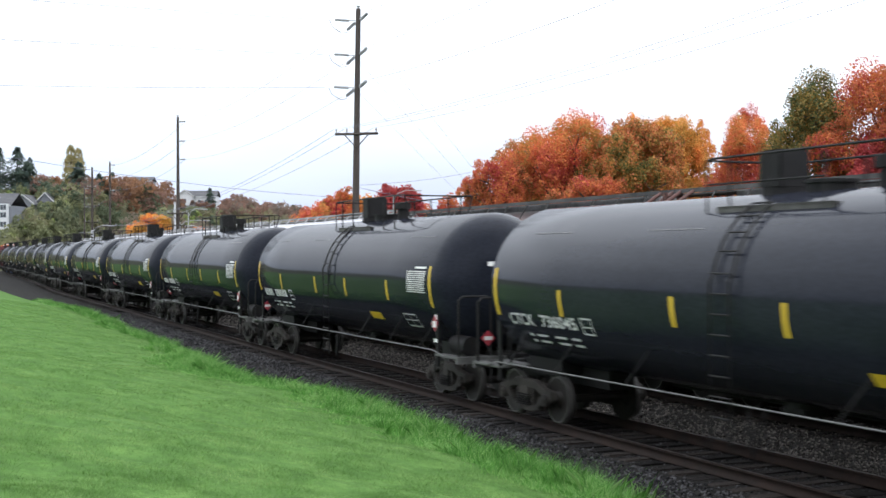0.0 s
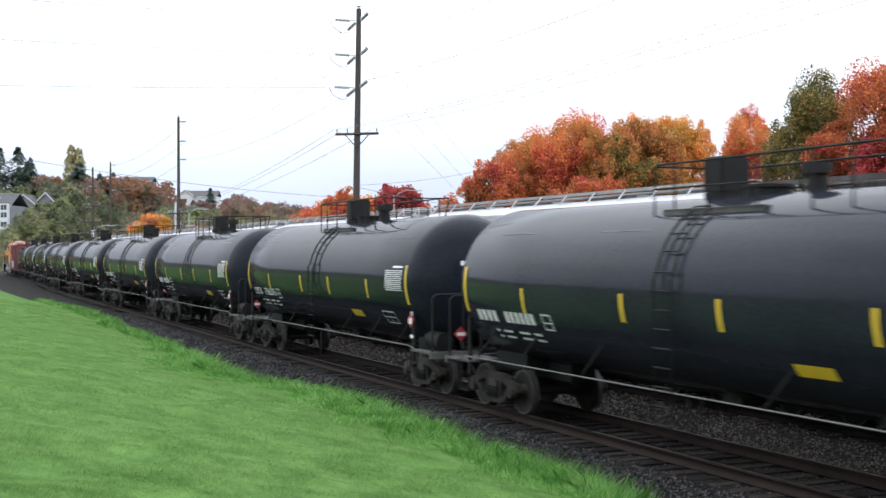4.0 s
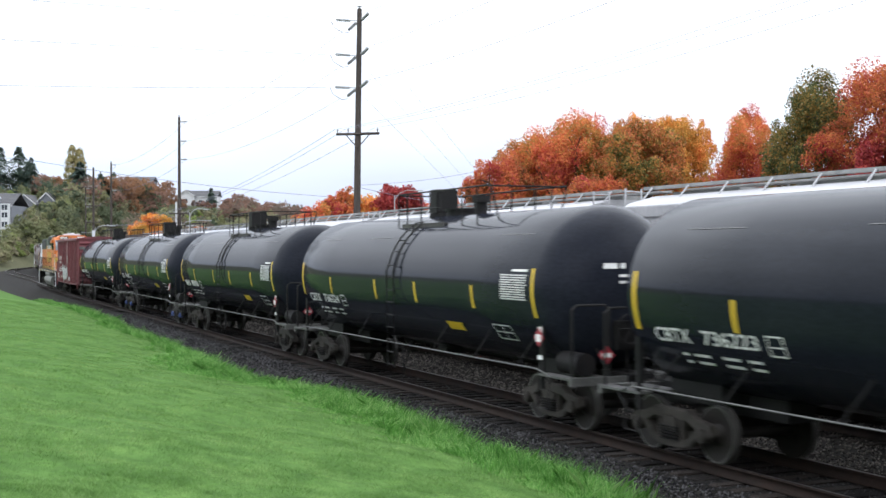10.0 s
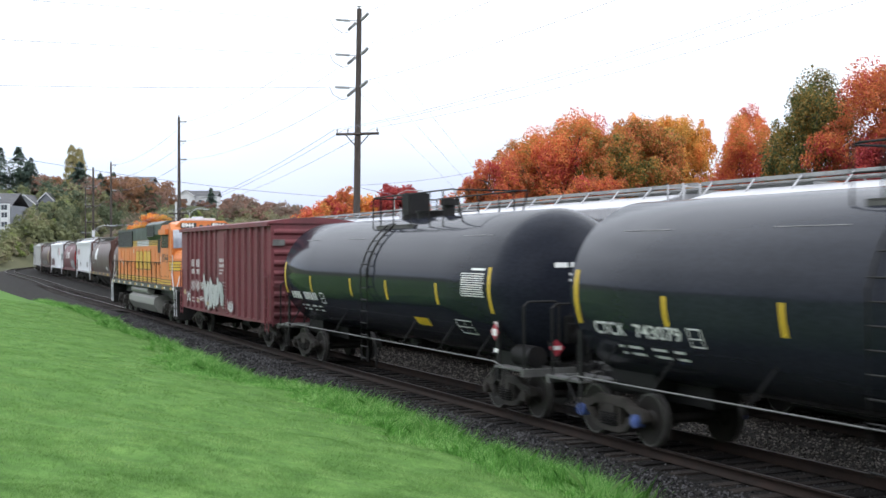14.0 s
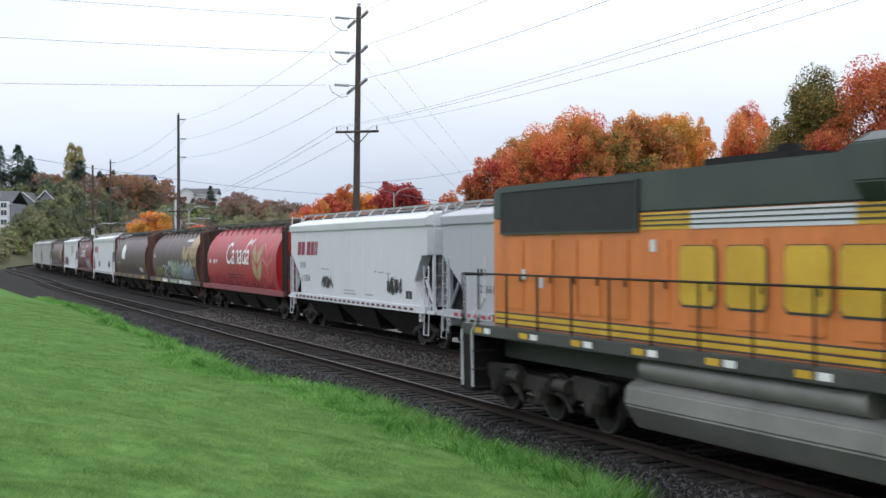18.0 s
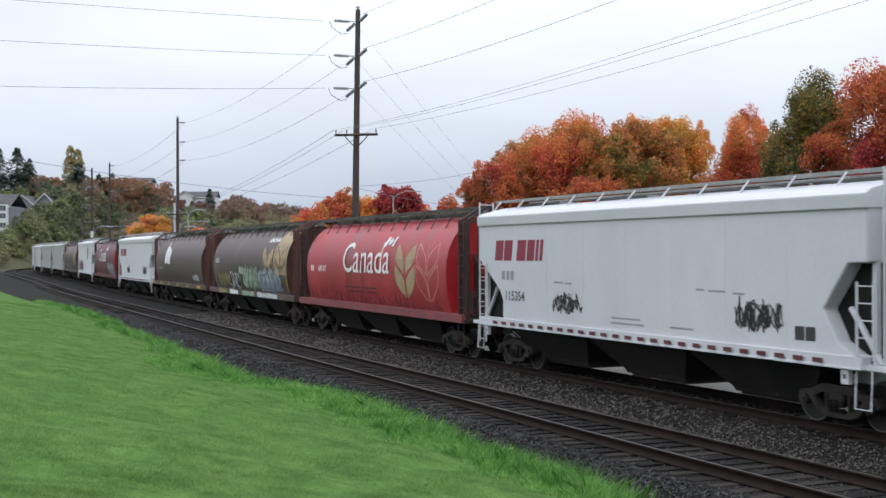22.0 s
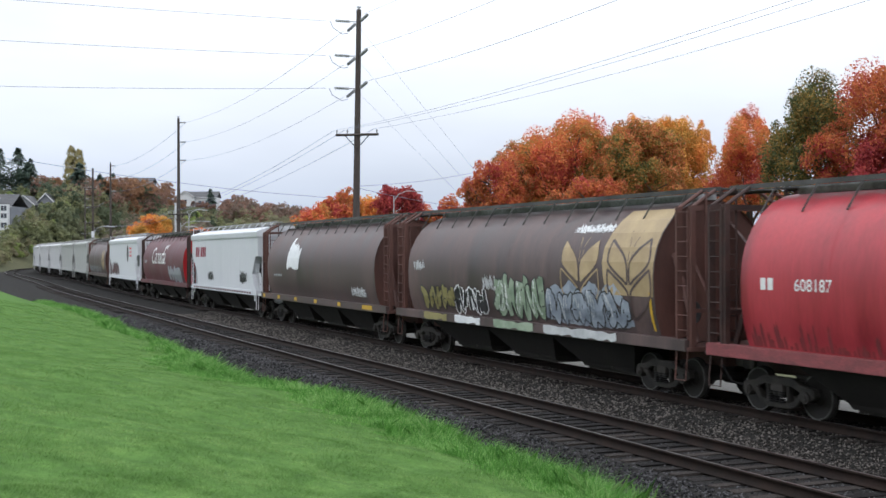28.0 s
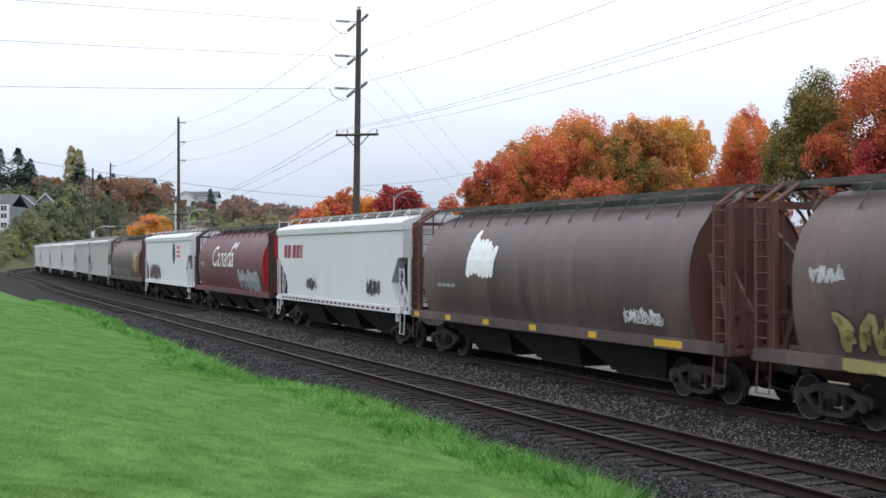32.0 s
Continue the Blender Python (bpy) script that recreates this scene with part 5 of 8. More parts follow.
def make_loco():
    car = thing("locomotive", "orange and dark green diesel locomotive with yellow stripes", "locomotive")
    side = lambda z: 1.25
    cab = lambda z: 1.5
    g = Geo()
    g.box(-10.0, 10.1, -1.5, 1.5, 1.55, 1.78).box(-9.6, 9.8, -0.7, 0.7, 1.05, 1.6)
    part("frame", g, "loco_frame", car, "grimy grey walkway frame", bevel=0.02)
    g = Geo()
    for x in np.arange(-9.3, 10, 2.0):
        patch(g, x, x + 0.34, 1.61, 1.72, cab, 0.006, 1)
    tagged(part("sill_tape", g, "loco_yellow", car, "pale yellow reflective tape"), kind="stuff")
    g = Geo()
    for x in np.arange(-8.86, 10, 2.0):
        patch(g, x, x + 0.28, 1.61, 1.72, cab, 0.006, 1)
    tagged(part("sill_tape", g, "white", car, "grey-white reflective tape"), kind="stuff")
    # long hood: orange below, green above
    g = Geo()
    g.box(-8.9, 6.3, -1.25, 1.25, 1.78, 3.95)
    part("hood", g, "loco_orange", car, "orange engine hood", bevel=0.015)
    g = Geo()
    g.slab([(-8.92, 3.94), (-8.92, 4.5), (-8.75, 4.62), (1.75, 4.62), (1.75, 3.94)], -1.26, 1.26)
    part("hood_top", g, "loco_green", car, "dark green hood top", bevel=0.04)
    g = Geo()
    g.loft([[(x, y, z) for y, z in ((-1.27, 3.94), (-1.45, 4.2), (-1.45, 4.7), (-1.15, 4.85), (1.15, 4.85), (1.45, 4.7), (1.45, 4.2), (1.27, 3.94))] for x in (1.75, 6.28)])
    part("dynamic_brake_hood", g, "loco_green", car, "raised dark green roof section", bevel=0.02)
    g = Geo()
    g.slab([(1.2, 4.62), (1.75, 4.85), (1.75, 4.6)], -1.2, 1.2)
    part("roof_step", g, "loco_green", car)
    for x0, x1, z0, z1, y in ((-8.5, -3.45, 3.64, 4.52, 1.262), (2.38, 4.35, 4.1, 4.66, 1.452), (4.4, 6.25, 3.3, 4.1, 1.262)):
        for o in (-1, 1):
            g = Geo()
            a, b = sorted((o * y, o * (y + 0.03)))
            g.box(x0, x1, a, b, z0, z1)
            scr = part("radiator_screen", g, "screen", car, "black mesh intake screen")
            g = Geo()
            a, b = sorted((o * (y + 0.028), o * (y + 0.045)))
            g.box(x0, x1, a, b, z0, z0 + 0.03).box(x0, x1, a, b, z1 - 0.03, z1)
            for x in np.linspace(x0, x1 - 0.03, 2):
                g.box(x, x + 0.03, a, b, z0 + 0.03, z1 - 0.03)
            part("screen_frame", g, "loco_green", scr)
    g = Geo()
    for o in (-1, 1):
        for x0, x1 in ((-3.4, -2.0), (1.6, 4.35)):
            a, b = sorted((o * 1.25, o * 1.258))
            g.box(x0, x1, a, b, 3.66, 3.94)
    part("yellow_band", g, "loco_yellow", car, "yellow band with dark lines")
    g = Geo()
    for o in (-1, 1):
        a, b = sorted((o * 1.258, o * 1.262))
        for z in (3.72, 3.8, 3.88):
            g.box(-3.4, 4.35, min(o * 1.266, o * 1.27), max(o * 1.266, o * 1.27), z, z + 0.025)
    part("band_lines", g, "mark_dark", car)
    g = Geo()
    for o in (-1, 1):
        a, b = sorted((o * 1.25, o * 1.264))
        g.box(-2.0, 1.6, a, b, 3.66, 3.94)
    part("white_panel", g, "hop_clean", car, "white panel in the band")
    g = Geo()
    for o in (-1, 1):
        for z in (1.84, 1.96):
            a, b = sorted((o * 1.25, o * 1.257))
            g.box(-8.8, 6.2, a, b, z, z + 0.075)
    part("lower_stripe", g, "loco_yellow", car, "twin yellow stripes")
    g = Geo()
    for o in (-1, 1):
        for z in (1.806, 1.918, 2.038):
            g.box(-8.8, 6.2, min(o * 1.25, o * 1.256), max(o * 1.25, o * 1.256), z, z + 0.03)
    part("stripe_line", g, "mark_dark", car)
    # doors of the hood
    for x in (-8.3, -7.1, -6.2, -5.4, -4.5, -3.3, -2.1, -0.9, 0.3, 1.5, 2.7, 3.9):
        for o in (-1, 1):
            g = Geo()
            a, b = sorted((o * 1.252, o * 1.272))
            g.box(x, x + 0.72, a, b, 2.15, 3.5)
            d = part("hood_door", g, "loco_orange", car, bevel=0.006)
            g = Geo()
            a, b = sorted((o * 1.272, o * 1.30))
            g.box(x + 0.62, x + 0.66, a, b, 2.7, 2.85)
            part("latch", g, "truck", d)
    g = Geo()
    g.box(4.9, 5.6, -1.29, -1.25, 1.95, 3.3)
    part("side_door", g, "loco_orange", car, "engine room door", bevel=0.01)
    # no real hollow: a black slab gives the recess its shade
    g = Geo()
    g.box(5.75, 6.2, -1.28, -1.24, 1.8, 3.3)
    part("doorway", g, "screen", car, "black panel painted as the shaded recess behind the cab")
    g = Geo()
    g.box(5.05, 5.35, -1.297, -1.29, 2.75, 3.12)
    part("notice_plate", g, "hop_clean", car, "small white notice plate")
    for x, z in ((-7.6, 2.75), (-6.9, 2.6), (-3.1, 3.3)):
        g = Geo()
        g.box(x, x + 0.16, -1.284, -1.276, z, z + 0.2)
        part("notice_plate", g, "hop_clean", car)
    # big yellow letters become plain blocks with dark edges
    for x in (-2.28, -1.1, 0.22, 1.32):
        gd, gy = Geo(), Geo()
        s2 = lambda z: 1.275
        outline = [(0.08, 0), (0, 0.08), (0, 0.84), (0.08, 0.92), (0.84, 0.92), (0.92, 0.84), (0.92, 0.08), (0.84, 0)]
        gd.slab([(x + a * 1.06 - 0.02, 2.43 + b * 1.06) for a, b in outline], -1.278, -1.274)
        gy.slab([(x + a, 2.47 + b) for a, b in outline], -1.284, -1.28)
        ld = part("letter_shadow", gd, "mark_dark", car)
        part("letter_block", gy, "loco_yellow", car, "big yellow letter-like block")
    # cab and nose
    g = Geo()
    g.slab([(6.3, 1.78), (6.3, 4.5), (6.6, 4.62), (8.75, 4.62), (8.95, 4.35), (9.05, 3.55), (9.05, 1.78)], -1.5, 1.5)
    part("cab", g, "loco_orange", car, "orange crew cab", bevel=0.03)
    g = Geo()
    g.loft([[(x, y, z) for y, z in ((-1.52, 4.35), (-1.0, 4.78), (1.0, 4.78), (1.52, 4.35))] for x in (6.2, 8.85)])
    part("cab_roof", g, "loco_orange", car, "pale orange faceted roof", bevel=0.02)
    g = Geo()
    g.loft([[(9.0, -w0, z0), (9.0, w0, z0), (x1, w0 - 0.3, z0), (x1, 0.3 - w0, z0)] for z0, x1, w0 in ((1.78, 9.95, 1.45), (3.05, 9.92, 1.45), (3.3, 9.82, 1.38), (3.42, 9.68, 1.2))])
    part("nose", g, "loco_orange", car, "short orange nose", bevel=0.05)
    g = Geo()
    g.loft([[(9.02, -w0, z0), (9.02, w0, z0), (9.6, w0 - 0.25, z0 - 0.02), (9.6, 0.25 - w0, z0 - 0.02)] for z0, w0 in ((3.42, 1.12), (3.435, 1.12))])
    part("anti_glare_panel", g, "loco_glare", car, "dull green panel on the nose top")
    g = Geo()
    g.loft([[(x, y, z) for y, z in ((-0.28, 2.98), (-0.32, 3.02), (-0.32, 3.2), (-0.28, 3.24), (0.08, 3.24), (0.12, 3.2), (0.12, 3.02), (0.08, 2.98))] for x in (9.86, 9.95)])
    part("nose_door_window", g, "glass", car, "small dark window in the nose door")
    g = Geo()
    g.loft([[(9.95, y0, 2.5), (9.97, y0, 2.5), (9.96, y0, 2.92), (9.94, y0, 2.92)] for y0 in (-1.0, 1.0)])
    part("nose_panel", g, "loco_yellow", car, "yellow panel across the nose")
    for o in (-1, 1):
        g = Geo()
        patchy = sorted((o * 1.5, o * 1.512))
        g.box(6.65, 8.3, patchy[0], patchy[1], 3.6, 4.1)
        win = part("side_window", g, "glass", car, "dark sliding cab window")
        g = Geo()
        a, b = sorted((o * 1.5, o * 1.53))
        for x in (6.62, 7.05, 7.5, 7.92, 8.28):
            g.box(x, x + 0.05, a, b, 3.56, 4.14)
        g.box(6.62, 8.33, a, b, 3.54, 3.6).box(6.62, 8.33, a, b, 4.1, 4.16)
        part("window_frame", g, "truck", win)
        g = Geo()
        g.slab([(6.6, 4.16), (6.6, 4.4), (8.35, 4.4), (8.35, 4.16)], o * 1.51, o * 1.66)
        part("sunshade", g, "loco_orange", car)
        g = Geo()
        a, b = sorted((o * 1.5, o * 1.508))
        for z in (1.84, 1.96):
            g.box(6.35, 9.0, a, b, z, z + 0.075)
        part("lower_stripe", g, "loco_yellow", car)
        g = Geo()
        for z in (1.806, 1.918, 2.038):
            g.box(6.35, 9.0, a, b, z, z + 0.03)
        part("stripe_line", g, "mark_dark", car)
        g = Geo()
        for x, z in ((6.6, 2.2), (7.4, 2.2), (7.75, 2.2), (8.2, 2.2), (8.75, 3.1)):
            g.cyl((x, o * 1.5, z), (x, o * 1.512, z), 0.04, 8)
        part("bolt_covers", g, "mark_dark", car)
        g = Geo()
        g.box(6.5, 8.35, min(o * 1.5, o * 1.53), max(o * 1.5, o * 1.53), 2.46, 2.49)
        part("grab_bar", g, "loco_orange", car)
        g = Geo()
        a, b = sorted((o * 1.5, o * 1.508))
        g.box(8.5, 9.04, a, b, 2.5, 2.9)
        g.loft([[(9.04, o * 1.455, z), (9.9, o * 1.135, z), (9.9, o * 1.15, z), (9.04, o * 1.47, z)] for z in (2.5, 2.9)])
        ns = part("nose_stripe", g, "loco_yellow", car, "yellow stripes with dark lines")
        g = Geo()
        for z in (2.48, 2.63, 2.75, 2.9):
            g.box(8.48, 9.04, min(o * 1.508, o * 1.514), max(o * 1.508, o * 1.514), z, z + 0.03)
            g.loft([[(9.04, o * 1.47, zz), (9.9, o * 1.15, zz), (9.9, o * 1.156, zz), (9.04, o * 1.476, zz)] for zz in (z, z + 0.03)])
        part("stripe_line", g, "mark_dark", ns)
        g = Geo()
        g.box(8.45, 8.52, o * 1.52 - 0.01, o * 1.52 + 0.01, 2.5, 4.0)
        part("drip_rail", g, "loco_orange", car)
    for y0, y1 in ((-1.42, -0.07), (0.07, 1.42)):
        g = Geo()
        g.loft([[(8.98, y0, 4.36), (8.98, y1, 4.36), (9.07, y1, 3.66), (9.07, y0, 3.5)], [(9.01, y0, 4.36), (9.01, y1, 4.36), (9.1, y1, 3.66), (9.1, y0, 3.5)]])
        part("windscreen", g, "windscreen", car, "large windscreen with the sky's reflection in its colour")
        g = Geo()
        g.cyl((9.06, (y0 + y1) / 2, 4.3), (9.1, (y0 + y1) / 2 - 0.25, 3.9), 0.012, 5)
        part("wiper", g, "mark_dark", car)
    g = Geo()
    g.box(8.75, 9.0, 0.35, 1.05, 4.45, 4.68)
    part("number_board", g, "mark_dark", car, "dark number board")
    g = Geo()
    g.box(8.75, 9.0, -1.05, -0.35, 4.45, 4.68)
    nb = part("number_board", g, "mark_dark", car, "dark number board")
    v, f = letters("8944", 0.26)
    g = Geo()
    g.add([(9.006, -1.02 + a * 1.05, 4.485 + b) for a, b, _ in v], f)
    g.add([(9.006, 0.38 + a * 1.05, 4.485 + b) for a, b, _ in v], f)
    part("number", g, "white", nb, "white number")
    write(car, "8944", 6.72, 2.86, 0.42, cab, "mark_dark", 1.5, "black painted number")
    g = Geo()
    g.box(6.9, 8.3, -0.7, 0.7, 4.78, 4.92).cyl((7.6, 0, 4.9), (7.6, 0, 5.0), 0.3, 16)
    part("air_conditioner", g, "hop_clean", car, "pale roof air conditioner", bevel=0.04)
    g = Geo()
    g.cyl((9.08, -0.16, 4.5), (9.14, -0.16, 4.5), 0.09, 12).cyl((9.08, 0.16, 4.5), (9.14, 0.16, 4.5), 0.09, 12)
    part("headlight", g, "glass", car)
    # roof gear of the long hood
    for x in (-7.8, -6.5, -5.2):
        g = Geo()
        g.cyl((x, 0, 4.6), (x, 0, 4.72), 0.55, 20)
        part("radiator_fan", g, "screen", car, "round radiator fan")
    g = Geo()
    g.box(-2.8, -0.6, -0.45, 0.45, 4.62, 4.82).cyl((-1.2, 0, 4.8), (-1.2, 0, 4.95), 0.2, 12).box(-3.8, -3.0, -0.3, 0.3, 4.62, 4.72)
    part("exhaust_stack", g, "black", car, bevel=0.03)
    for x in (0.2, 0.5, 0.8):
        g = Geo()
        g.cyl((x, 0.2, 4.75), (x + 0.45, 0.2, 4.8), 0.03, 8, 0.08).cyl((x + 0.1, 0.2, 4.6), (x + 0.1, 0.2, 4.76), 0.025, 6)
        part("horn", g, "black", car)
    # handrails and stanchions
    for o in (-1, 1):
        g = Geo()
        g.tube([(-10.0, o * 1.46, 1.78), (-10.0, o * 1.46, 2.78), (-9.95, o * 1.46, 2.84), (6.1, o * 1.46, 2.84)], 0.022)
        part("handrail", g, "black", car, "black walkway handrail")
        for x in np.arange(-9.2, 6.3, 1.28):
            g = Geo()
            g.cyl((x, o * 1.46, 1.6), (x, o * 1.46, 2.84), 0.02, 6)
            part("stanchion", g, "black", car)
        for x, d in ((-9.45, -1), (9.6, 1)):
            g = Geo()
            g.tube([(x, o * 1.48, 0.45), (x, o * 1.5, 1.6), (x - d * 0.55, o * 1.48, 2.35), (x - d * 0.55, o * 1.45, 3.2)], 0.024)
            g.tube([(x + d * 0.5, o * 1.48, 0.45), (x + d * 0.5, o * 1.5, 1.6), (x - d * 0.05, o * 1.2, 2.35)], 0.024)
            part("grab_iron", g, "hop_clean", car, "white painted grab iron")
            g = Geo()
            a, b = sorted((o * 1.0, o * 1.5))
            for z in (0.42, 0.8, 1.18):
                g.box(x - 0.02, x + d * 0.5 + 0.02 if d > 0 else x + 0.02, a, b, z, z + 0.04)
            part("step", g, "truck", car)
    g = Geo()
    g.tube([(-10.0, -1.4, 1.8), (-10.0, -1.4, 2.8), (-10.0, 1.4, 2.8), (-10.0, 1.4, 1.8)], 0.022)
    part("end_rail", g, "black", car)
    g = Geo()
    g.slab([(9.5, 0.3), (9.5, 1.6), (10.12, 1.6), (10.25, 0.3)], -1.45, 1.45)
    part("pilot", g, "black", car, "black pilot plate", bevel=0.03)
    g = Geo()
    g.slab([(-10.15, 0.35), (-10.05, 1.6), (-9.5, 1.6), (-9.5, 0.35)], -1.45, 1.45)
    part("rear_pilot", g, "black", car, bevel=0.03)
    coupler(car, 10.2, 1)
    coupler(car, -10.1, -1)
    # fuel tank, air tank
    g = Geo()
    ring = [(-1.2, 1.18), (-1.42, 1.05), (-1.45, 0.75), (-1.2, 0.36), (-0.9, 0.28), (0.9, 0.28), (1.2, 0.36), (1.45, 0.75), (1.42, 1.05), (1.2, 1.18)]
    g.loft([[(x, y, z) for y, z in ring] for x in (-3.65, -3.5, 3.9, 4.15)])
    part("fuel_tank", g, "loco_grey", car, "dusty silver fuel tank", bevel=0.03)
    for o in (-1, 1):
        g = Geo()
        g.cyl((-3.3, o * 1.2, 1.36), (1.9, o * 1.2, 1.36), 0.19, 16)
        part("air_tank", g, "loco_grey", car, "long silver air tank", smooth=True)
    proto = make_loco_truck()
    for x in (-7.1, 7.1):
        again(proto, car, pose(x, 0, 0))
    for o in (proto, *proto.children_recursive):
        bpy.data.objects.remove(o)
    return car


# ---- the near train ----
near_train, far_train = [], []
NUMBERS = {-7: ("CTCX", "736045"), -3: ("CBTX", "736273"), 0: ("CBTX", "736223"), 1: ("CBTX", "736224"), 3: ("CTCX", "743079", (-4.6, -1.8, 2.1, 4.85), BLUE_TRUCK)}
plain = None
for k in range(-8, 5):
    if k in NUMBERS:
        car = make_tank_car(*NUMBERS[k])
    elif plain is None:
        car = plain = make_tank_car()
    else:
        car = copy_thing(plain, pose(0, 0, 0))
    near_train.append((car, -8.05 + 17.975 * (k + 1) if k < 0 else 10.05 + 18.13 * k, 7.05))
near_train.append((make_boxcar(), 99.4, 5.6))
near_train.append((make_loco(), 117.95, 7.1))


# ---- the far train ----
EAR_UPPER = [(0.84, 3.64), (0.93, 3.3), (0.88, 3.06), (0.6, 2.86), (0.25, 2.68), (0.06, 2.58), (0.05, 2.95), (0.12, 3.15), (0.35, 3.36), (0.62, 3.52)]
EAR_LOWER = [(0.93, 2.92), (0.96, 2.55), (0.86, 2.26), (0.55, 2.0), (0.06, 1.74), (0.05, 2.3), (0.15, 2.46), (0.4, 2.63), (0.7, 2.8)]


def wheat(car, surf, x, upper, lower=None, outline=False, thin=0.045):
    """An ear of grain: two pairs of pointed leaves on a split stalk, and its beards."""
    for side in (-1, 1):
        for shape, material in ((EAR_UPPER, upper), (EAR_LOWER, lower or upper)):
            loop = [(x + side * a + 0.1 * (2.6 - b), b) for a, b in shape]
            g = Geo()
            if outline or lower and shape is EAR_LOWER:
                line = smooth_line(loop + loop[:1], 3)
                stroke(g, line, thin, surf, 0.009)
            else:
                fill_shape(g, loop, surf, 0.009)
            part("grain_leaf", g, material, car, "painted wheat-ear emblem")
        g = Geo()
        stroke(g, [(x + side * 0.05, 3.1), (x + side * 0.1, 3.5), (x + side * 0.24, 3.85)], 0.022, surf, 0.009)
        part("grain_beard", g, upper, car)


def slanted_word(car, x, z, h, widths, surf, material):
    g = Geo()
    for w in widths:
        if w > 0:
            patch(g, x, x + w, z, z + h, surf, 0.006, 2, slant=0.18)
        x += abs(w) + h * 0.12
    part("word_blocks", g, material, car, "slanted dark red letter-like blocks")


def throw_up(car, x0, x1, z0, z1, s, label):
    """Black letter forms with pale edges on a silver ground, run over onto the sill."""
    rng = random.Random(31)
    cloud(car, x0, x1, z0, z1, s, "spray_silver", 3, label)
    bubble(car, x0 + 0.35, x1 - 0.2, z0 + 0.06, z1 - 0.14, s, "spray_black", "spray_white", 37, 6, label, 0.31, 0.03)
    g = Geo()
    fat_stroke(g, smooth_line([(x0 + 0.1, z1 - 0.35), (x0 + 0.22, z1 - 0.1), (x0 + 1.4, z1 + 0.02), (x0 + 2.6, z1 - 0.05), (x1 - 1.4, z1 + 0.0), (x1 - 0.9, z1 - 0.12), (x1 - 0.8, z1 - 0.6), (x1 - 0.1, z1 - 0.72), (x1, z0 + 0.05)]), 0.03, s, 0.016)
    part("spray_outline", g, "spray_black", car, label)
    for lo, hi, m, off in ((1.22, 1.43, "spray_black", 0.115), (1.25, 1.4, "spray_silver", 0.118)):
        g = Geo()
        x = x0 - 0.3
        while x < x1:
            q = rng.uniform(0.3, 0.8) if m == "spray_black" else rng.uniform(0.08, 0.3)
            patch(g, x, min(x + q, x1), lo, hi, s, off, 1)
            x += q + rng.uniform(0.05, 0.3)
        tagged(part("sill_paint", g, m, car, "graffiti paint run over onto the sill"), kind="stuff")


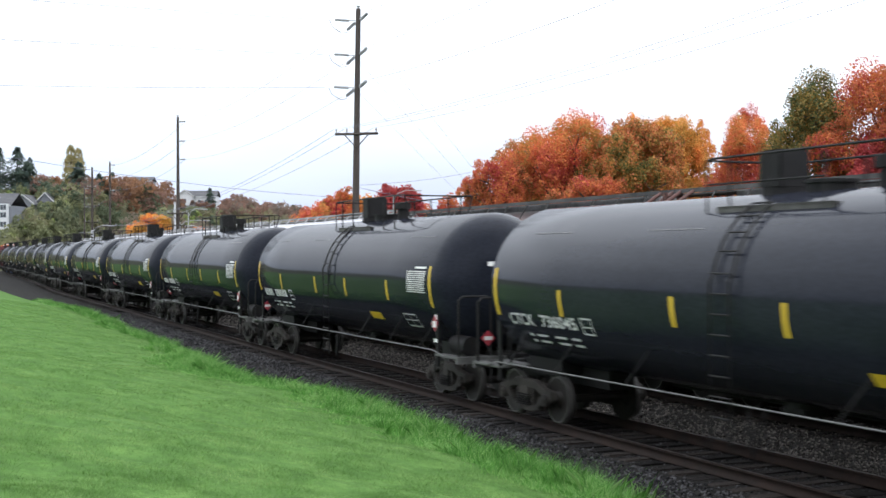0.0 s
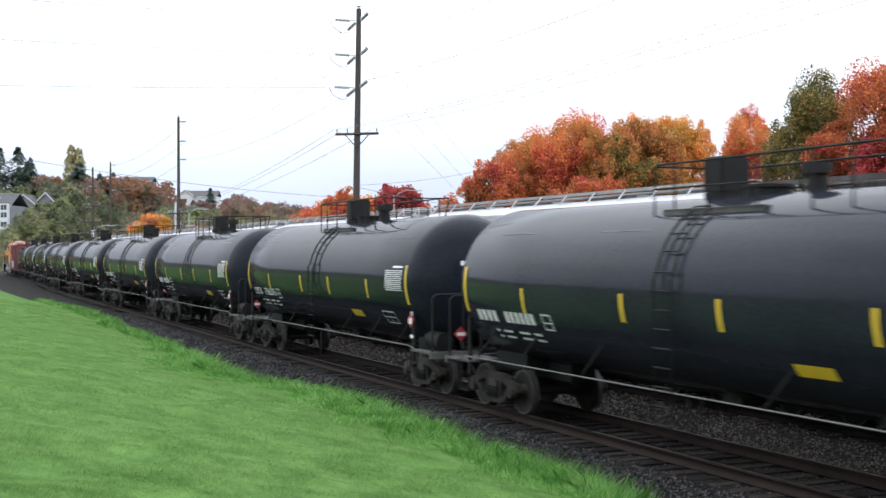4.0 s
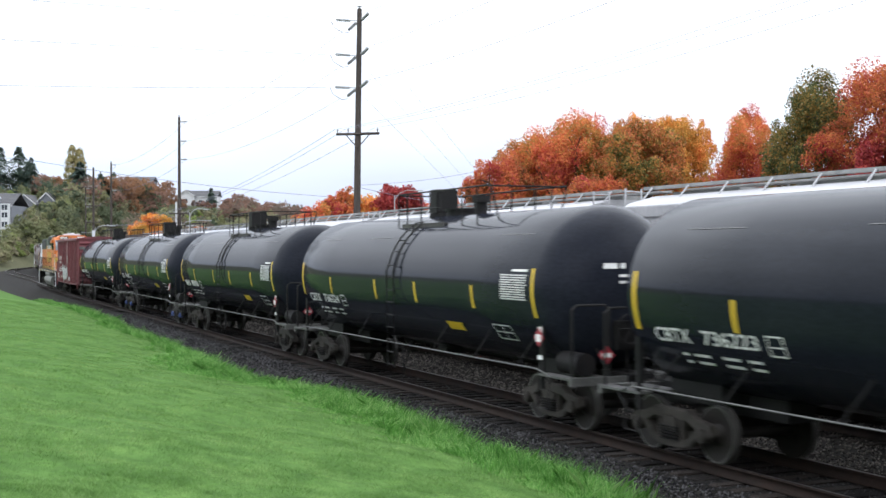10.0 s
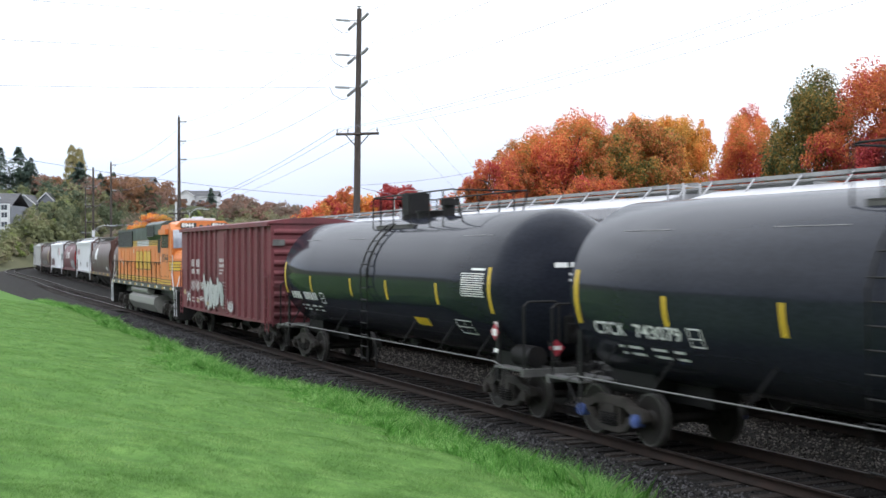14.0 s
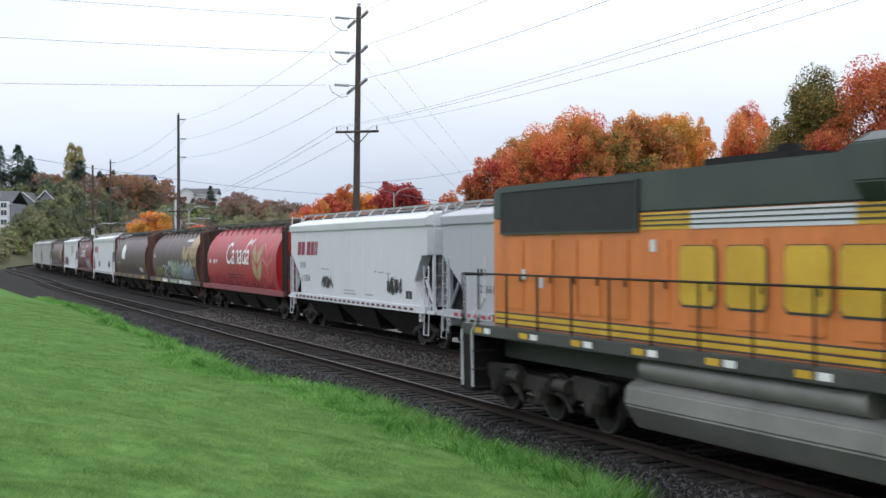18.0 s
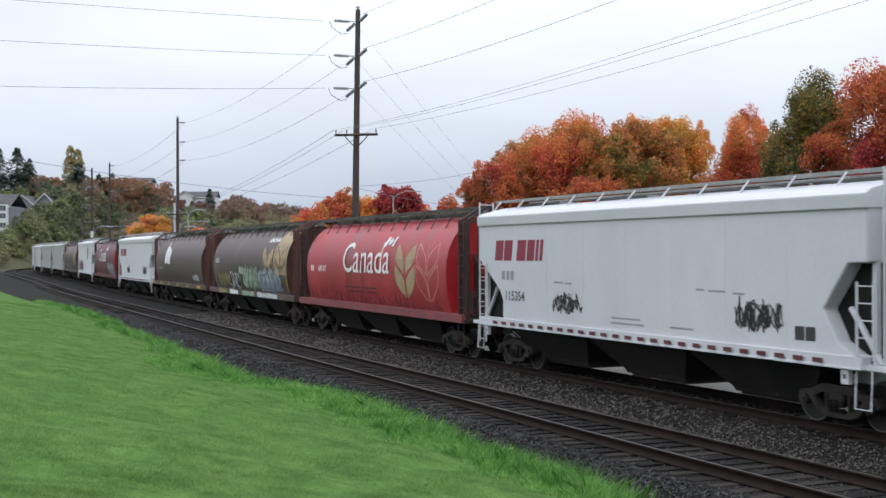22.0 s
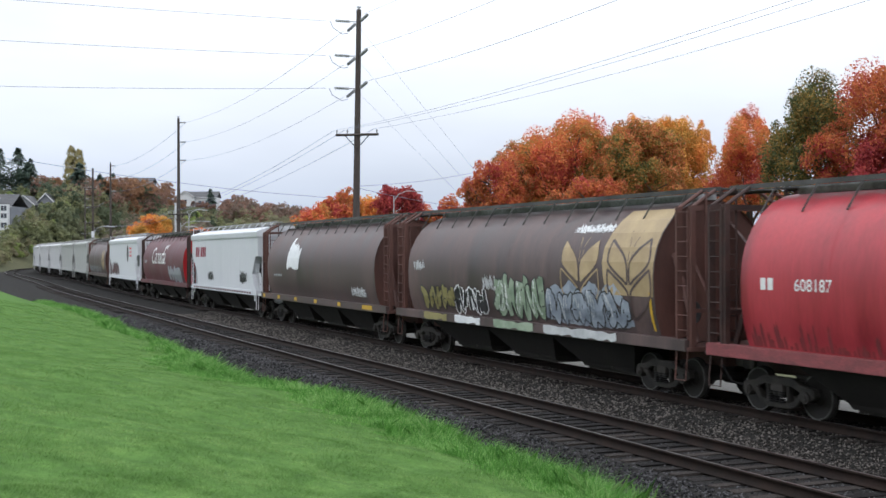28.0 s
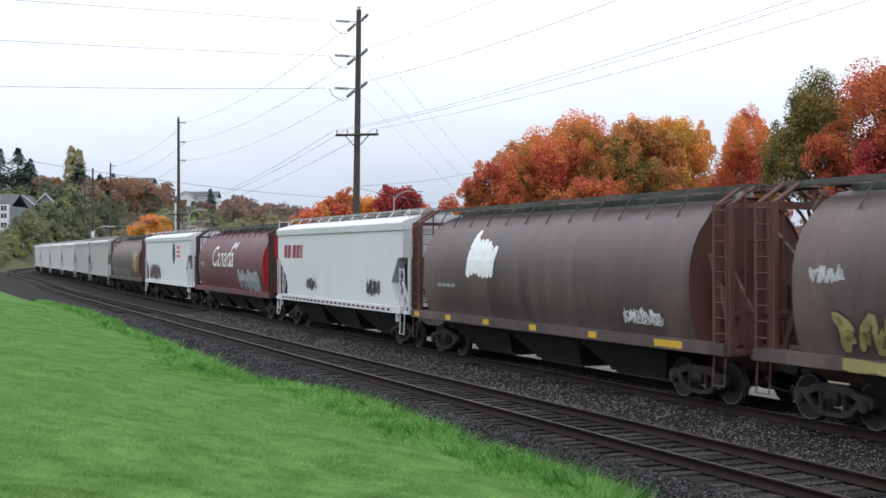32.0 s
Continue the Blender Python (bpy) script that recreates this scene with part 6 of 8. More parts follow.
def white_hopper(style):
    if style == "pale":
        car = make_flat_hopper("hop_pale", "pale grey covered hopper with crest, red words and dark graffiti")
        s = flat_side
        g = Geo()
        for r, w in ((0.60, 0.15), (0.46, 0.03)):
            ring = [(2.76 + r * 0.84 * math.cos(math.tau * k / 28), 3.44 + r * 1.06 * math.sin(math.tau * k / 28)) for k in range(29)]
            stroke(g, ring, w, s)
        part("crest_ring", g, "mark_dark", car, "oval crest in black and gold")
        g = Geo()
        for k in range(22):
            a = math.tau * (k + 0.5) / 26 - 1.1
            c, d = math.cos(a), math.sin(a)
            stroke(g, [(2.76 + 0.56 * 0.84 * c, 3.44 + 0.56 * 1.06 * d), (2.76 + 0.63 * 0.84 * c, 3.44 + 0.63 * 1.06 * d)], 0.045, s, 0.011)
        tagged(part("crest_ticks", g, "mark_gold", car, "gold marks round the crest"), kind="stuff")
        g = Geo()
        loop = [(2.76 + 0.44 * 0.84 * math.cos(math.tau * k / 20), 3.44 + 0.44 * 1.06 * math.sin(math.tau * k / 20)) for k in range(20)]
        g.add([(a, -1.564, b) for a, b in loop], [tuple(range(20))])
        part("crest_field", g, "spray_silver", car)
        g = Geo()
        fill_shape(g, [(2.48, 3.5), (2.5, 3.24), (2.62, 3.1), (2.76, 3.02), (2.9, 3.1), (3.02, 3.24), (3.04, 3.5)], s, 0.007, 8)
        part("crest_shield", g, "mark_gold", car, "gold shield in the crest")
        g = Geo()
        fill_shape(g, [(2.5, 3.56), (2.52, 3.7), (2.66, 3.8), (2.86, 3.82), (3.0, 3.72), (3.03, 3.58)], s, 0.009, 6)
        fill_shape(g, [(2.74, 3.12), (2.62, 3.22), (2.58, 3.32), (2.76, 3.44), (2.94, 3.32), (2.9, 3.22), (2.78, 3.12)], s, 0.010, 8)
        part("crest_figures", g, "mark_dark", car, "dark figures in the crest")
        g = Geo()
        patch(g, 2.36, 3.16, 2.72, 2.86, s, 0.009, 1)
        part("crest_scroll", g, "mark_dark", car, "dark scroll below the crest")
        for z, widths in ((3.62, [0.14] * 8), (3.33, [0.15] * 7), (3.04, [0.14] * 7)):
            g = Geo()
            x = 3.78
            for w in widths:
                patch(g, x, x + w, z, z + 0.17, s, 0.006, 1)
                x += w + 0.075
            part("word_blocks", g, "mark_crimson", car, "row of red letter-like blocks")
        bars(car, -5.5, 2.53, [0.17, 0.17, 0.17], 0.22, s, "mark_dark", 0.07)
        write(car, "122661", -5.5, 2.04, 0.23, s, "mark_dark", 1.1, "black painted number")
        throw_up(car, -4.0, 2.0, 1.46, 2.45, s, "silver graffiti letters filled with thick black")
        tag_scrawl(car, 2.6, 5.4, 1.6, 2.25, s, "mark_grey", 32, 5, "thin grey graffiti outline")
        bars(car, 6.6, 1.62, [0.45, 0.45], 0.34, s, "mark_dark", 0.06, name="black_panel", label="black test panel")
        for x in np.arange(-7.0, 7.2, 0.5):
            g = Geo()
            g.box(x, x + 0.26, -1.668, -1.66, 1.27, 1.37)
            part("red_tape", g, "red_tape", car, "red reflective tape")
        g = Geo()
        rng = random.Random(4)
        for k in range(9):
            x = 3.4 + k * 0.33
            stroke(g, [(x, 2.62 + rng.uniform(-0.02, 0.02)), (x + 0.22, 2.64)], 0.035, s)
        tagged(part("small_stencils", g, "mark_grey", car), kind="stuff")
        return car
    if style in ("cp", "cp_far"):
        car = make_flat_hopper("hop_clean", "white covered hopper with slanted dark red words and black scrawls")
        s = flat_side
        slanted_word(car, -7.06, 3.1, 0.58, [0.5, 0.5, -0.16, 0.54, 0.44, 0.17, 0.17], s, "mark_red")
        if style == "cp":
            bars(car, -6.6, 2.55, [0.2, 0.2, 0.2], 0.26, s, "mark_grey", 0.08)
            write(car, "115354", -6.42, 1.98, 0.27, s, "mark_dark", 1.15, "black painted number")
            g = Geo()
            for x, z, w in ((-3.5, 2.52, 0.5), (-2.9, 2.5, 0.35), (2.9, 2.5, 0.3), (3.35, 2.48, 0.6), (4.2, 2.45, 0.4), (-0.6, 1.72, 1.3), (-0.65, 1.6, 1.5), (1.9, 1.62, 0.9)):
                patch(g, x, x + w, z, z + 0.045, s, 0.006, 1)
            tagged(part("small_stencils", g, "mark_grey", car), kind="stuff")
            bars(car, 6.14, 1.64, [0.28, 0.28], 0.27, s, "mark_dark", 0.03, name="black_panel", label="black test panel")
        tag_scrawl(car, -3.4, -2.1, 1.72, 2.3, s, "spray_black", 41, 3, "black spray-painted scrawl")
        tag_scrawl(car, 4.45, 5.7, 1.7, 2.38, s, "spray_black", 42, 3, "black spray-painted scrawl")
        g = Geo()
        for x in np.arange(-7.0, 7.0, 0.55):
            g.box(x, x + 0.28, -1.668, -1.66, 1.27, 1.36)
        tagged(part("red_tape", g, "hop_dred", car, "faded red reflective tape"), kind="stuff")
        return car
    if style == "crest":
        car = make_flat_hopper("hop_clean", "white covered hopper with a dark crest and faded graffiti")
        g = Geo()
        loop = [(2.9 + 0.5 * math.cos(math.tau * k / 20), 3.3 + 0.72 * math.sin(math.tau * k / 20)) for k in range(20)]
        g.add([(a, -1.567, b) for a, b in loop], [tuple(range(20))])
        part("crest_field", g, "mark_dark", car, "dark oval crest")
        for z in (3.62, 3.33, 3.04):
            bars(car, 3.9, z, [0.5, 0.5], 0.16, flat_side, "mark_crimson", 0.08)
        bubble(car, -6.0, -2.0, 1.5, 2.5, flat_side, "hop_dred", "mark_grey", 51, 5, "faded red graffiti")
        return car
    if style == "grey":
        return make_flat_hopper("hop_grey", "plain grey covered hopper with a pale sill")
    return make_flat_hopper("hop_white", "plain white covered hopper with a roof walkway")


def round_hopper(style):
    s = round_side
    if style in ("red", "dark_red"):
        bright = style == "red"
        car = make_round_hopper("hop_red" if bright else "hop_dred", "hop_red_end", ("faded red" if bright else "dull dark red") + " rounded grain hopper with a white country name", sill="hop_sill" if bright else None, end_steel="hop_frame")
        write(car, "Canada", -3.75, 2.58, 1.2, lambda z: s(z) + 0.024, "white", 5.15, "large white country name", 0.0)
        g = Geo()
        for x in (0.62, 1.36):
            patch(g, x, x + 0.2, 3.56, 3.9, s, 0.03, 2, slant=0.3)
        fill_shape(g, [(1.1, 3.58), (0.98, 3.66), (0.96, 3.78), (1.08, 3.76), (1.16, 3.9), (1.24, 3.78), (1.34, 3.8), (1.28, 3.68)], s, 0.03, 8)
        part("flag_mark", g, "white", car, "small white flag mark")
        if bright:
            write(car, "608187", -6.95, 2.58, 0.24, s, "white", 1.05, "white painted number")
            bars(car, -7.95, 2.58, [0.16, 0.16], 0.24, s, "white", 0.06)
            wheat(car, s, 2.98, "mark_gold")
            wheat(car, s, 4.98, "mark_pink", outline=True)
            g = Geo()
            for x, z, w in ((-3.6, 1.98, 0.3), (-3.2, 1.98, 1.4), (-1.6, 1.98, 1.6), (-3.2, 1.82, 1.8), (-1.0, 1.82, 1.0)):
                patch(g, x, x + w, z, z + 0.06, s, 0.006, 1)
            part("small_stencils", g, "hop_dred", car)
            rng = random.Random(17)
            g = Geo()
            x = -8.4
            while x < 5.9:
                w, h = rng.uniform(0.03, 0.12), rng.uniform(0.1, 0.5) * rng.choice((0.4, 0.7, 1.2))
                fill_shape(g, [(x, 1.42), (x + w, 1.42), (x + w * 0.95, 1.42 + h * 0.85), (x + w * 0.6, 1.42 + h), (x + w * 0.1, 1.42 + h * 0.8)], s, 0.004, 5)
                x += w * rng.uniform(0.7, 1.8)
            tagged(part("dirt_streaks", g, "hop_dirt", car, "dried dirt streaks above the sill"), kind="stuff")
        else:
            bars(car, -6.9, 2.6, [0.16] * 5, 0.24, s, "mark_grey", 0.05)
            bubble(car, 2.6, 6.5, 1.45, 2.4, s, "mark_grey", "spray_blue", 61, 4, "faded grey graffiti")
        return car
    if style == "graffiti":
        car = make_round_hopper("hop_brown", "hop_rust", "brown rounded grain hopper with wheat emblems and coloured graffiti")
        wheat(car, s, 3.15, "mark_gold", "mark_gold")
        g = Geo()
        v = []
        for z, y in ROUND[3:10]:
            v += [(4.2 + 0.25 * abs(z - 3.3), -(s(z) + 0.005), z), (6.54, -(s(z) + 0.005), z)]
        g.add(v, [(2 * k, 2 * k + 1, 2 * k + 3, 2 * k + 2) for k in range(6)])
        part("gold_field", g, "mark_gold", car, "faded pale gold end field")
        wheat(car, lambda z: s(z) + 0.004, 5.5, "hop_brown", outline=True, thin=0.07)
        bubble(car, -7.4, -4.9, 1.5, 2.25, s, "spray_olive", "spray_black", 71, 4, "tangled olive graffiti forms", 0.26, 0.05)
        bubble(car, -4.7, -2.6, 1.47, 2.25, s, "spray_black", "spray_white", 72, 4, "tangled black graffiti forms with white outlines", 0.26, 0.05)
        tag_scrawl(car, -2.55, -1.75, 2.2, 2.65, s, "spray_silver", 77, 3, "silver scrawl above the letters")
        bubble(car, -1.85, 1.1, 1.48, 2.65, s, "spray_green", "spray_black", 73, 4, "tangled pale green graffiti forms", 0.3, 0.05, "spray_white")
        cloud(car, 1.15, 5.55, 1.46, 2.5, s, "spray_blue", 74, "grey-blue graffiti ground")
        bubble(car, 1.3, 5.3, 1.52, 2.36, s, "spray_blue", "spray_black", 78, 5, "tangled grey-blue graffiti forms", 0.3, 0.045, "spray_silver")
        tag_scrawl(car, 2.5, 4.3, 3.82, 4.05, lambda z: s(z) + 0.01, "spray_white", 75, 6, "white roof-line graffiti")
        tag_scrawl(car, -8.0, -7.2, 2.75, 3.1, s, "spray_silver", 79, 3, "pale scrawl at the end of the side")
        for x0, x1, m, k in ((-7.2, -4.9, "spray_olive", 1), (-4.7, -2.6, "spray_white", 2), (-1.9, 1.1, "spray_green", 3), (1.2, 5.4, "spray_silver", 4)):
            for j in range(int((x1 - x0) / 0.62)):
                g = Geo()
                a = x0 + j * 0.62
                g.slab([(a, 1.19 - 0.03 * (j % 2)), (a + 0.2, 1.15 + 0.03 * (j % 3)), (a + 0.4, 1.15), (a + 0.63, 1.16 + 0.03 * (j % 2)), (a + 0.62, 1.385), (a + 0.3, 1.40 - 0.03 * (j % 3)), (a, 1.39)], -1.606 - 0.001 * (j % 2), -1.602)
                part("sill_paint", g, m, car, "graffiti paint run over onto the sill")
        g = Geo()
        patch(g, 6.36, 6.45, 1.5, 2.4, s, 0.007, 5)
        part("yellow_strip", g, "loco_yellow", car)
        return car
    if style == "blob":
        car = make_round_hopper("hop_brown", "hop_rust", "brown rounded grain hopper with a white paint splash")
        rng = random.Random(8)
        g = Geo()
        for k in range(7):
            x = -5.05 + k * 0.27
            top = 3.75 - 0.05 * k + (0.12 if k == 0 else rng.uniform(-0.1, 0.06))
            fat_stroke(g, smooth_line([(x, 2.72 + rng.uniform(-0.04, 0.1)), (x + 0.05, 3.1), (x + 0.12 + rng.uniform(-0.04, 0.04), top)]), 0.3, s, 0.010 + 0.001 * k)
        part("white_splash", g, "spray_white", car, "ragged white paint splash")
        tag_scrawl(car, 3.9, 5.4, 1.62, 2.02, s, "spray_white", 82, 4, "small white scrawl")
        bars(car, -7.4, 2.25, [0.25, 0.3, 0.35, 0.25], 0.1, s, "mark_grey", 0.06)
        for x in (-9.4, -6.8, -4.0, -1.0, 2.2, 5.2):
            g = Geo()
            patch(g, x, x + (0.4 if x < 5 else 1.1), 1.2, 1.36, lambda z: 1.6, 0.008, 1)
            part("sill_tape", g, "loco_yellow", car, "yellow reflective sill tape")
        return car
    car = make_round_hopper("hop_brown", "hop_rust", "plain dark brown rounded grain hopper")
    if style == "wheat":
        wheat(car, s, 5.4, "mark_gold")
        tag_scrawl(car, -7.0, 3.0, 1.45, 2.2, s, "mark_grey", 91, 9, "pale faded scrawl")
    return car


ORDER = [(-117.0, "round", "plain"), (-99.0, "round", "plain"), (-80.9, "flat", "white"), (-62.7, "flat", "white2"), (-44.4, "flat", "white3"), (-27.0, "flat", "white4"),
         (-10.36, "flat", "pale"), (7.15, "flat", "cp"), (25.3, "round", "red"), (43.7, "round", "graffiti"), (62.3, "round", "blob"), (80.0, "flat", "cp_far"), (98.4, "round", "dark_red"),
         (117.0, "flat", "crest"), (135.6, "round", "wheat"), (153.9, "flat", "grey"), (172.0, "flat", "grey2"), (190.1, "flat", "white5"), (208.2, "flat", "white6"), (226.3, "flat", "white7"),
         (244.4, "flat", "white8"), (262.5, "round", "plain2"), (280.6, "flat", "white9")]
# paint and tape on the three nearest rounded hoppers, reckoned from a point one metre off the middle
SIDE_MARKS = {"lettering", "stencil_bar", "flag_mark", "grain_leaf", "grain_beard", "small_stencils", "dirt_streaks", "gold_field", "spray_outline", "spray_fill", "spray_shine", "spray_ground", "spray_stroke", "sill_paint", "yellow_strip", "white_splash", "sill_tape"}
made = {}
for s0, shape, style in ORDER:
    base = style.rstrip("0123456789")
    if base in made:
        car = copy_thing(made[base], pose(0, 0, 0))
    else:
        car = made[base] = white_hopper(style) if shape == "flat" else round_hopper(style)
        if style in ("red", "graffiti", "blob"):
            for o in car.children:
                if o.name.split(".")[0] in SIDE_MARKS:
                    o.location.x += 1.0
    half = 7.1 if shape == "round" else 6.75
    far_train.append((car, s0, half))
for o in (TRUCK, *TRUCK.children_recursive, BLUE_TRUCK, *BLUE_TRUCK.children_recursive):
    bpy.data.objects.remove(o)


railway("near_track", lambda s: 0 * s, (-6, 125), "near railway track with rusty rails on timber ties")
railway("far_track", lambda s: aside(s), (-6, 90), "far railway track with rusty rails on timber ties")


def floor_z(x, y):
    return float(land(np.array([x]), np.array([y]))[0])


# ---- power line ----
def pole(name, x, y, top, label, r=0.17):
    p = thing(name, label, "utility pole", "poles of the power line")
    p.location = (x, y, 0)
    g = Geo()
    g.loft([[(rr * math.cos(math.tau * k / 14), rr * math.sin(math.tau * k / 14), z) for k in range(14)] for z, rr in ((-1.2, r * 1.3), (2.0, r * 1.2), (top * 0.55, r), (top - 0.05, r * 0.78), (top, r * 0.7))])
    part("shaft", g, "pole", p, "weathered timber pole", smooth=True)
    return p


def insulator(p, a, b, n=7):
    """A string of ribbed discs from a to b."""
    a, b = Vector(a), Vector(b)
    g = Geo()
    for k in range(n):
        c0, c1 = a.lerp(b, k / n), a.lerp(b, (k + 0.6) / n)
        g.cyl(c0, c1, 0.095, 10, 0.06)
    g.cyl(a, b, 0.03, 6)
    part("insulator", g, "insulator", p, "ribbed grey insulator")


def crossarm(p, z, half, ang, dz=0.0):
    c, s = math.cos(radians(ang)), math.sin(radians(ang))
    g = Geo()
    a, b = Vector((-half * c, -half * s - 0.2, z)), Vector((half * c, half * s - 0.2, z + dz))
    g.cyl(a, b, 0.07, 4)
    part("crossarm", g, "pole", p, "timber crossarm")
    for o in (-1, 1):
        g = Geo()
        g.tube([(o * half * 0.55 * c, o * half * 0.55 * s - 0.2, z - 0.05), (0, -0.2, z - 0.75)], 0.028)
        part("arm_brace", g, "pole", p)
    for q in (-0.95, -0.45, 0.92):
        g = Geo()
        g.cyl((q * half * c, q * half * s - 0.2, z + 0.06), (q * half * c, q * half * s - 0.2, z + 0.2), 0.03, 6).cyl((q * half * c, q * half * s - 0.2, z + 0.17), (q * half * c, q * half * s - 0.2, z + 0.28), 0.06, 8, 0.035)
        part("pin_insulator", g, "insulator", p)
    return [Vector((q * half * c, q * half * s - 0.2, z + 0.27)) for q in (-0.95, -0.45, 0.92)]


def wire(a, b, sag, r, label="thin overhead wire between poles", name="overhead_wire"):
    a, b = Vector(a), Vector(b)
    g = Geo()
    n = 20
    g.tube([a.lerp(b, k / n) - Vector((0, 0, 4 * sag * (k / n) * (1 - k / n))) for k in range(n + 1)], r, 5)
    ob = new(name, g.mesh(name, M["wire"], True))
    return tagged(ob, label, "wire", "overhead wires")


P = [Vector((15.6, 14.5, 0)), Vector((-4.75, 66, 0)), Vector((-25.2, 117, 0)), Vector((-47.4, 175, 0)), Vector((-70, 240, 0))]
TOPS = [16.2, 16.4, 16.2, 16.1, 16.0]
LEVELS = (15.75, 13.9, 12.15)
UP = Vector((-0.37, 0.93, 0))
arm_ends = []
for k, (c, top) in enumerate(zip(P, TOPS)):
    p = pole("utility_pole", c.x, c.y, top, "tall weathered timber power pole with insulators and crossarm" if k < 2 else "tall dark timber power pole above the railway", 0.17 if k < 2 else 0.15)
    if k == 1:
        p.rotation_euler = (0, radians(0.9), 0)
    for z in LEVELS:
        if k < 2:
            insulator(p, UP * 0.25 + Vector((-0.12, 0, z - 0.1)), UP * 1.0 + Vector((-0.3, 0, z - 0.35)))
            insulator(p, UP * -0.2 + Vector((0.1, 0, z + 0.05)), UP * -0.95 + Vector((0.2, 0, z + 0.25)))
            if k == 1:
                insulator(p, (-0.5, -0.1, z - 0.02), (-1.25, -0.35, z - 0.02))
                g = Geo()
                g.tube([(-1.5, -0.4, z - 0.05), (-1.35, -0.3, z - 0.4), (-0.9, 0.3, z - 0.62), (-0.6, 0.7, z - 0.5)], 0.018, 5)
                part("jumper", g, "wire", p)
                g = Geo()
                g.cyl((-0.5, -0.1, z - 0.02), (0, 0, z), 0.03, 6)
                part("clevis", g, "insulator", p)
        else:
            insulator(p, (0.1, 0, z), (0.75, -0.05, z + 0.02), 5)
    if k < 2:
        arm_ends.append([c + v for v in crossarm(p, 9.65 if k == 1 else 9.7, 1.25, -20 if k else -22, 0.0)])
    else:
        arm_ends.append([c + v for v in crossarm(p, 7.0, 1.1, -20)])
    g = Geo()
    g.cyl((0, 0, top), (0, 0, top + 0.12), 0.05, 6).box(-0.12, 0.12, -0.05, 0.05, top + 0.1, top + 0.16)
    part("pole_cap", g, "insulator", p)
    if k == 2:
        g = Geo()
        g.box(-0.37, -0.21, -0.1, 0.1, 0.5, 8.1)
        part("cable_guard", g, "hop_clean", p, "white cable riser guard")
for k in range(4):
    for z in LEVELS:
        o0 = UP * 0.95 + Vector((-0.28, 0, 0)) if k == 1 else Vector((0.3, 0, 0))
        a = P[k] + (o0 if k == 1 else (Vector((0.7, 0, 0)) if k > 1 else UP * 0.9)) + Vector((0, 0, z - (0.33 if k == 1 else 0)))
        b = P[k + 1] + (Vector((0.7, 0, 0)) if k >= 1 else UP * -0.93 + Vector((0.2, 0, 0))) + Vector((0, 0, z + (0.24 if k == 0 else 0)))
        wire(a, b, 0.75, 0.010 if k < 2 else 0.016)
    for q in range(3):
        wire(arm_ends[k][q], arm_ends[k + 1][q], 0.6, 0.007 if k == 0 else 0.012)
# the branch that crosses the tracks
for z, z2, sag in ((15.75, 16.6, 0.35), (13.9, 14.6, 0.5), (12.15, 11.9, 0.75)):
    wire(P[1] + Vector((-1.5, -0.4, z - 0.03)), Vector((-59.8, 44, z2)), sag, 0.011)
q = pole("utility_pole", -59.8, 44, 17.0, "tall timber power pole beyond the lawn", 0.17)
# guys
for z, far in ((15.6, (11.2, 99, -0.9)), (13.7, (10.6, 98.6, -0.9)), (12.0, (10.0, 98, -0.9))):
    wire(P[1] + Vector((0.15, 0, z)), far, 0.0, 0.006, "thin guy wire from pole to ground", "guy_wire")
wire((0.0 - 4.6, 66, 6.9), (3.3, 92, 9.5), 0.2, 0.012)
wire((-4.6, 66, 6.8), (6.5, 100, 6.6), 0.3, 0.014)
# a lower pole line on the left with its thick cable
p = pole("utility_pole", -42.8, 150, 13.7, "dark timber telephone pole with crossarms", 0.14)
crossarm(p, 11.2, 0.5, 0)
crossarm(p, 9.0, 1.0, -8)
crossarm(p, 7.0, 0.9, -15)
g = Geo()
g.cyl((0, 0, 5.2), (0, 0, 6.0), 0.175, 12)
part("marker_band", g, "hop_clean", p, "white painted band")
pts = [(-98, 118, 14.5), (-44.9, 130, 13.3), (-32.0, 150, 11.85), (-18.0, 165, 10.9), (-6, 176, 10.6)]
for a, b in zip(pts, pts[1:]):
    wire(a, b, 0.12, 0.028, "thick black telephone cable", "telephone_cable")


# ---- street lamps ----
def street_lamp(x, y, z, reach, lift):
    b = thing("street_lamp", "pale grey street lamp with a curved arm", "street lamp", "street lamps")
    b.location = (x, y, floor_z(x, y))
    h = z - floor_z(x, y)
    g = Geo()
    g.cyl((0, 0, -0.3), (0, 0, h), 0.09, 10, 0.06)
    part("post", g, "lamp_post", b)
    g = Geo()
    g.tube([(0, 0, h - 0.6), (reach * 0.2, 0, h - 0.1 + lift * 0.5), (reach * 0.55, 0, h + lift), (reach, 0, h + lift * 0.9)], 0.045)
    part("arm", g, "lamp_post", b)
    g = Geo()
    g.slab([(reach - 0.1, h + lift * 0.9 + 0.06), (reach + 0.7, h + lift * 0.9 + 0.02), (reach + 0.7, h + lift * 0.9 - 0.08), (reach - 0.1, h + lift * 0.9 - 0.1)], -0.16, 0.16)
    part("lamp_head", g, "lamp_post", b, bevel=0.03)


street_lamp(-35.2, 170, 8.8, 2.0, 0.5)
street_lamp(-35.5, 166, 7.4, 3.4, 0.2)
street_lamp(-27.8, 142, 6.1, -1.9, 0.3)
street_lamp(-6.0, 150, 10.2, 2.8, 0.6)
street_lamp(-45.5, 160, 6.6, 2.0, 0.2)


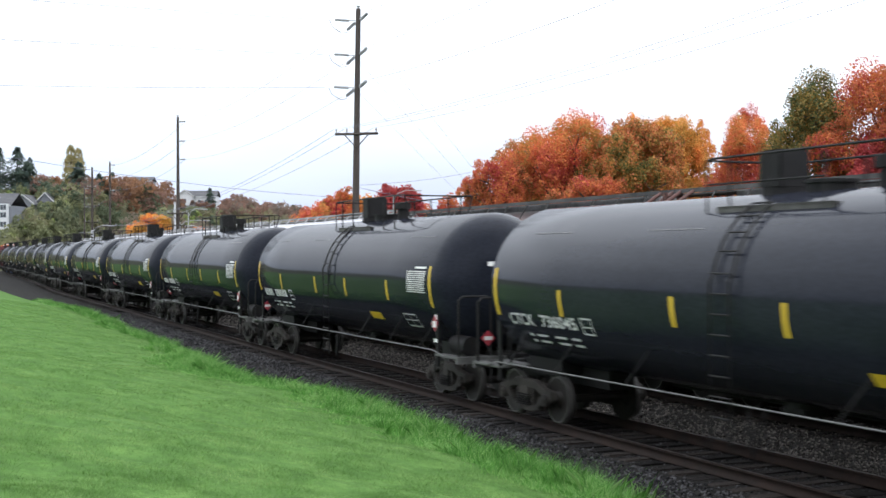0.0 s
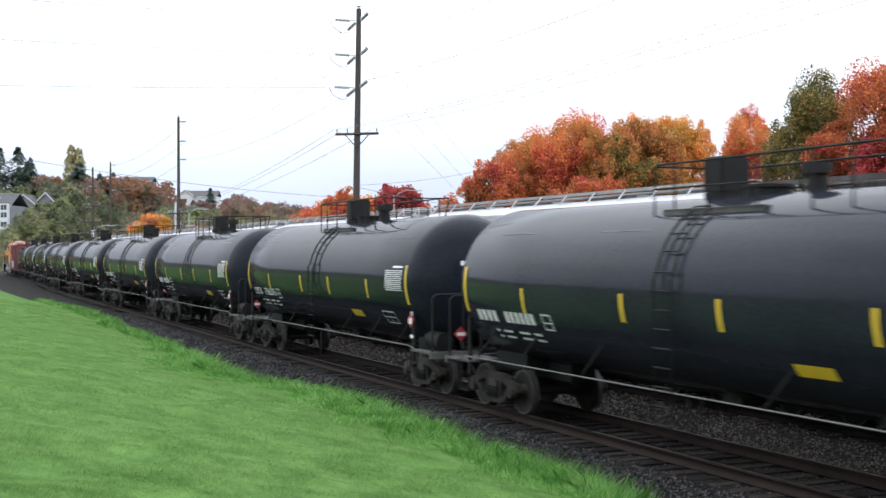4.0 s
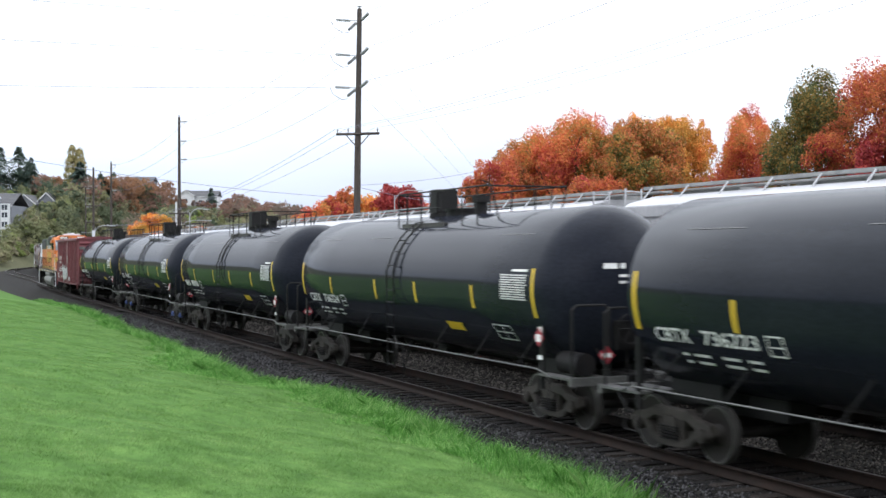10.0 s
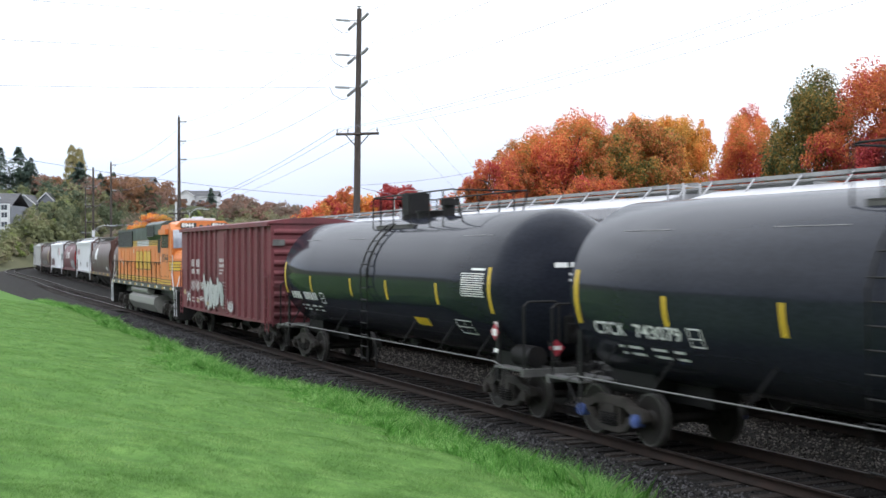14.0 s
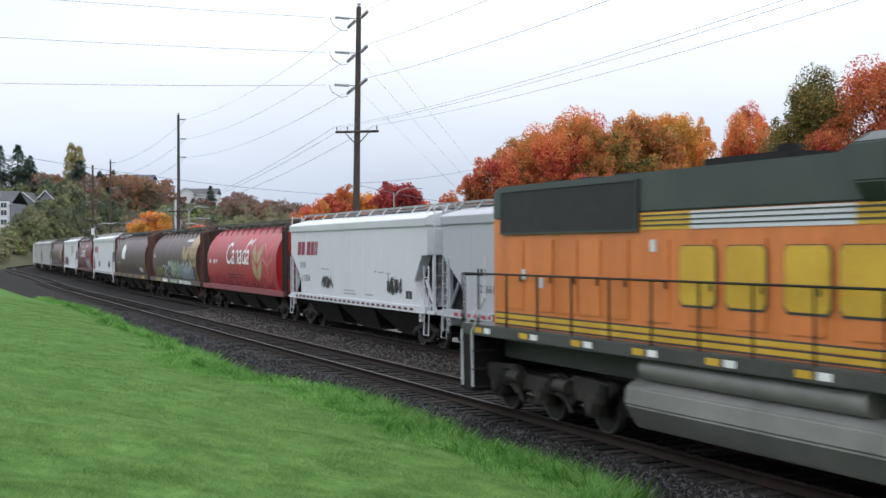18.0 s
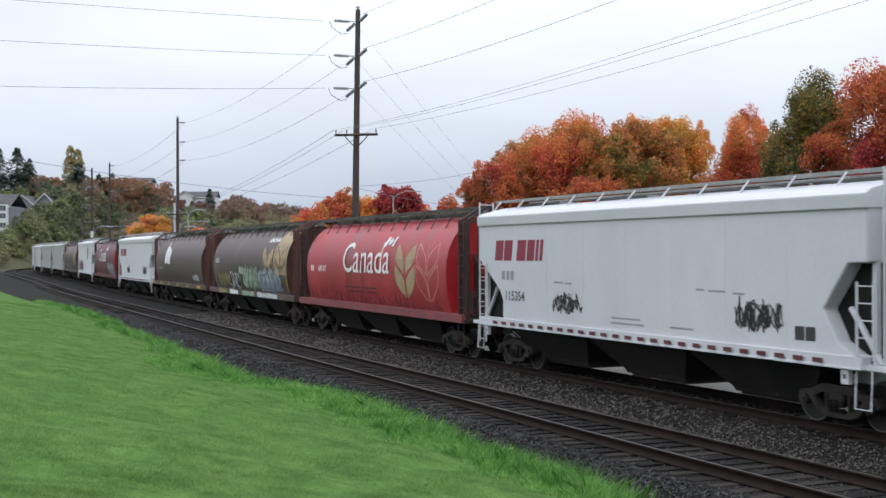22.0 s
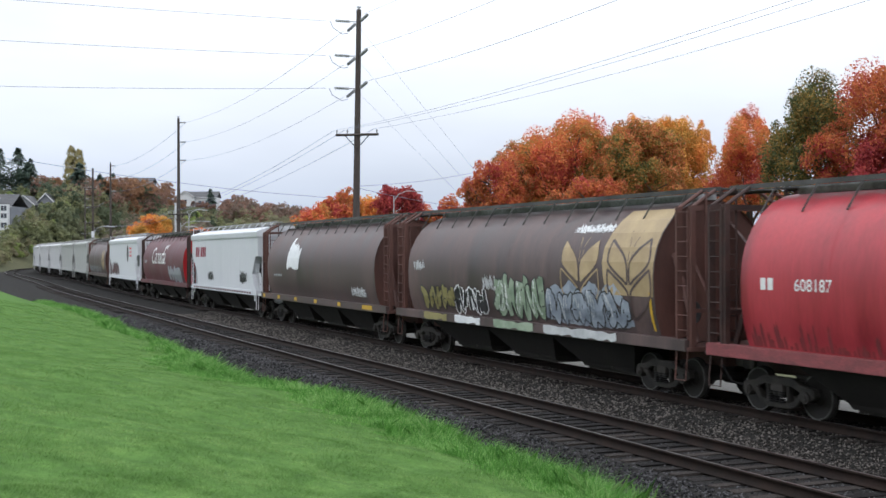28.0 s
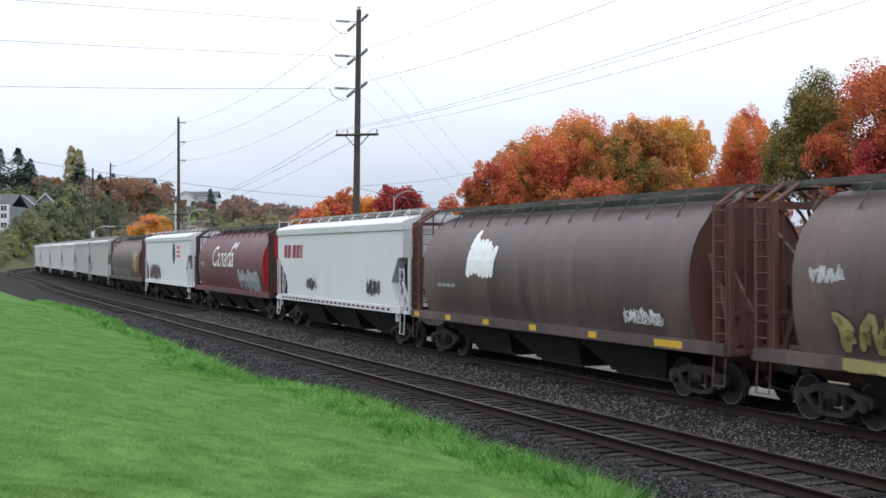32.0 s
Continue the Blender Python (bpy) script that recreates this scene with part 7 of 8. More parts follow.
# ---- houses on the hill ----
def window(parent, x, z, w, h, y):
    g = Geo()
    g.box(x - w / 2, x + w / 2, y - 0.05, y + 0.02, z, z + h)
    win = part("window", g, "pane", parent)
    g = Geo()
    for a, b, c, d in ((x - w / 2 - 0.12, x + w / 2 + 0.12, z - 0.12, z), (x - w / 2 - 0.12, x + w / 2 + 0.12, z + h, z + h + 0.12), (x - w / 2 - 0.12, x - w / 2, z, z + h), (x + w / 2, x + w / 2 + 0.12, z, z + h), (x - 0.04, x + 0.04, z, z + h)):
        g.box(a, b, y - 0.1, y + 0.02, c, d)
    part("window_frame", g, "trim", win)


def house(x, y, z0, w, d, h, roof, wall, label, gables, rows, front_gable=False, turn_deg=0):
    b = thing("house", label, "house", "houses on the hill")
    b.matrix_basis = pose(x, y, z0, 0, 0, turn_deg)
    g = Geo()
    g.box(-w / 2, w / 2, 0, d, -4, h)
    part("wall", g, wall, b)
    g = Geo()
    if front_gable:
        g.slab([(-w / 2 - 0.5, h - 0.2), (0, h + roof), (w / 2 + 0.5, h - 0.2), (w / 2 + 0.5, h), (0, h + roof + 0.25), (-w / 2 - 0.5, h)], -0.6, d + 0.5)
        part("roof", g, "shingle", b)
        g = Geo()
        g.slab([(-w / 2, h), (0, h + roof), (w / 2, h)], -0.02, 0.1)
        part("gable", g, wall, b)
        g = Geo()
        for o in (-1, 1):
            g.loft([[(o * (w / 2 + 0.5), yy, h - 0.35), (0, yy, h + roof - 0.1), (0, yy, h + roof + 0.25), (o * (w / 2 + 0.5), yy, h)] for yy in (-0.66, -0.6)])
        part("bargeboard", g, "trim", b)
    else:
        g.loft([[(xx, -0.6, h - 0.1), (xx, d / 2, h + roof), (xx, d + 0.6, h - 0.1), (xx, d / 2, h + roof - 0.3)] for xx in (-w / 2 - 0.5, w / 2 + 0.5)])
        part("roof", g, "shingle", b)
        g = Geo()
        g.box(-w / 2 - 0.5, w / 2 + 0.5, -0.7, -0.6, h - 0.3, h - 0.05)
        part("fascia", g, "trim", b)
    for gx, gz, ww, hh in rows:
        window(b, gx, gz, ww, hh, 0)
    return b


hb = house(-120.3, 320, 9.0, 15, 12, 6.6, 3.4, "siding", "grey-sided hillside house with white window trim", 0,
           [(-3.0, 1.2, 1.2, 1.3), (0.5, 1.2, 1.2, 1.3), (3.5, 1.4, 0.8, 1.6), (-3.0, 4.0, 1.2, 1.3), (0.5, 4.0, 1.2, 1.3)])
g = Geo()
g.box(2.0, 4.6, -1.6, 0, -3, 8.4)
bay = part("stair_tower", g, "siding", hb, "grey stair tower")
g = Geo()
g.box(5.0, 7.3, -1.0, 0.0, -4, 7.0)
part("bay", g, "trim", hb, "white window bay")
for z in (-1.5, 1.0, 3.4, 5.4):
    window(hb, 6.15, z, 1.5, 1.3, -1.0)
g = Geo()
g.box(1.8, 4.8, -1.8, 0.2, 8.4, 8.7)
part("tower_cap", g, "trim", hb)
house(-121.3, 355, 14.1, 6.0, 9, 3.2, 2.6, "siding", "small gabled house with white bargeboards", 0, [(0, 1.0, 1.4, 1.2)], True)
house(-116.5, 360, 14.9, 5.0, 9, 3.0, 2.8, "siding", "narrow gabled house with white bargeboards", 0, [(0, 0.8, 1.2, 1.2)], True)
house(-102, 520, 22.2, 12, 9, 4.6, 2.6, "trim", "white house among dark trees on the ridge", 0, [(-4, 1.5, 1.4, 1.5), (-1, 1.5, 1.4, 1.5), (2, 1.5, 1.4, 1.5), (4.5, 1.5, 1.0, 1.5)])
house(-108.5, 516, 22.2, 7, 8, 4.6, 2.4, "trim", "white gabled house on the ridge", 0, [(0, 2.0, 1.4, 1.4)], True)
house(-130, 522, 29.5, 12, 9, 4.0, 2.0, "siding", "large grey house high on the ridge", 0, [(-3, 1.5, 1.2, 1.4), (2, 1.5, 1.2, 1.4)])


# ---- trees ----
def leaves(rng, lobes, n, size, clumps=90, spread=0.17, flat=0.4):
    """Small leaf faces gathered in clumps on the outside of several lobes."""
    lobes = np.array(lobes, dtype=float)
    weight = lobes[:, 3] * lobes[:, 5]
    which = rng.choice(len(lobes), n, p=weight / weight.sum())
    dirs = rng.normal(size=(len(lobes), clumps, 3))
    dirs /= np.linalg.norm(dirs, axis=2, keepdims=True)
    dirs[:, :, 2] = np.where(dirs[:, :, 2] < -0.55, -dirs[:, :, 2], dirs[:, :, 2])
    reach = rng.uniform(0.5, 1.0, size=(len(lobes), clumps, 1)) ** 0.6
    pick = rng.integers(0, clumps, n)
    ball = rng.normal(size=(n, 3))
    ball /= np.linalg.norm(ball, axis=1, keepdims=True)
    p = (dirs * reach)[which, pick] + ball * spread * rng.random((n, 1)) ** 0.45
    c = lobes[which, :3] + p * lobes[which, 3:6]
    nrm = p / (np.linalg.norm(p, axis=1, keepdims=True) + 1e-6) + rng.normal(size=(n, 3)) * flat
    nrm /= np.linalg.norm(nrm, axis=1, keepdims=True)
    a = np.cross(nrm, rng.normal(size=(n, 3)))
    a /= np.linalg.norm(a, axis=1, keepdims=True)
    b = np.cross(nrm, a)
    s = size * rng.uniform(0.6, 1.3, size=(n, 1))
    tip = c + a * s * 0.62 - nrm * s * 0.12
    tail = c - a * s * 0.5 - nrm * s * 0.08
    v = np.stack([tail, c + b * s * 0.42, tip, c - b * s * 0.42], 1).reshape(-1, 3)
    return v


def quads(v):
    return np.arange(len(v)).reshape(-1, 4)


def limbs(g, top, lobes, r, rng):
    g.loft([[(rr * math.cos(math.tau * k / 10) + dx, rr * math.sin(math.tau * k / 10), z) for k in range(10)] for z, rr, dx in ((-1.0, r * 1.5, 0), (0.3, r * 1.15, 0), (top * 0.5, r, 0.1), (top, r * 0.5, 0.15))])
    for cx, cy, cz, rx, ry, rz in lobes:
        z0 = top * rng.uniform(0.45, 0.9)
        mid = (cx * 0.5 + rng.uniform(-0.3, 0.3), cy * 0.5, (z0 + cz) / 2 + 0.3)
        g.tube([(0.1, 0, z0), mid, (cx, cy, cz)], r * 0.32, 6)
        for _ in range(4):
            e = rng.normal(size=3)
            e /= np.linalg.norm(e)
            g.tube([(cx, cy, cz), (cx + e[0] * rx * 0.8, cy + e[1] * ry * 0.8, cz + abs(e[2]) * rz * 0.8)], r * 0.12, 5)


def clumped(rng, lobes, n, size, clumps=16):
    """Leaves on the outside of rounded clumps, which sit on the outside of the lobes: scalloped, with dark gaps."""
    lobes = np.array(lobes, dtype=float)
    weight = lobes[:, 3] * lobes[:, 5]
    which = rng.choice(len(lobes), n, p=weight / weight.sum())
    dirs = rng.normal(size=(len(lobes), clumps, 3))
    dirs /= np.linalg.norm(dirs, axis=2, keepdims=True)
    dirs[:, :, 2] = np.where(dirs[:, :, 2] < -0.35, -dirs[:, :, 2], dirs[:, :, 2])
    reach = rng.uniform(0.62, 0.95, size=(len(lobes), clumps, 1))
    round_r = rng.uniform(0.24, 0.46, size=(len(lobes), clumps, 1))
    pick = rng.integers(0, clumps, n)
    out = dirs[which, pick]
    ball = rng.normal(size=(n, 3)) + out * 0.5 + np.array([0, 0, 0.25])
    ball /= np.linalg.norm(ball, axis=1, keepdims=True)
    p = (dirs * reach)[which, pick] + ball * round_r[which, pick] * (0.35 + 0.75 * rng.random((n, 1)) ** 0.7)
    c = lobes[which, :3] + p * lobes[which, 3:6]
    nrm = ball * 0.7 + np.array([0, 0, 0.2]) + rng.normal(size=(n, 3)) * 0.62
    nrm /= np.linalg.norm(nrm, axis=1, keepdims=True)
    a = np.cross(nrm, rng.normal(size=(n, 3)))
    a /= np.linalg.norm(a, axis=1, keepdims=True)
    b = np.cross(nrm, a)
    q = size * rng.uniform(0.6, 1.3, size=(n, 1))
    return np.stack([c - a * q * 0.5 - nrm * q * 0.08, c + b * q * 0.42, c + a * q * 0.62 - nrm * q * 0.12, c - b * q * 0.42], 1).reshape(-1, 3)


def maple(x, y, height, width, material, label, seed, n=9000, size=0.13, base=None, low=0.2):
    n = int(n * 4.8)
    rng = np.random.default_rng(seed)
    t = thing("maple_tree", label, "tree", "maples along the road")
    z0 = floor_z(x, y) if base is None else base
    t.location = (x, y, z0)
    w = width / 2
    lobes = [(0, 0, height * 0.6, w * 0.8, w * 0.8, height * 0.33)]
    for k in range(9):
        a = math.tau * k / 9 + rng.uniform(-0.3, 0.3)
        r = rng.uniform(0.42, 0.66) * w
        lobes.append((r * math.cos(a), r * math.sin(a), height * rng.uniform(low + 0.24, 0.84), w * rng.uniform(0.36, 0.52), w * rng.uniform(0.36, 0.52), height * rng.uniform(0.12, 0.17)))
    g = Geo()
    limbs(g, height * 0.55, lobes, 0.022 * height, rng)
    part("trunk", g, "bark", t, "grey-brown trunk with limbs", smooth=True)
    v = clumped(rng, lobes, n, size)
    # the crown fills its stated height and width
    v[:, 2] *= height / np.quantile(v[:, 2], 0.99995)
    v[:, :2] *= w / np.quantile(np.abs(v[:, :2]), 0.996)
    crown = new("crown", big_mesh("crown", v, quads(v), material))
    crown.parent = t
    return t


maple(3.9, 86, 11.5, 5.4, "leaf_red", "smaller maple in red, orange and olive leaf", 2, 8000)
maple(6.5, 90, 12.5, 6.0, "leaf_mixed", "maple turning from olive to yellow-orange", 10, 8000)
maple(8.8, 88, 14.6, 8.8, "leaf_orange", "round maple in orange and red autumn leaf", 1, 15000)
maple(13.4, 85, 13.6, 7.6, "leaf_mixed", "maple half green and half orange", 3, 14000)
maple(15.0, 90, 14.6, 6.0, "leaf_gold", "maple in yellow-orange autumn leaf behind others", 11, 8000)
maple(17.6, 91, 14.4, 5.8, "leaf_gold", "narrow maple in yellow-orange autumn leaf", 4, 9000)
maple(9.6, 82, 9.3, 6.0, "leaf_red", "low maple in red leaf before the taller ones", 12, 8000)
maple(23.6, 95, 16.0, 6.0, "leaf_orange", "narrow maple in orange autumn leaf", 5, 9000)
maple(24.9, 82, 16.6, 7.4, "leaf_green", "tall maple still mostly dark green", 6, 13000)
maple(27.9, 76, 16.1, 9.8, "leaf_red", "tall maple in red and orange autumn leaf", 7, 15000)
maple(26.0, 73, 11.0, 4.6, "leaf_crimson", "lower maple in deep crimson leaf", 13, 9000)
maple(36.5, 84, 16.5, 10.0, "leaf_mixed", "broad maple turning orange", 8, 8000)
maple(21.0, 99, 10.4, 6.0, "leaf_orange", "low maple in orange leaf in the gap", 9, 6000)
for k, (x, y, h, w, m) in enumerate(((-17.0, 160, 11.0, 6.4, "leaf_orange"), (-14.0, 166, 13.2, 6.0, "leaf_red"), (-10.2, 166, 12.2, 6.0, "leaf_gold"), (-5.4, 160, 13.2, 6.6, "leaf_crimson"),
                                     (-7.6, 168, 11.4, 4.6, "leaf_mixed"), (-1.6, 164, 10.8, 5.4, "leaf_orange"), (1.0, 160, 11.9, 5.6, "leaf_red"), (4.6, 162, 11.2, 5.5, "leaf_orange"), (-20.4, 170, 8.6, 4.4, "leaf_gold"))):
    maple(x, y, h, w, m, {"leaf_orange": "small street maple in orange leaf", "leaf_red": "small street maple in red leaf", "leaf_gold": "small street maple in yellow leaf", "leaf_crimson": "small street maple in dark red leaf", "leaf_mixed": "small street maple in olive and orange leaf"}[m], 20 + k, 3000, 0.26)
maple(-59.4, 250, 11.0, 9.6, "leaf_gold", "low golden-orange tree below the hill", 31, 4000, 0.3, 0.2)
maple(-52.5, 262, 8.6, 6.5, "leaf_orange", "low orange tree below the hill", 32, 2000, 0.3, 0.2)


def conifer(x, y, height, width, seed, label="dark pointed conifer on the hill", n=9000, bottom=None):
    rng = np.random.default_rng(seed)
    t = thing("conifer_tree", label, "tree", "conifers on the hill")
    z0 = floor_z(x, y) if bottom is None else bottom
    t.location = (x, y, z0)
    g = Geo()
    g.cyl((0, 0, -1), (0, 0, height * 0.97), 0.02 * height, 8, 0.03)
    part("trunk", g, "bark", t)
    # drooping boughs of uneven length, each with its sprays
    boughs = 90
    bz = height * (0.05 + 0.93 * np.sort(rng.random(boughs)) ** 1.1)
    ba = rng.uniform(0, math.tau, boughs)
    bl = width * 0.62 * (1 - bz / height) ** 0.8 * rng.uniform(0.55, 1.15, boughs) + 0.35
    pick = rng.integers(0, boughs, n)
    u = rng.random(n) ** 0.7
    r, a = bl[pick] * u, ba[pick] + rng.normal(size=n) * 0.16
    c = np.stack([r * np.cos(a), r * np.sin(a), bz[pick] - 0.32 * r * u + rng.normal(size=n) * 0.22], 1)
    out = np.stack([np.cos(a), np.sin(a), np.full(n, -0.3)], 1)
    side = np.stack([-np.sin(a), np.cos(a), rng.normal(size=n) * 0.3], 1)
    s = 0.55 * rng.uniform(0.5, 1.3, (n, 1))
    v = np.stack([c - out * s * 0.6, c + side * s * 0.3, c + out * s * 0.7, c - side * s * 0.3], 1).reshape(-1, 3)
    crown = new("crown", big_mesh("crown", v, quads(v), "leaf_conifer"))
    crown.parent = t


for k, (x, y, h, w) in enumerate(((-137.5, 380, 15.8, 18), (-133.0, 384, 15.8, 14), (-142, 378, 15.0, 17), (-128.0, 380, 12.8, 11.5), (-115.6, 390, 12.4, 11.0), (-117.5, 420, 9.0, 5.5), (-113.8, 424, 9.6, 5.2),
                                 (-110.5, 400, 7.5, 5.0), (-126, 515, 8.0, 4.0), (-119, 500, 7.0, 4.0), (-56, 505, 11, 7), (-51, 500, 9.5, 6), (-62, 510, 10, 7), (-97, 512, 9.5, 5.5), (-85, 430, 9.0, 4.0))):
    conifer(x, y, h, w, 50 + k)
rng = np.random.default_rng(77)
for x, h, w in ((-121.4, 17.2, 5.4), (-118.9, 16.4, 5.2)):
    t = thing("poplar_tree", "tall yellow-green poplar on the hill", "tree")
    t.location = (x, 401, floor_z(x, 401))
    lobes = [(0, 0, h * f, w * 0.5 * q, w * 0.5 * q, h * 0.2) for f, q in ((0.22, 0.8), (0.42, 1.0), (0.62, 0.9), (0.82, 0.6))]
    g = Geo()
    limbs(g, h * 0.85, lobes, 0.2, rng)
    part("trunk", g, "bark", t)
    v = leaves(rng, lobes, 16000, 0.24, 200)
    c = new("crown", big_mesh("crown", v, quads(v), "leaf_poplar"))
    c.parent = t


def woods(name, label, material, seed, count, xr, yr, hr, n, size, gap=11):
    """A stand of trees or shrubs as one mass of leaves."""
    rng = np.random.default_rng(seed)
    parts = []
    for _ in range(count * 6):
        if len(parts) == count:
            break
        y = rng.uniform(*yr)
        x = rng.uniform(*xr) * y
        if from_track(np.array([x]), np.array([y]))[0] < gap:
            continue
        h = rng.uniform(*hr)
        if x / y < -0.318 and y < 322:
            h = min(h, 2.4 + 1.6 * ((x / y) < -0.352))
        if -0.224 < x / y < -0.176 and y > 330:
            h = min(h, 2.2)
        if -0.345 < x / y < -0.314 and 335 <= y < 362:
            h = min(h, 1.8)
        z = floor_z(x, y)
        w = h * rng.uniform(0.4, 0.55)
        lobes = [(x + rng.normal() * w * 0.35, y + rng.normal() * w * 0.35, z + h * f, w * q, w * q, h * 0.3) for f, q in ((0.3, 0.95), (0.5, 0.85), (0.72, 0.6))]
        parts.append(leaves(rng, lobes, n, size, 22, 0.2))
    v = np.concatenate(parts)
    tagged(new(name, big_mesh(name, v, quads(v), material)), label, "woods", kind="stuff")


woods("autumn_woods", "russet and brown autumn woods on the hill", "leaf_russet", 5, 250, (-0.34, -0.07), (375, 540), (5.0, 8.6), 1100, 0.42)
woods("hill_shrubs", "olive green shrubs on the lower hill", "leaf_olive", 6, 420, (-0.40, -0.12), (262, 395), (3.0, 6.0), 850, 0.34)
woods("pale_shrubs", "yellow-green shrubs among the houses", "leaf_lime", 10, 70, (-0.36, -0.20), (262, 380), (2.6, 4.6), 850, 0.34)
woods("orange_brown_trees", "orange-brown autumn trees behind the houses", "leaf_brown", 11, 46, (-0.34, -0.2), (392, 440), (6.0, 9.0), 1500, 0.38)
woods("dark_green_trees", "dark green trees on the slope", "leaf_dark", 12, 70, (-0.33, -0.18), (335, 420), (4.0, 7.0), 1100, 0.36)
woods("bare_thicket", "grey-brown leafless thicket below the hill", "leaf_twig", 7, 100, (-0.315, -0.19), (250, 330), (4.0, 7.5), 1100, 0.3)
woods("trackside_brush", "brown and green brush beside the bend", "leaf_olive", 8, 80, (-0.46, -0.345), (215, 300), (3.0, 6.0), 900, 0.32)
woods("bank_brush", "low olive brush on the bank at the bend", "leaf_olive", 21, 70, (-0.40, -0.347), (165, 262), (1.4, 3.0), 700, 0.26, 6)
woods("far_woods", "brown woods along the valley", "leaf_russet", 9, 110, (-0.2, 0.3), (400, 560), (6, 9), 500, 0.7)
woods("park_trees", "dark green trees along the park edge", "leaf_dark", 13, 90, (-2.4, 2.4), (-52, -36), (10.0, 15.0), 420, 1.5)
woods("slope_shrubs", "olive and yellow-green shrubs covering the slope", "leaf_olive", 14, 300, (-0.352, -0.225), (262, 338), (2.2, 4.4), 620, 0.36)
woods("slope_bushes", "round yellow-green bushes below the houses", "leaf_lime", 15, 50, (-0.352, -0.29), (258, 312), (2.4, 4.0), 800, 0.32)
woods("slope_thicket", "grey-brown bare brush on the slope", "leaf_twig", 16, 130, (-0.315, -0.2), (262, 330), (3.0, 5.5), 800, 0.3)
woods("upper_shrubs", "olive shrubs on the steep part of the slope", "leaf_olive", 18, 300, (-0.328, -0.23), (298, 375), (2.2, 4.2), 600, 0.36)
woods("upper_bushes", "dark green bushes on the slope", "leaf_dark", 19, 90, (-0.328, -0.23), (298, 375), (2.4, 4.4), 700, 0.34)


# ---- grass and stones ----
rng = np.random.default_rng(12)


def blades(n, s, q, z, height, width, lean, name, material, label, bent=False):
    """One narrow bent blade for each place."""
    x, y = spot(s, q)
    a = rng.uniform(0, math.tau, n)
    h = height * rng.uniform(0.5, 1.25, n)
    w = width * rng.uniform(0.7, 1.3, n)
    dx, dy = np.cos(a) * w, np.sin(a) * w
    tilt = rng.normal(size=(2, n)) * lean * h
    base = np.stack([x, y, z - 0.01], 1)
    side = np.stack([dx, dy, np.zeros(n)], 1)
    mid = base + np.stack([tilt[0] * 0.4, tilt[1] * 0.4, h * 0.6], 1)
    tip = base + np.stack([tilt[0], tilt[1], h], 1)
    v = np.stack([base - side, base + side, mid + side * 0.6, tip, mid - side * 0.6], 1) if bent else np.stack([base - side, base + side, tip], 1)
    f = np.arange(v.shape[0] * v.shape[1]).reshape(-1, v.shape[1])
    v = v.reshape(-1, 3)
    tagged(new(name, big_mesh(name, v, f, material)), label, "grass", kind="stuff")


def along(x, y):
    """The place in the track's own measure (s, q) of a plan point near the lawn."""
    s = np.full_like(x, 20.0)
    for _ in range(4):
        h = np.interp(s, WAY, turn)
        px, py = spot(s, 0.0)
        s = s + (x - px) * np.cos(h) + (y - py) * np.sin(h)
    h = np.interp(s, WAY, turn)
    px, py = spot(s, 0.0)
    return s, (x - px) * np.sin(h) - (y - py) * np.cos(h)


n = 620000
gy = 8.3 + 62 * rng.random(n) ** 1.9
gx = gy * rng.uniform(-0.40, 0.2, n)
gs, gq = along(gx, gy)
keep = gq < lawn_edge(gs) - 0.05
gs, gq, gy = gs[keep], gq[keep], gy[keep]
far = 0.6 + gy / 28
# the mower left the sward uneven: thick and thin places
thick = 0.62 + 0.55 * rise(0.5 + 0.5 * np.sin(2.1 * gs + 1.4 * np.sin(1.3 * gq)) * np.sin(2.7 * gq + 1.1 * np.sin(0.9 * gs + 2)))
blades(len(gs), gs, gq, lawn_height(gs, gq), 0.040 * far**0.5 * thick, 0.0034 * far, 0.9, "lawn_grass", "blade", "short mown grass blades of the lawn")
n = 230000
TUFTS = 1300
tuft = rng.integers(0, TUFTS, n)
tuft_s = np.concatenate([1 + 24 * rng.random(900), 20 + 55 * rng.random(TUFTS - 900) ** 1.3])
gs = tuft_s[tuft] + rng.normal(size=n) * 0.13
go = (np.abs(rng.normal(size=TUFTS)) ** 1.2 * 0.42)[tuft] * np.interp(gs, [0, 8, 14, 21, 26, 60], [0.8, 1.7, 2.1, 1.9, 0.9, 0.8]) + rng.normal(size=n) * 0.11
gq = lawn_edge(gs) + 0.02 - np.maximum(go, -0.10)
blades(n, gs, gq, lawn_height(gs, np.minimum(gq, lawn_edge(gs) - 0.03)), (0.17 + 0.36 * rng.random(TUFTS) ** 1.8)[tuft] * np.exp(-np.maximum(go, 0) * 0.75), 0.0026 * (1 + gs / 25), 0.5, "long_grass", "tuft", "long unmown grass at the ballast's edge", True)
# one fallen leaf on the lawn
fallen = tagged(new("fallen_leaf"), "dry orange maple leaf lying on the lawn", "leaf")
leaf_s, leaf_q = along(np.array([-1.924]), np.array([10.11]))
fallen.matrix_basis = pose(-1.924, 10.11, float(lawn_height(leaf_s, leaf_q)[0]) + 0.045, 12, -8, 30)
g = Geo()
rim = [(0.075 * (1 if k % 2 == 0 else 0.5) * math.cos(math.tau * k / 14), 0.075 * (1 if k % 2 == 0 else 0.5) * math.sin(math.tau * k / 14)) for k in range(14)]
g.add([(x, y, 0.25 * abs(x)) for x, y in rim] + [(0, 0, 0.0)], [(k, (k + 1) % 14, 14) for k in range(14)])
part("leaf_blade", g, "dry_leaf", fallen)
g = Geo()
g.tube([(0, 0, 0.0), (-0.06, 0.01, 0.005), (-0.13, 0.0, 0.02)], 0.003, 5)
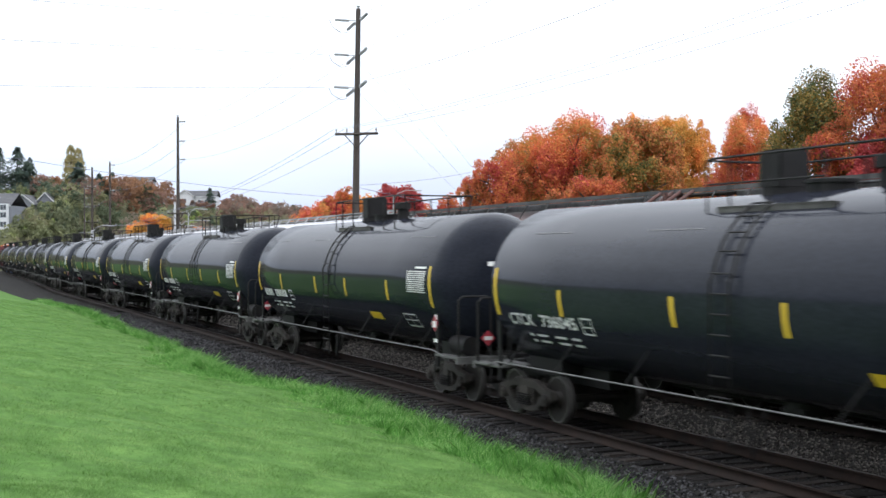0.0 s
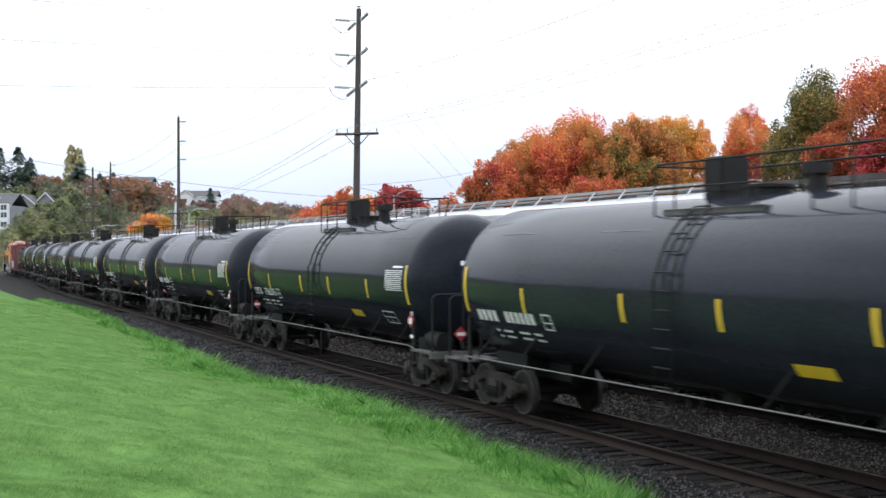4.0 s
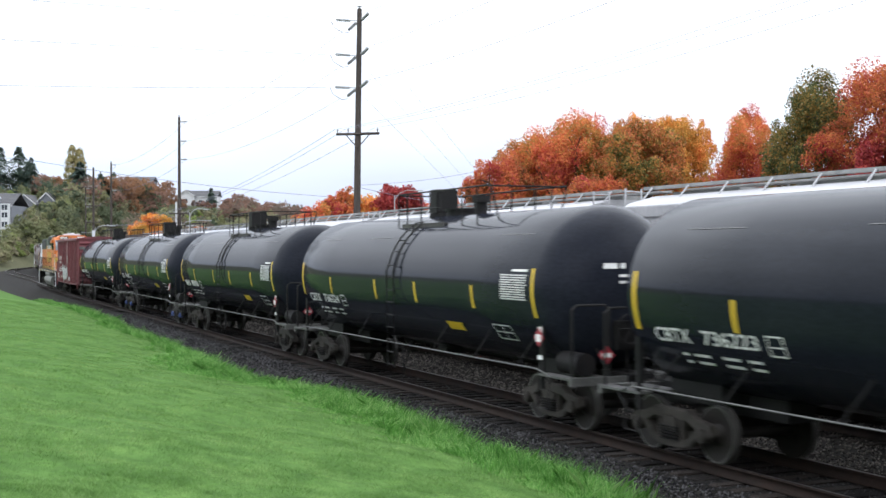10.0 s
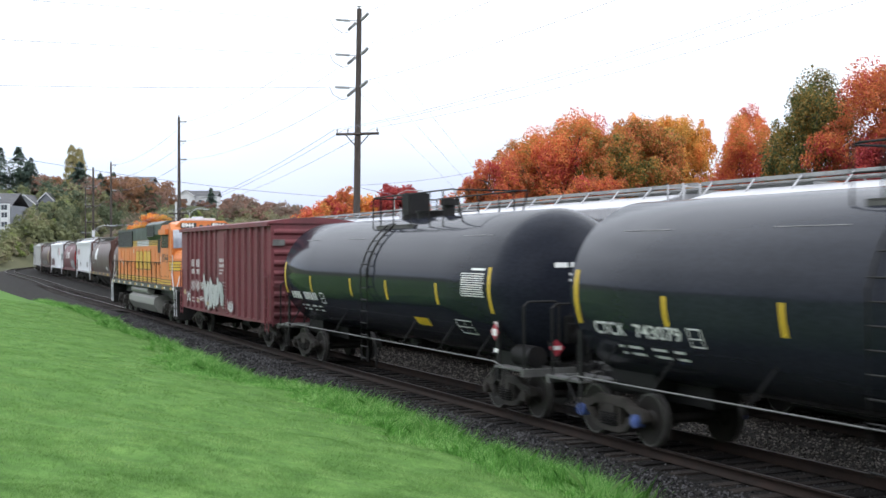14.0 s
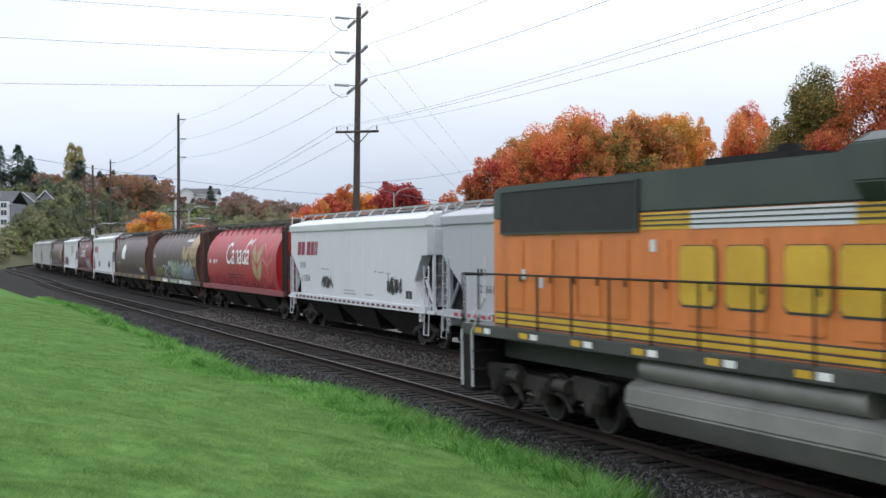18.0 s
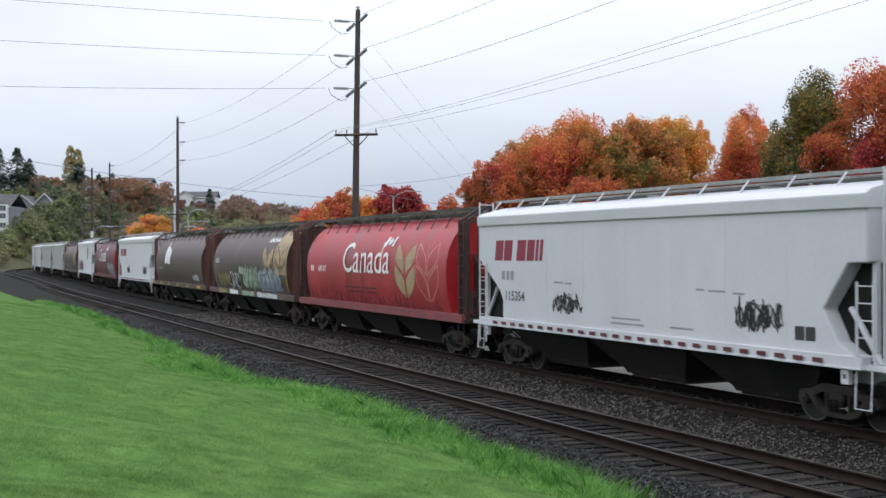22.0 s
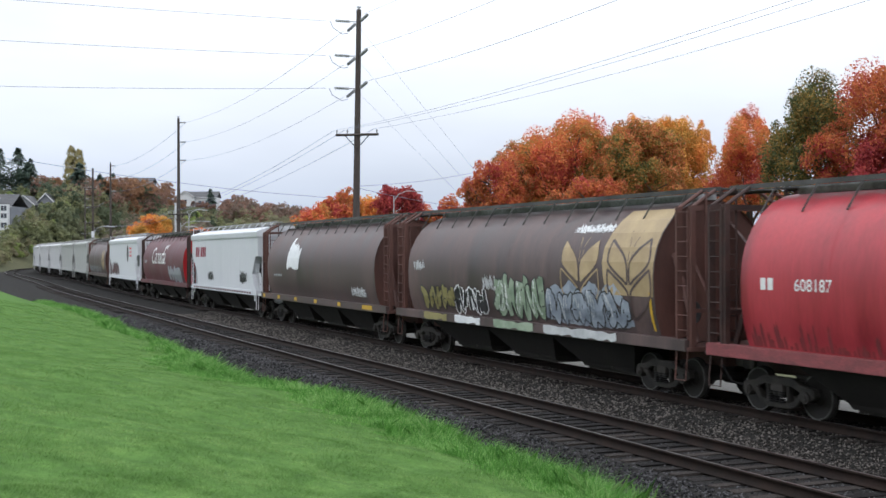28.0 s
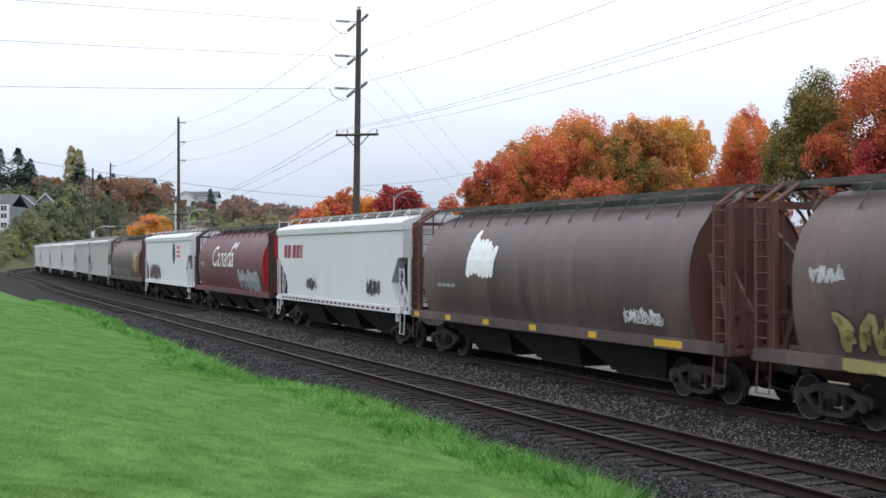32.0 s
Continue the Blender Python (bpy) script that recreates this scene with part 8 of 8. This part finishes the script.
part("leaf_stalk", g, "dry_leaf", fallen)


def stones(n, s, q, z, size, name, material, label):
    """Broken stones: six uneven corners each."""
    x, y = spot(s, q)
    c = np.stack([x, y, z], 1)
    axes = np.array([(1, 0, 0), (0, 1, 0), (-1, 0, 0), (0, -1, 0), (0, 0, 1), (0, 0, -1.0)])
    a = rng.uniform(0, math.tau, n)
    ca, sa = np.cos(a), np.sin(a)
    v = axes[None] * (size[:, None, :] * rng.uniform(0.6, 1.3, (n, 1, 1))) * rng.uniform(0.6, 1.25, (n, 6, 1)) * np.array([1, 0.85, 0.75]) + rng.normal(size=(n, 6, 3)) * size[:, None, :] * 0.16
    r = np.stack([v[..., 0] * ca[:, None] - v[..., 1] * sa[:, None], v[..., 0] * sa[:, None] + v[..., 1] * ca[:, None], v[..., 2]], 2)
    v = (r + c[:, None]).reshape(-1, 3)
    f = np.array([(0, 1, 4), (1, 2, 4), (2, 3, 4), (3, 0, 4), (1, 0, 5), (2, 1, 5), (3, 2, 5), (0, 3, 5)])
    f = (np.arange(n)[:, None, None] * 6 + f[None]).reshape(-1, 3)
    tagged(new(name, big_mesh(name, v, f, material)), label, "ballast", kind="stuff")


def bed_z(s, q):
    d = aside(s)
    return np.interp(np.where(q < 2.6, q, q - d), [-4.6, -3.0, -1.9, -1.3, 1.3, 1.9, 3.1, 4.2], [-0.98, -0.62, -0.27, -0.215, -0.215, -0.27, -0.62, -0.98]) * (q < 2.1) + np.where(q >= 2.1, np.interp(q - d, [-2.7, -2.0, -1.3, 1.3, 1.9, 3.1], [-0.36, -0.30, -0.215, -0.215, -0.27, -0.75]), 0)


n = 76000
ss = -2 + 62 * rng.random(n) ** 1.7
qq = np.where(rng.random(n) < 0.55, rng.uniform(-4.2, -1.25, n), rng.uniform(-1.3, 1.3, n))
stones(n, ss, qq, bed_z(ss, qq) + rng.uniform(-0.025, 0.024, n) - 0.022 * (np.abs(qq) < 1.4), np.full((n, 1), 0.029) * (1 + ss[:, None] / 60), "ballast_stones", "stone", "dark grey crushed ballast stones")
n = 66000
ss = -2 + 62 * rng.random(n) ** 1.7
qq = 1.1 + rng.random(n) * (aside(ss) + 0.7)
stones(n, ss, qq, bed_z(ss, qq) + rng.uniform(-0.025, 0.028, n), np.full((n, 1), 0.029) * (1 + ss[:, None] / 60), "pale_ballast_stones", "stone_warm", "paler brown-grey ballast between the tracks")


# ---- what moves ----
def share(ob, keyed):
    """A wheel that turns just as another one does takes over its keys."""
    ob.rotation_mode = "QUATERNION"
    data = ob.animation_data_create()
    data.action = keyed.animation_data.action
    data.action_slot = keyed.animation_data.action_slot


def motions():
    times = [k * 0.5 for k in range(65)]
    for far, cars, gone in ((False, near_train, gone_near), (True, far_train, gone_far)):
        wheels = {}
        for car, s0, half in cars:
            walk(car, [(t, car_pose(far, s0 - float(gone(t)), half)) for t in times])
            for o in car.children_recursive:
                if o.name.startswith("wheelset"):
                    x = round(o.matrix_basis.translation.x, 2)
                    if x in wheels:
                        share(o, wheels[x])
                    else:
                        step = 0.1 if far else 1 / 30
                        rows = [(k * step, pose(x, 0, 0.457, 0, math.degrees(float(gone(k * step) - gone(0.0)) / 0.457), 0)) for k in range(int(32 / step) + 1)]
                        walk(o, rows)
                        wheels[x] = o


motions()
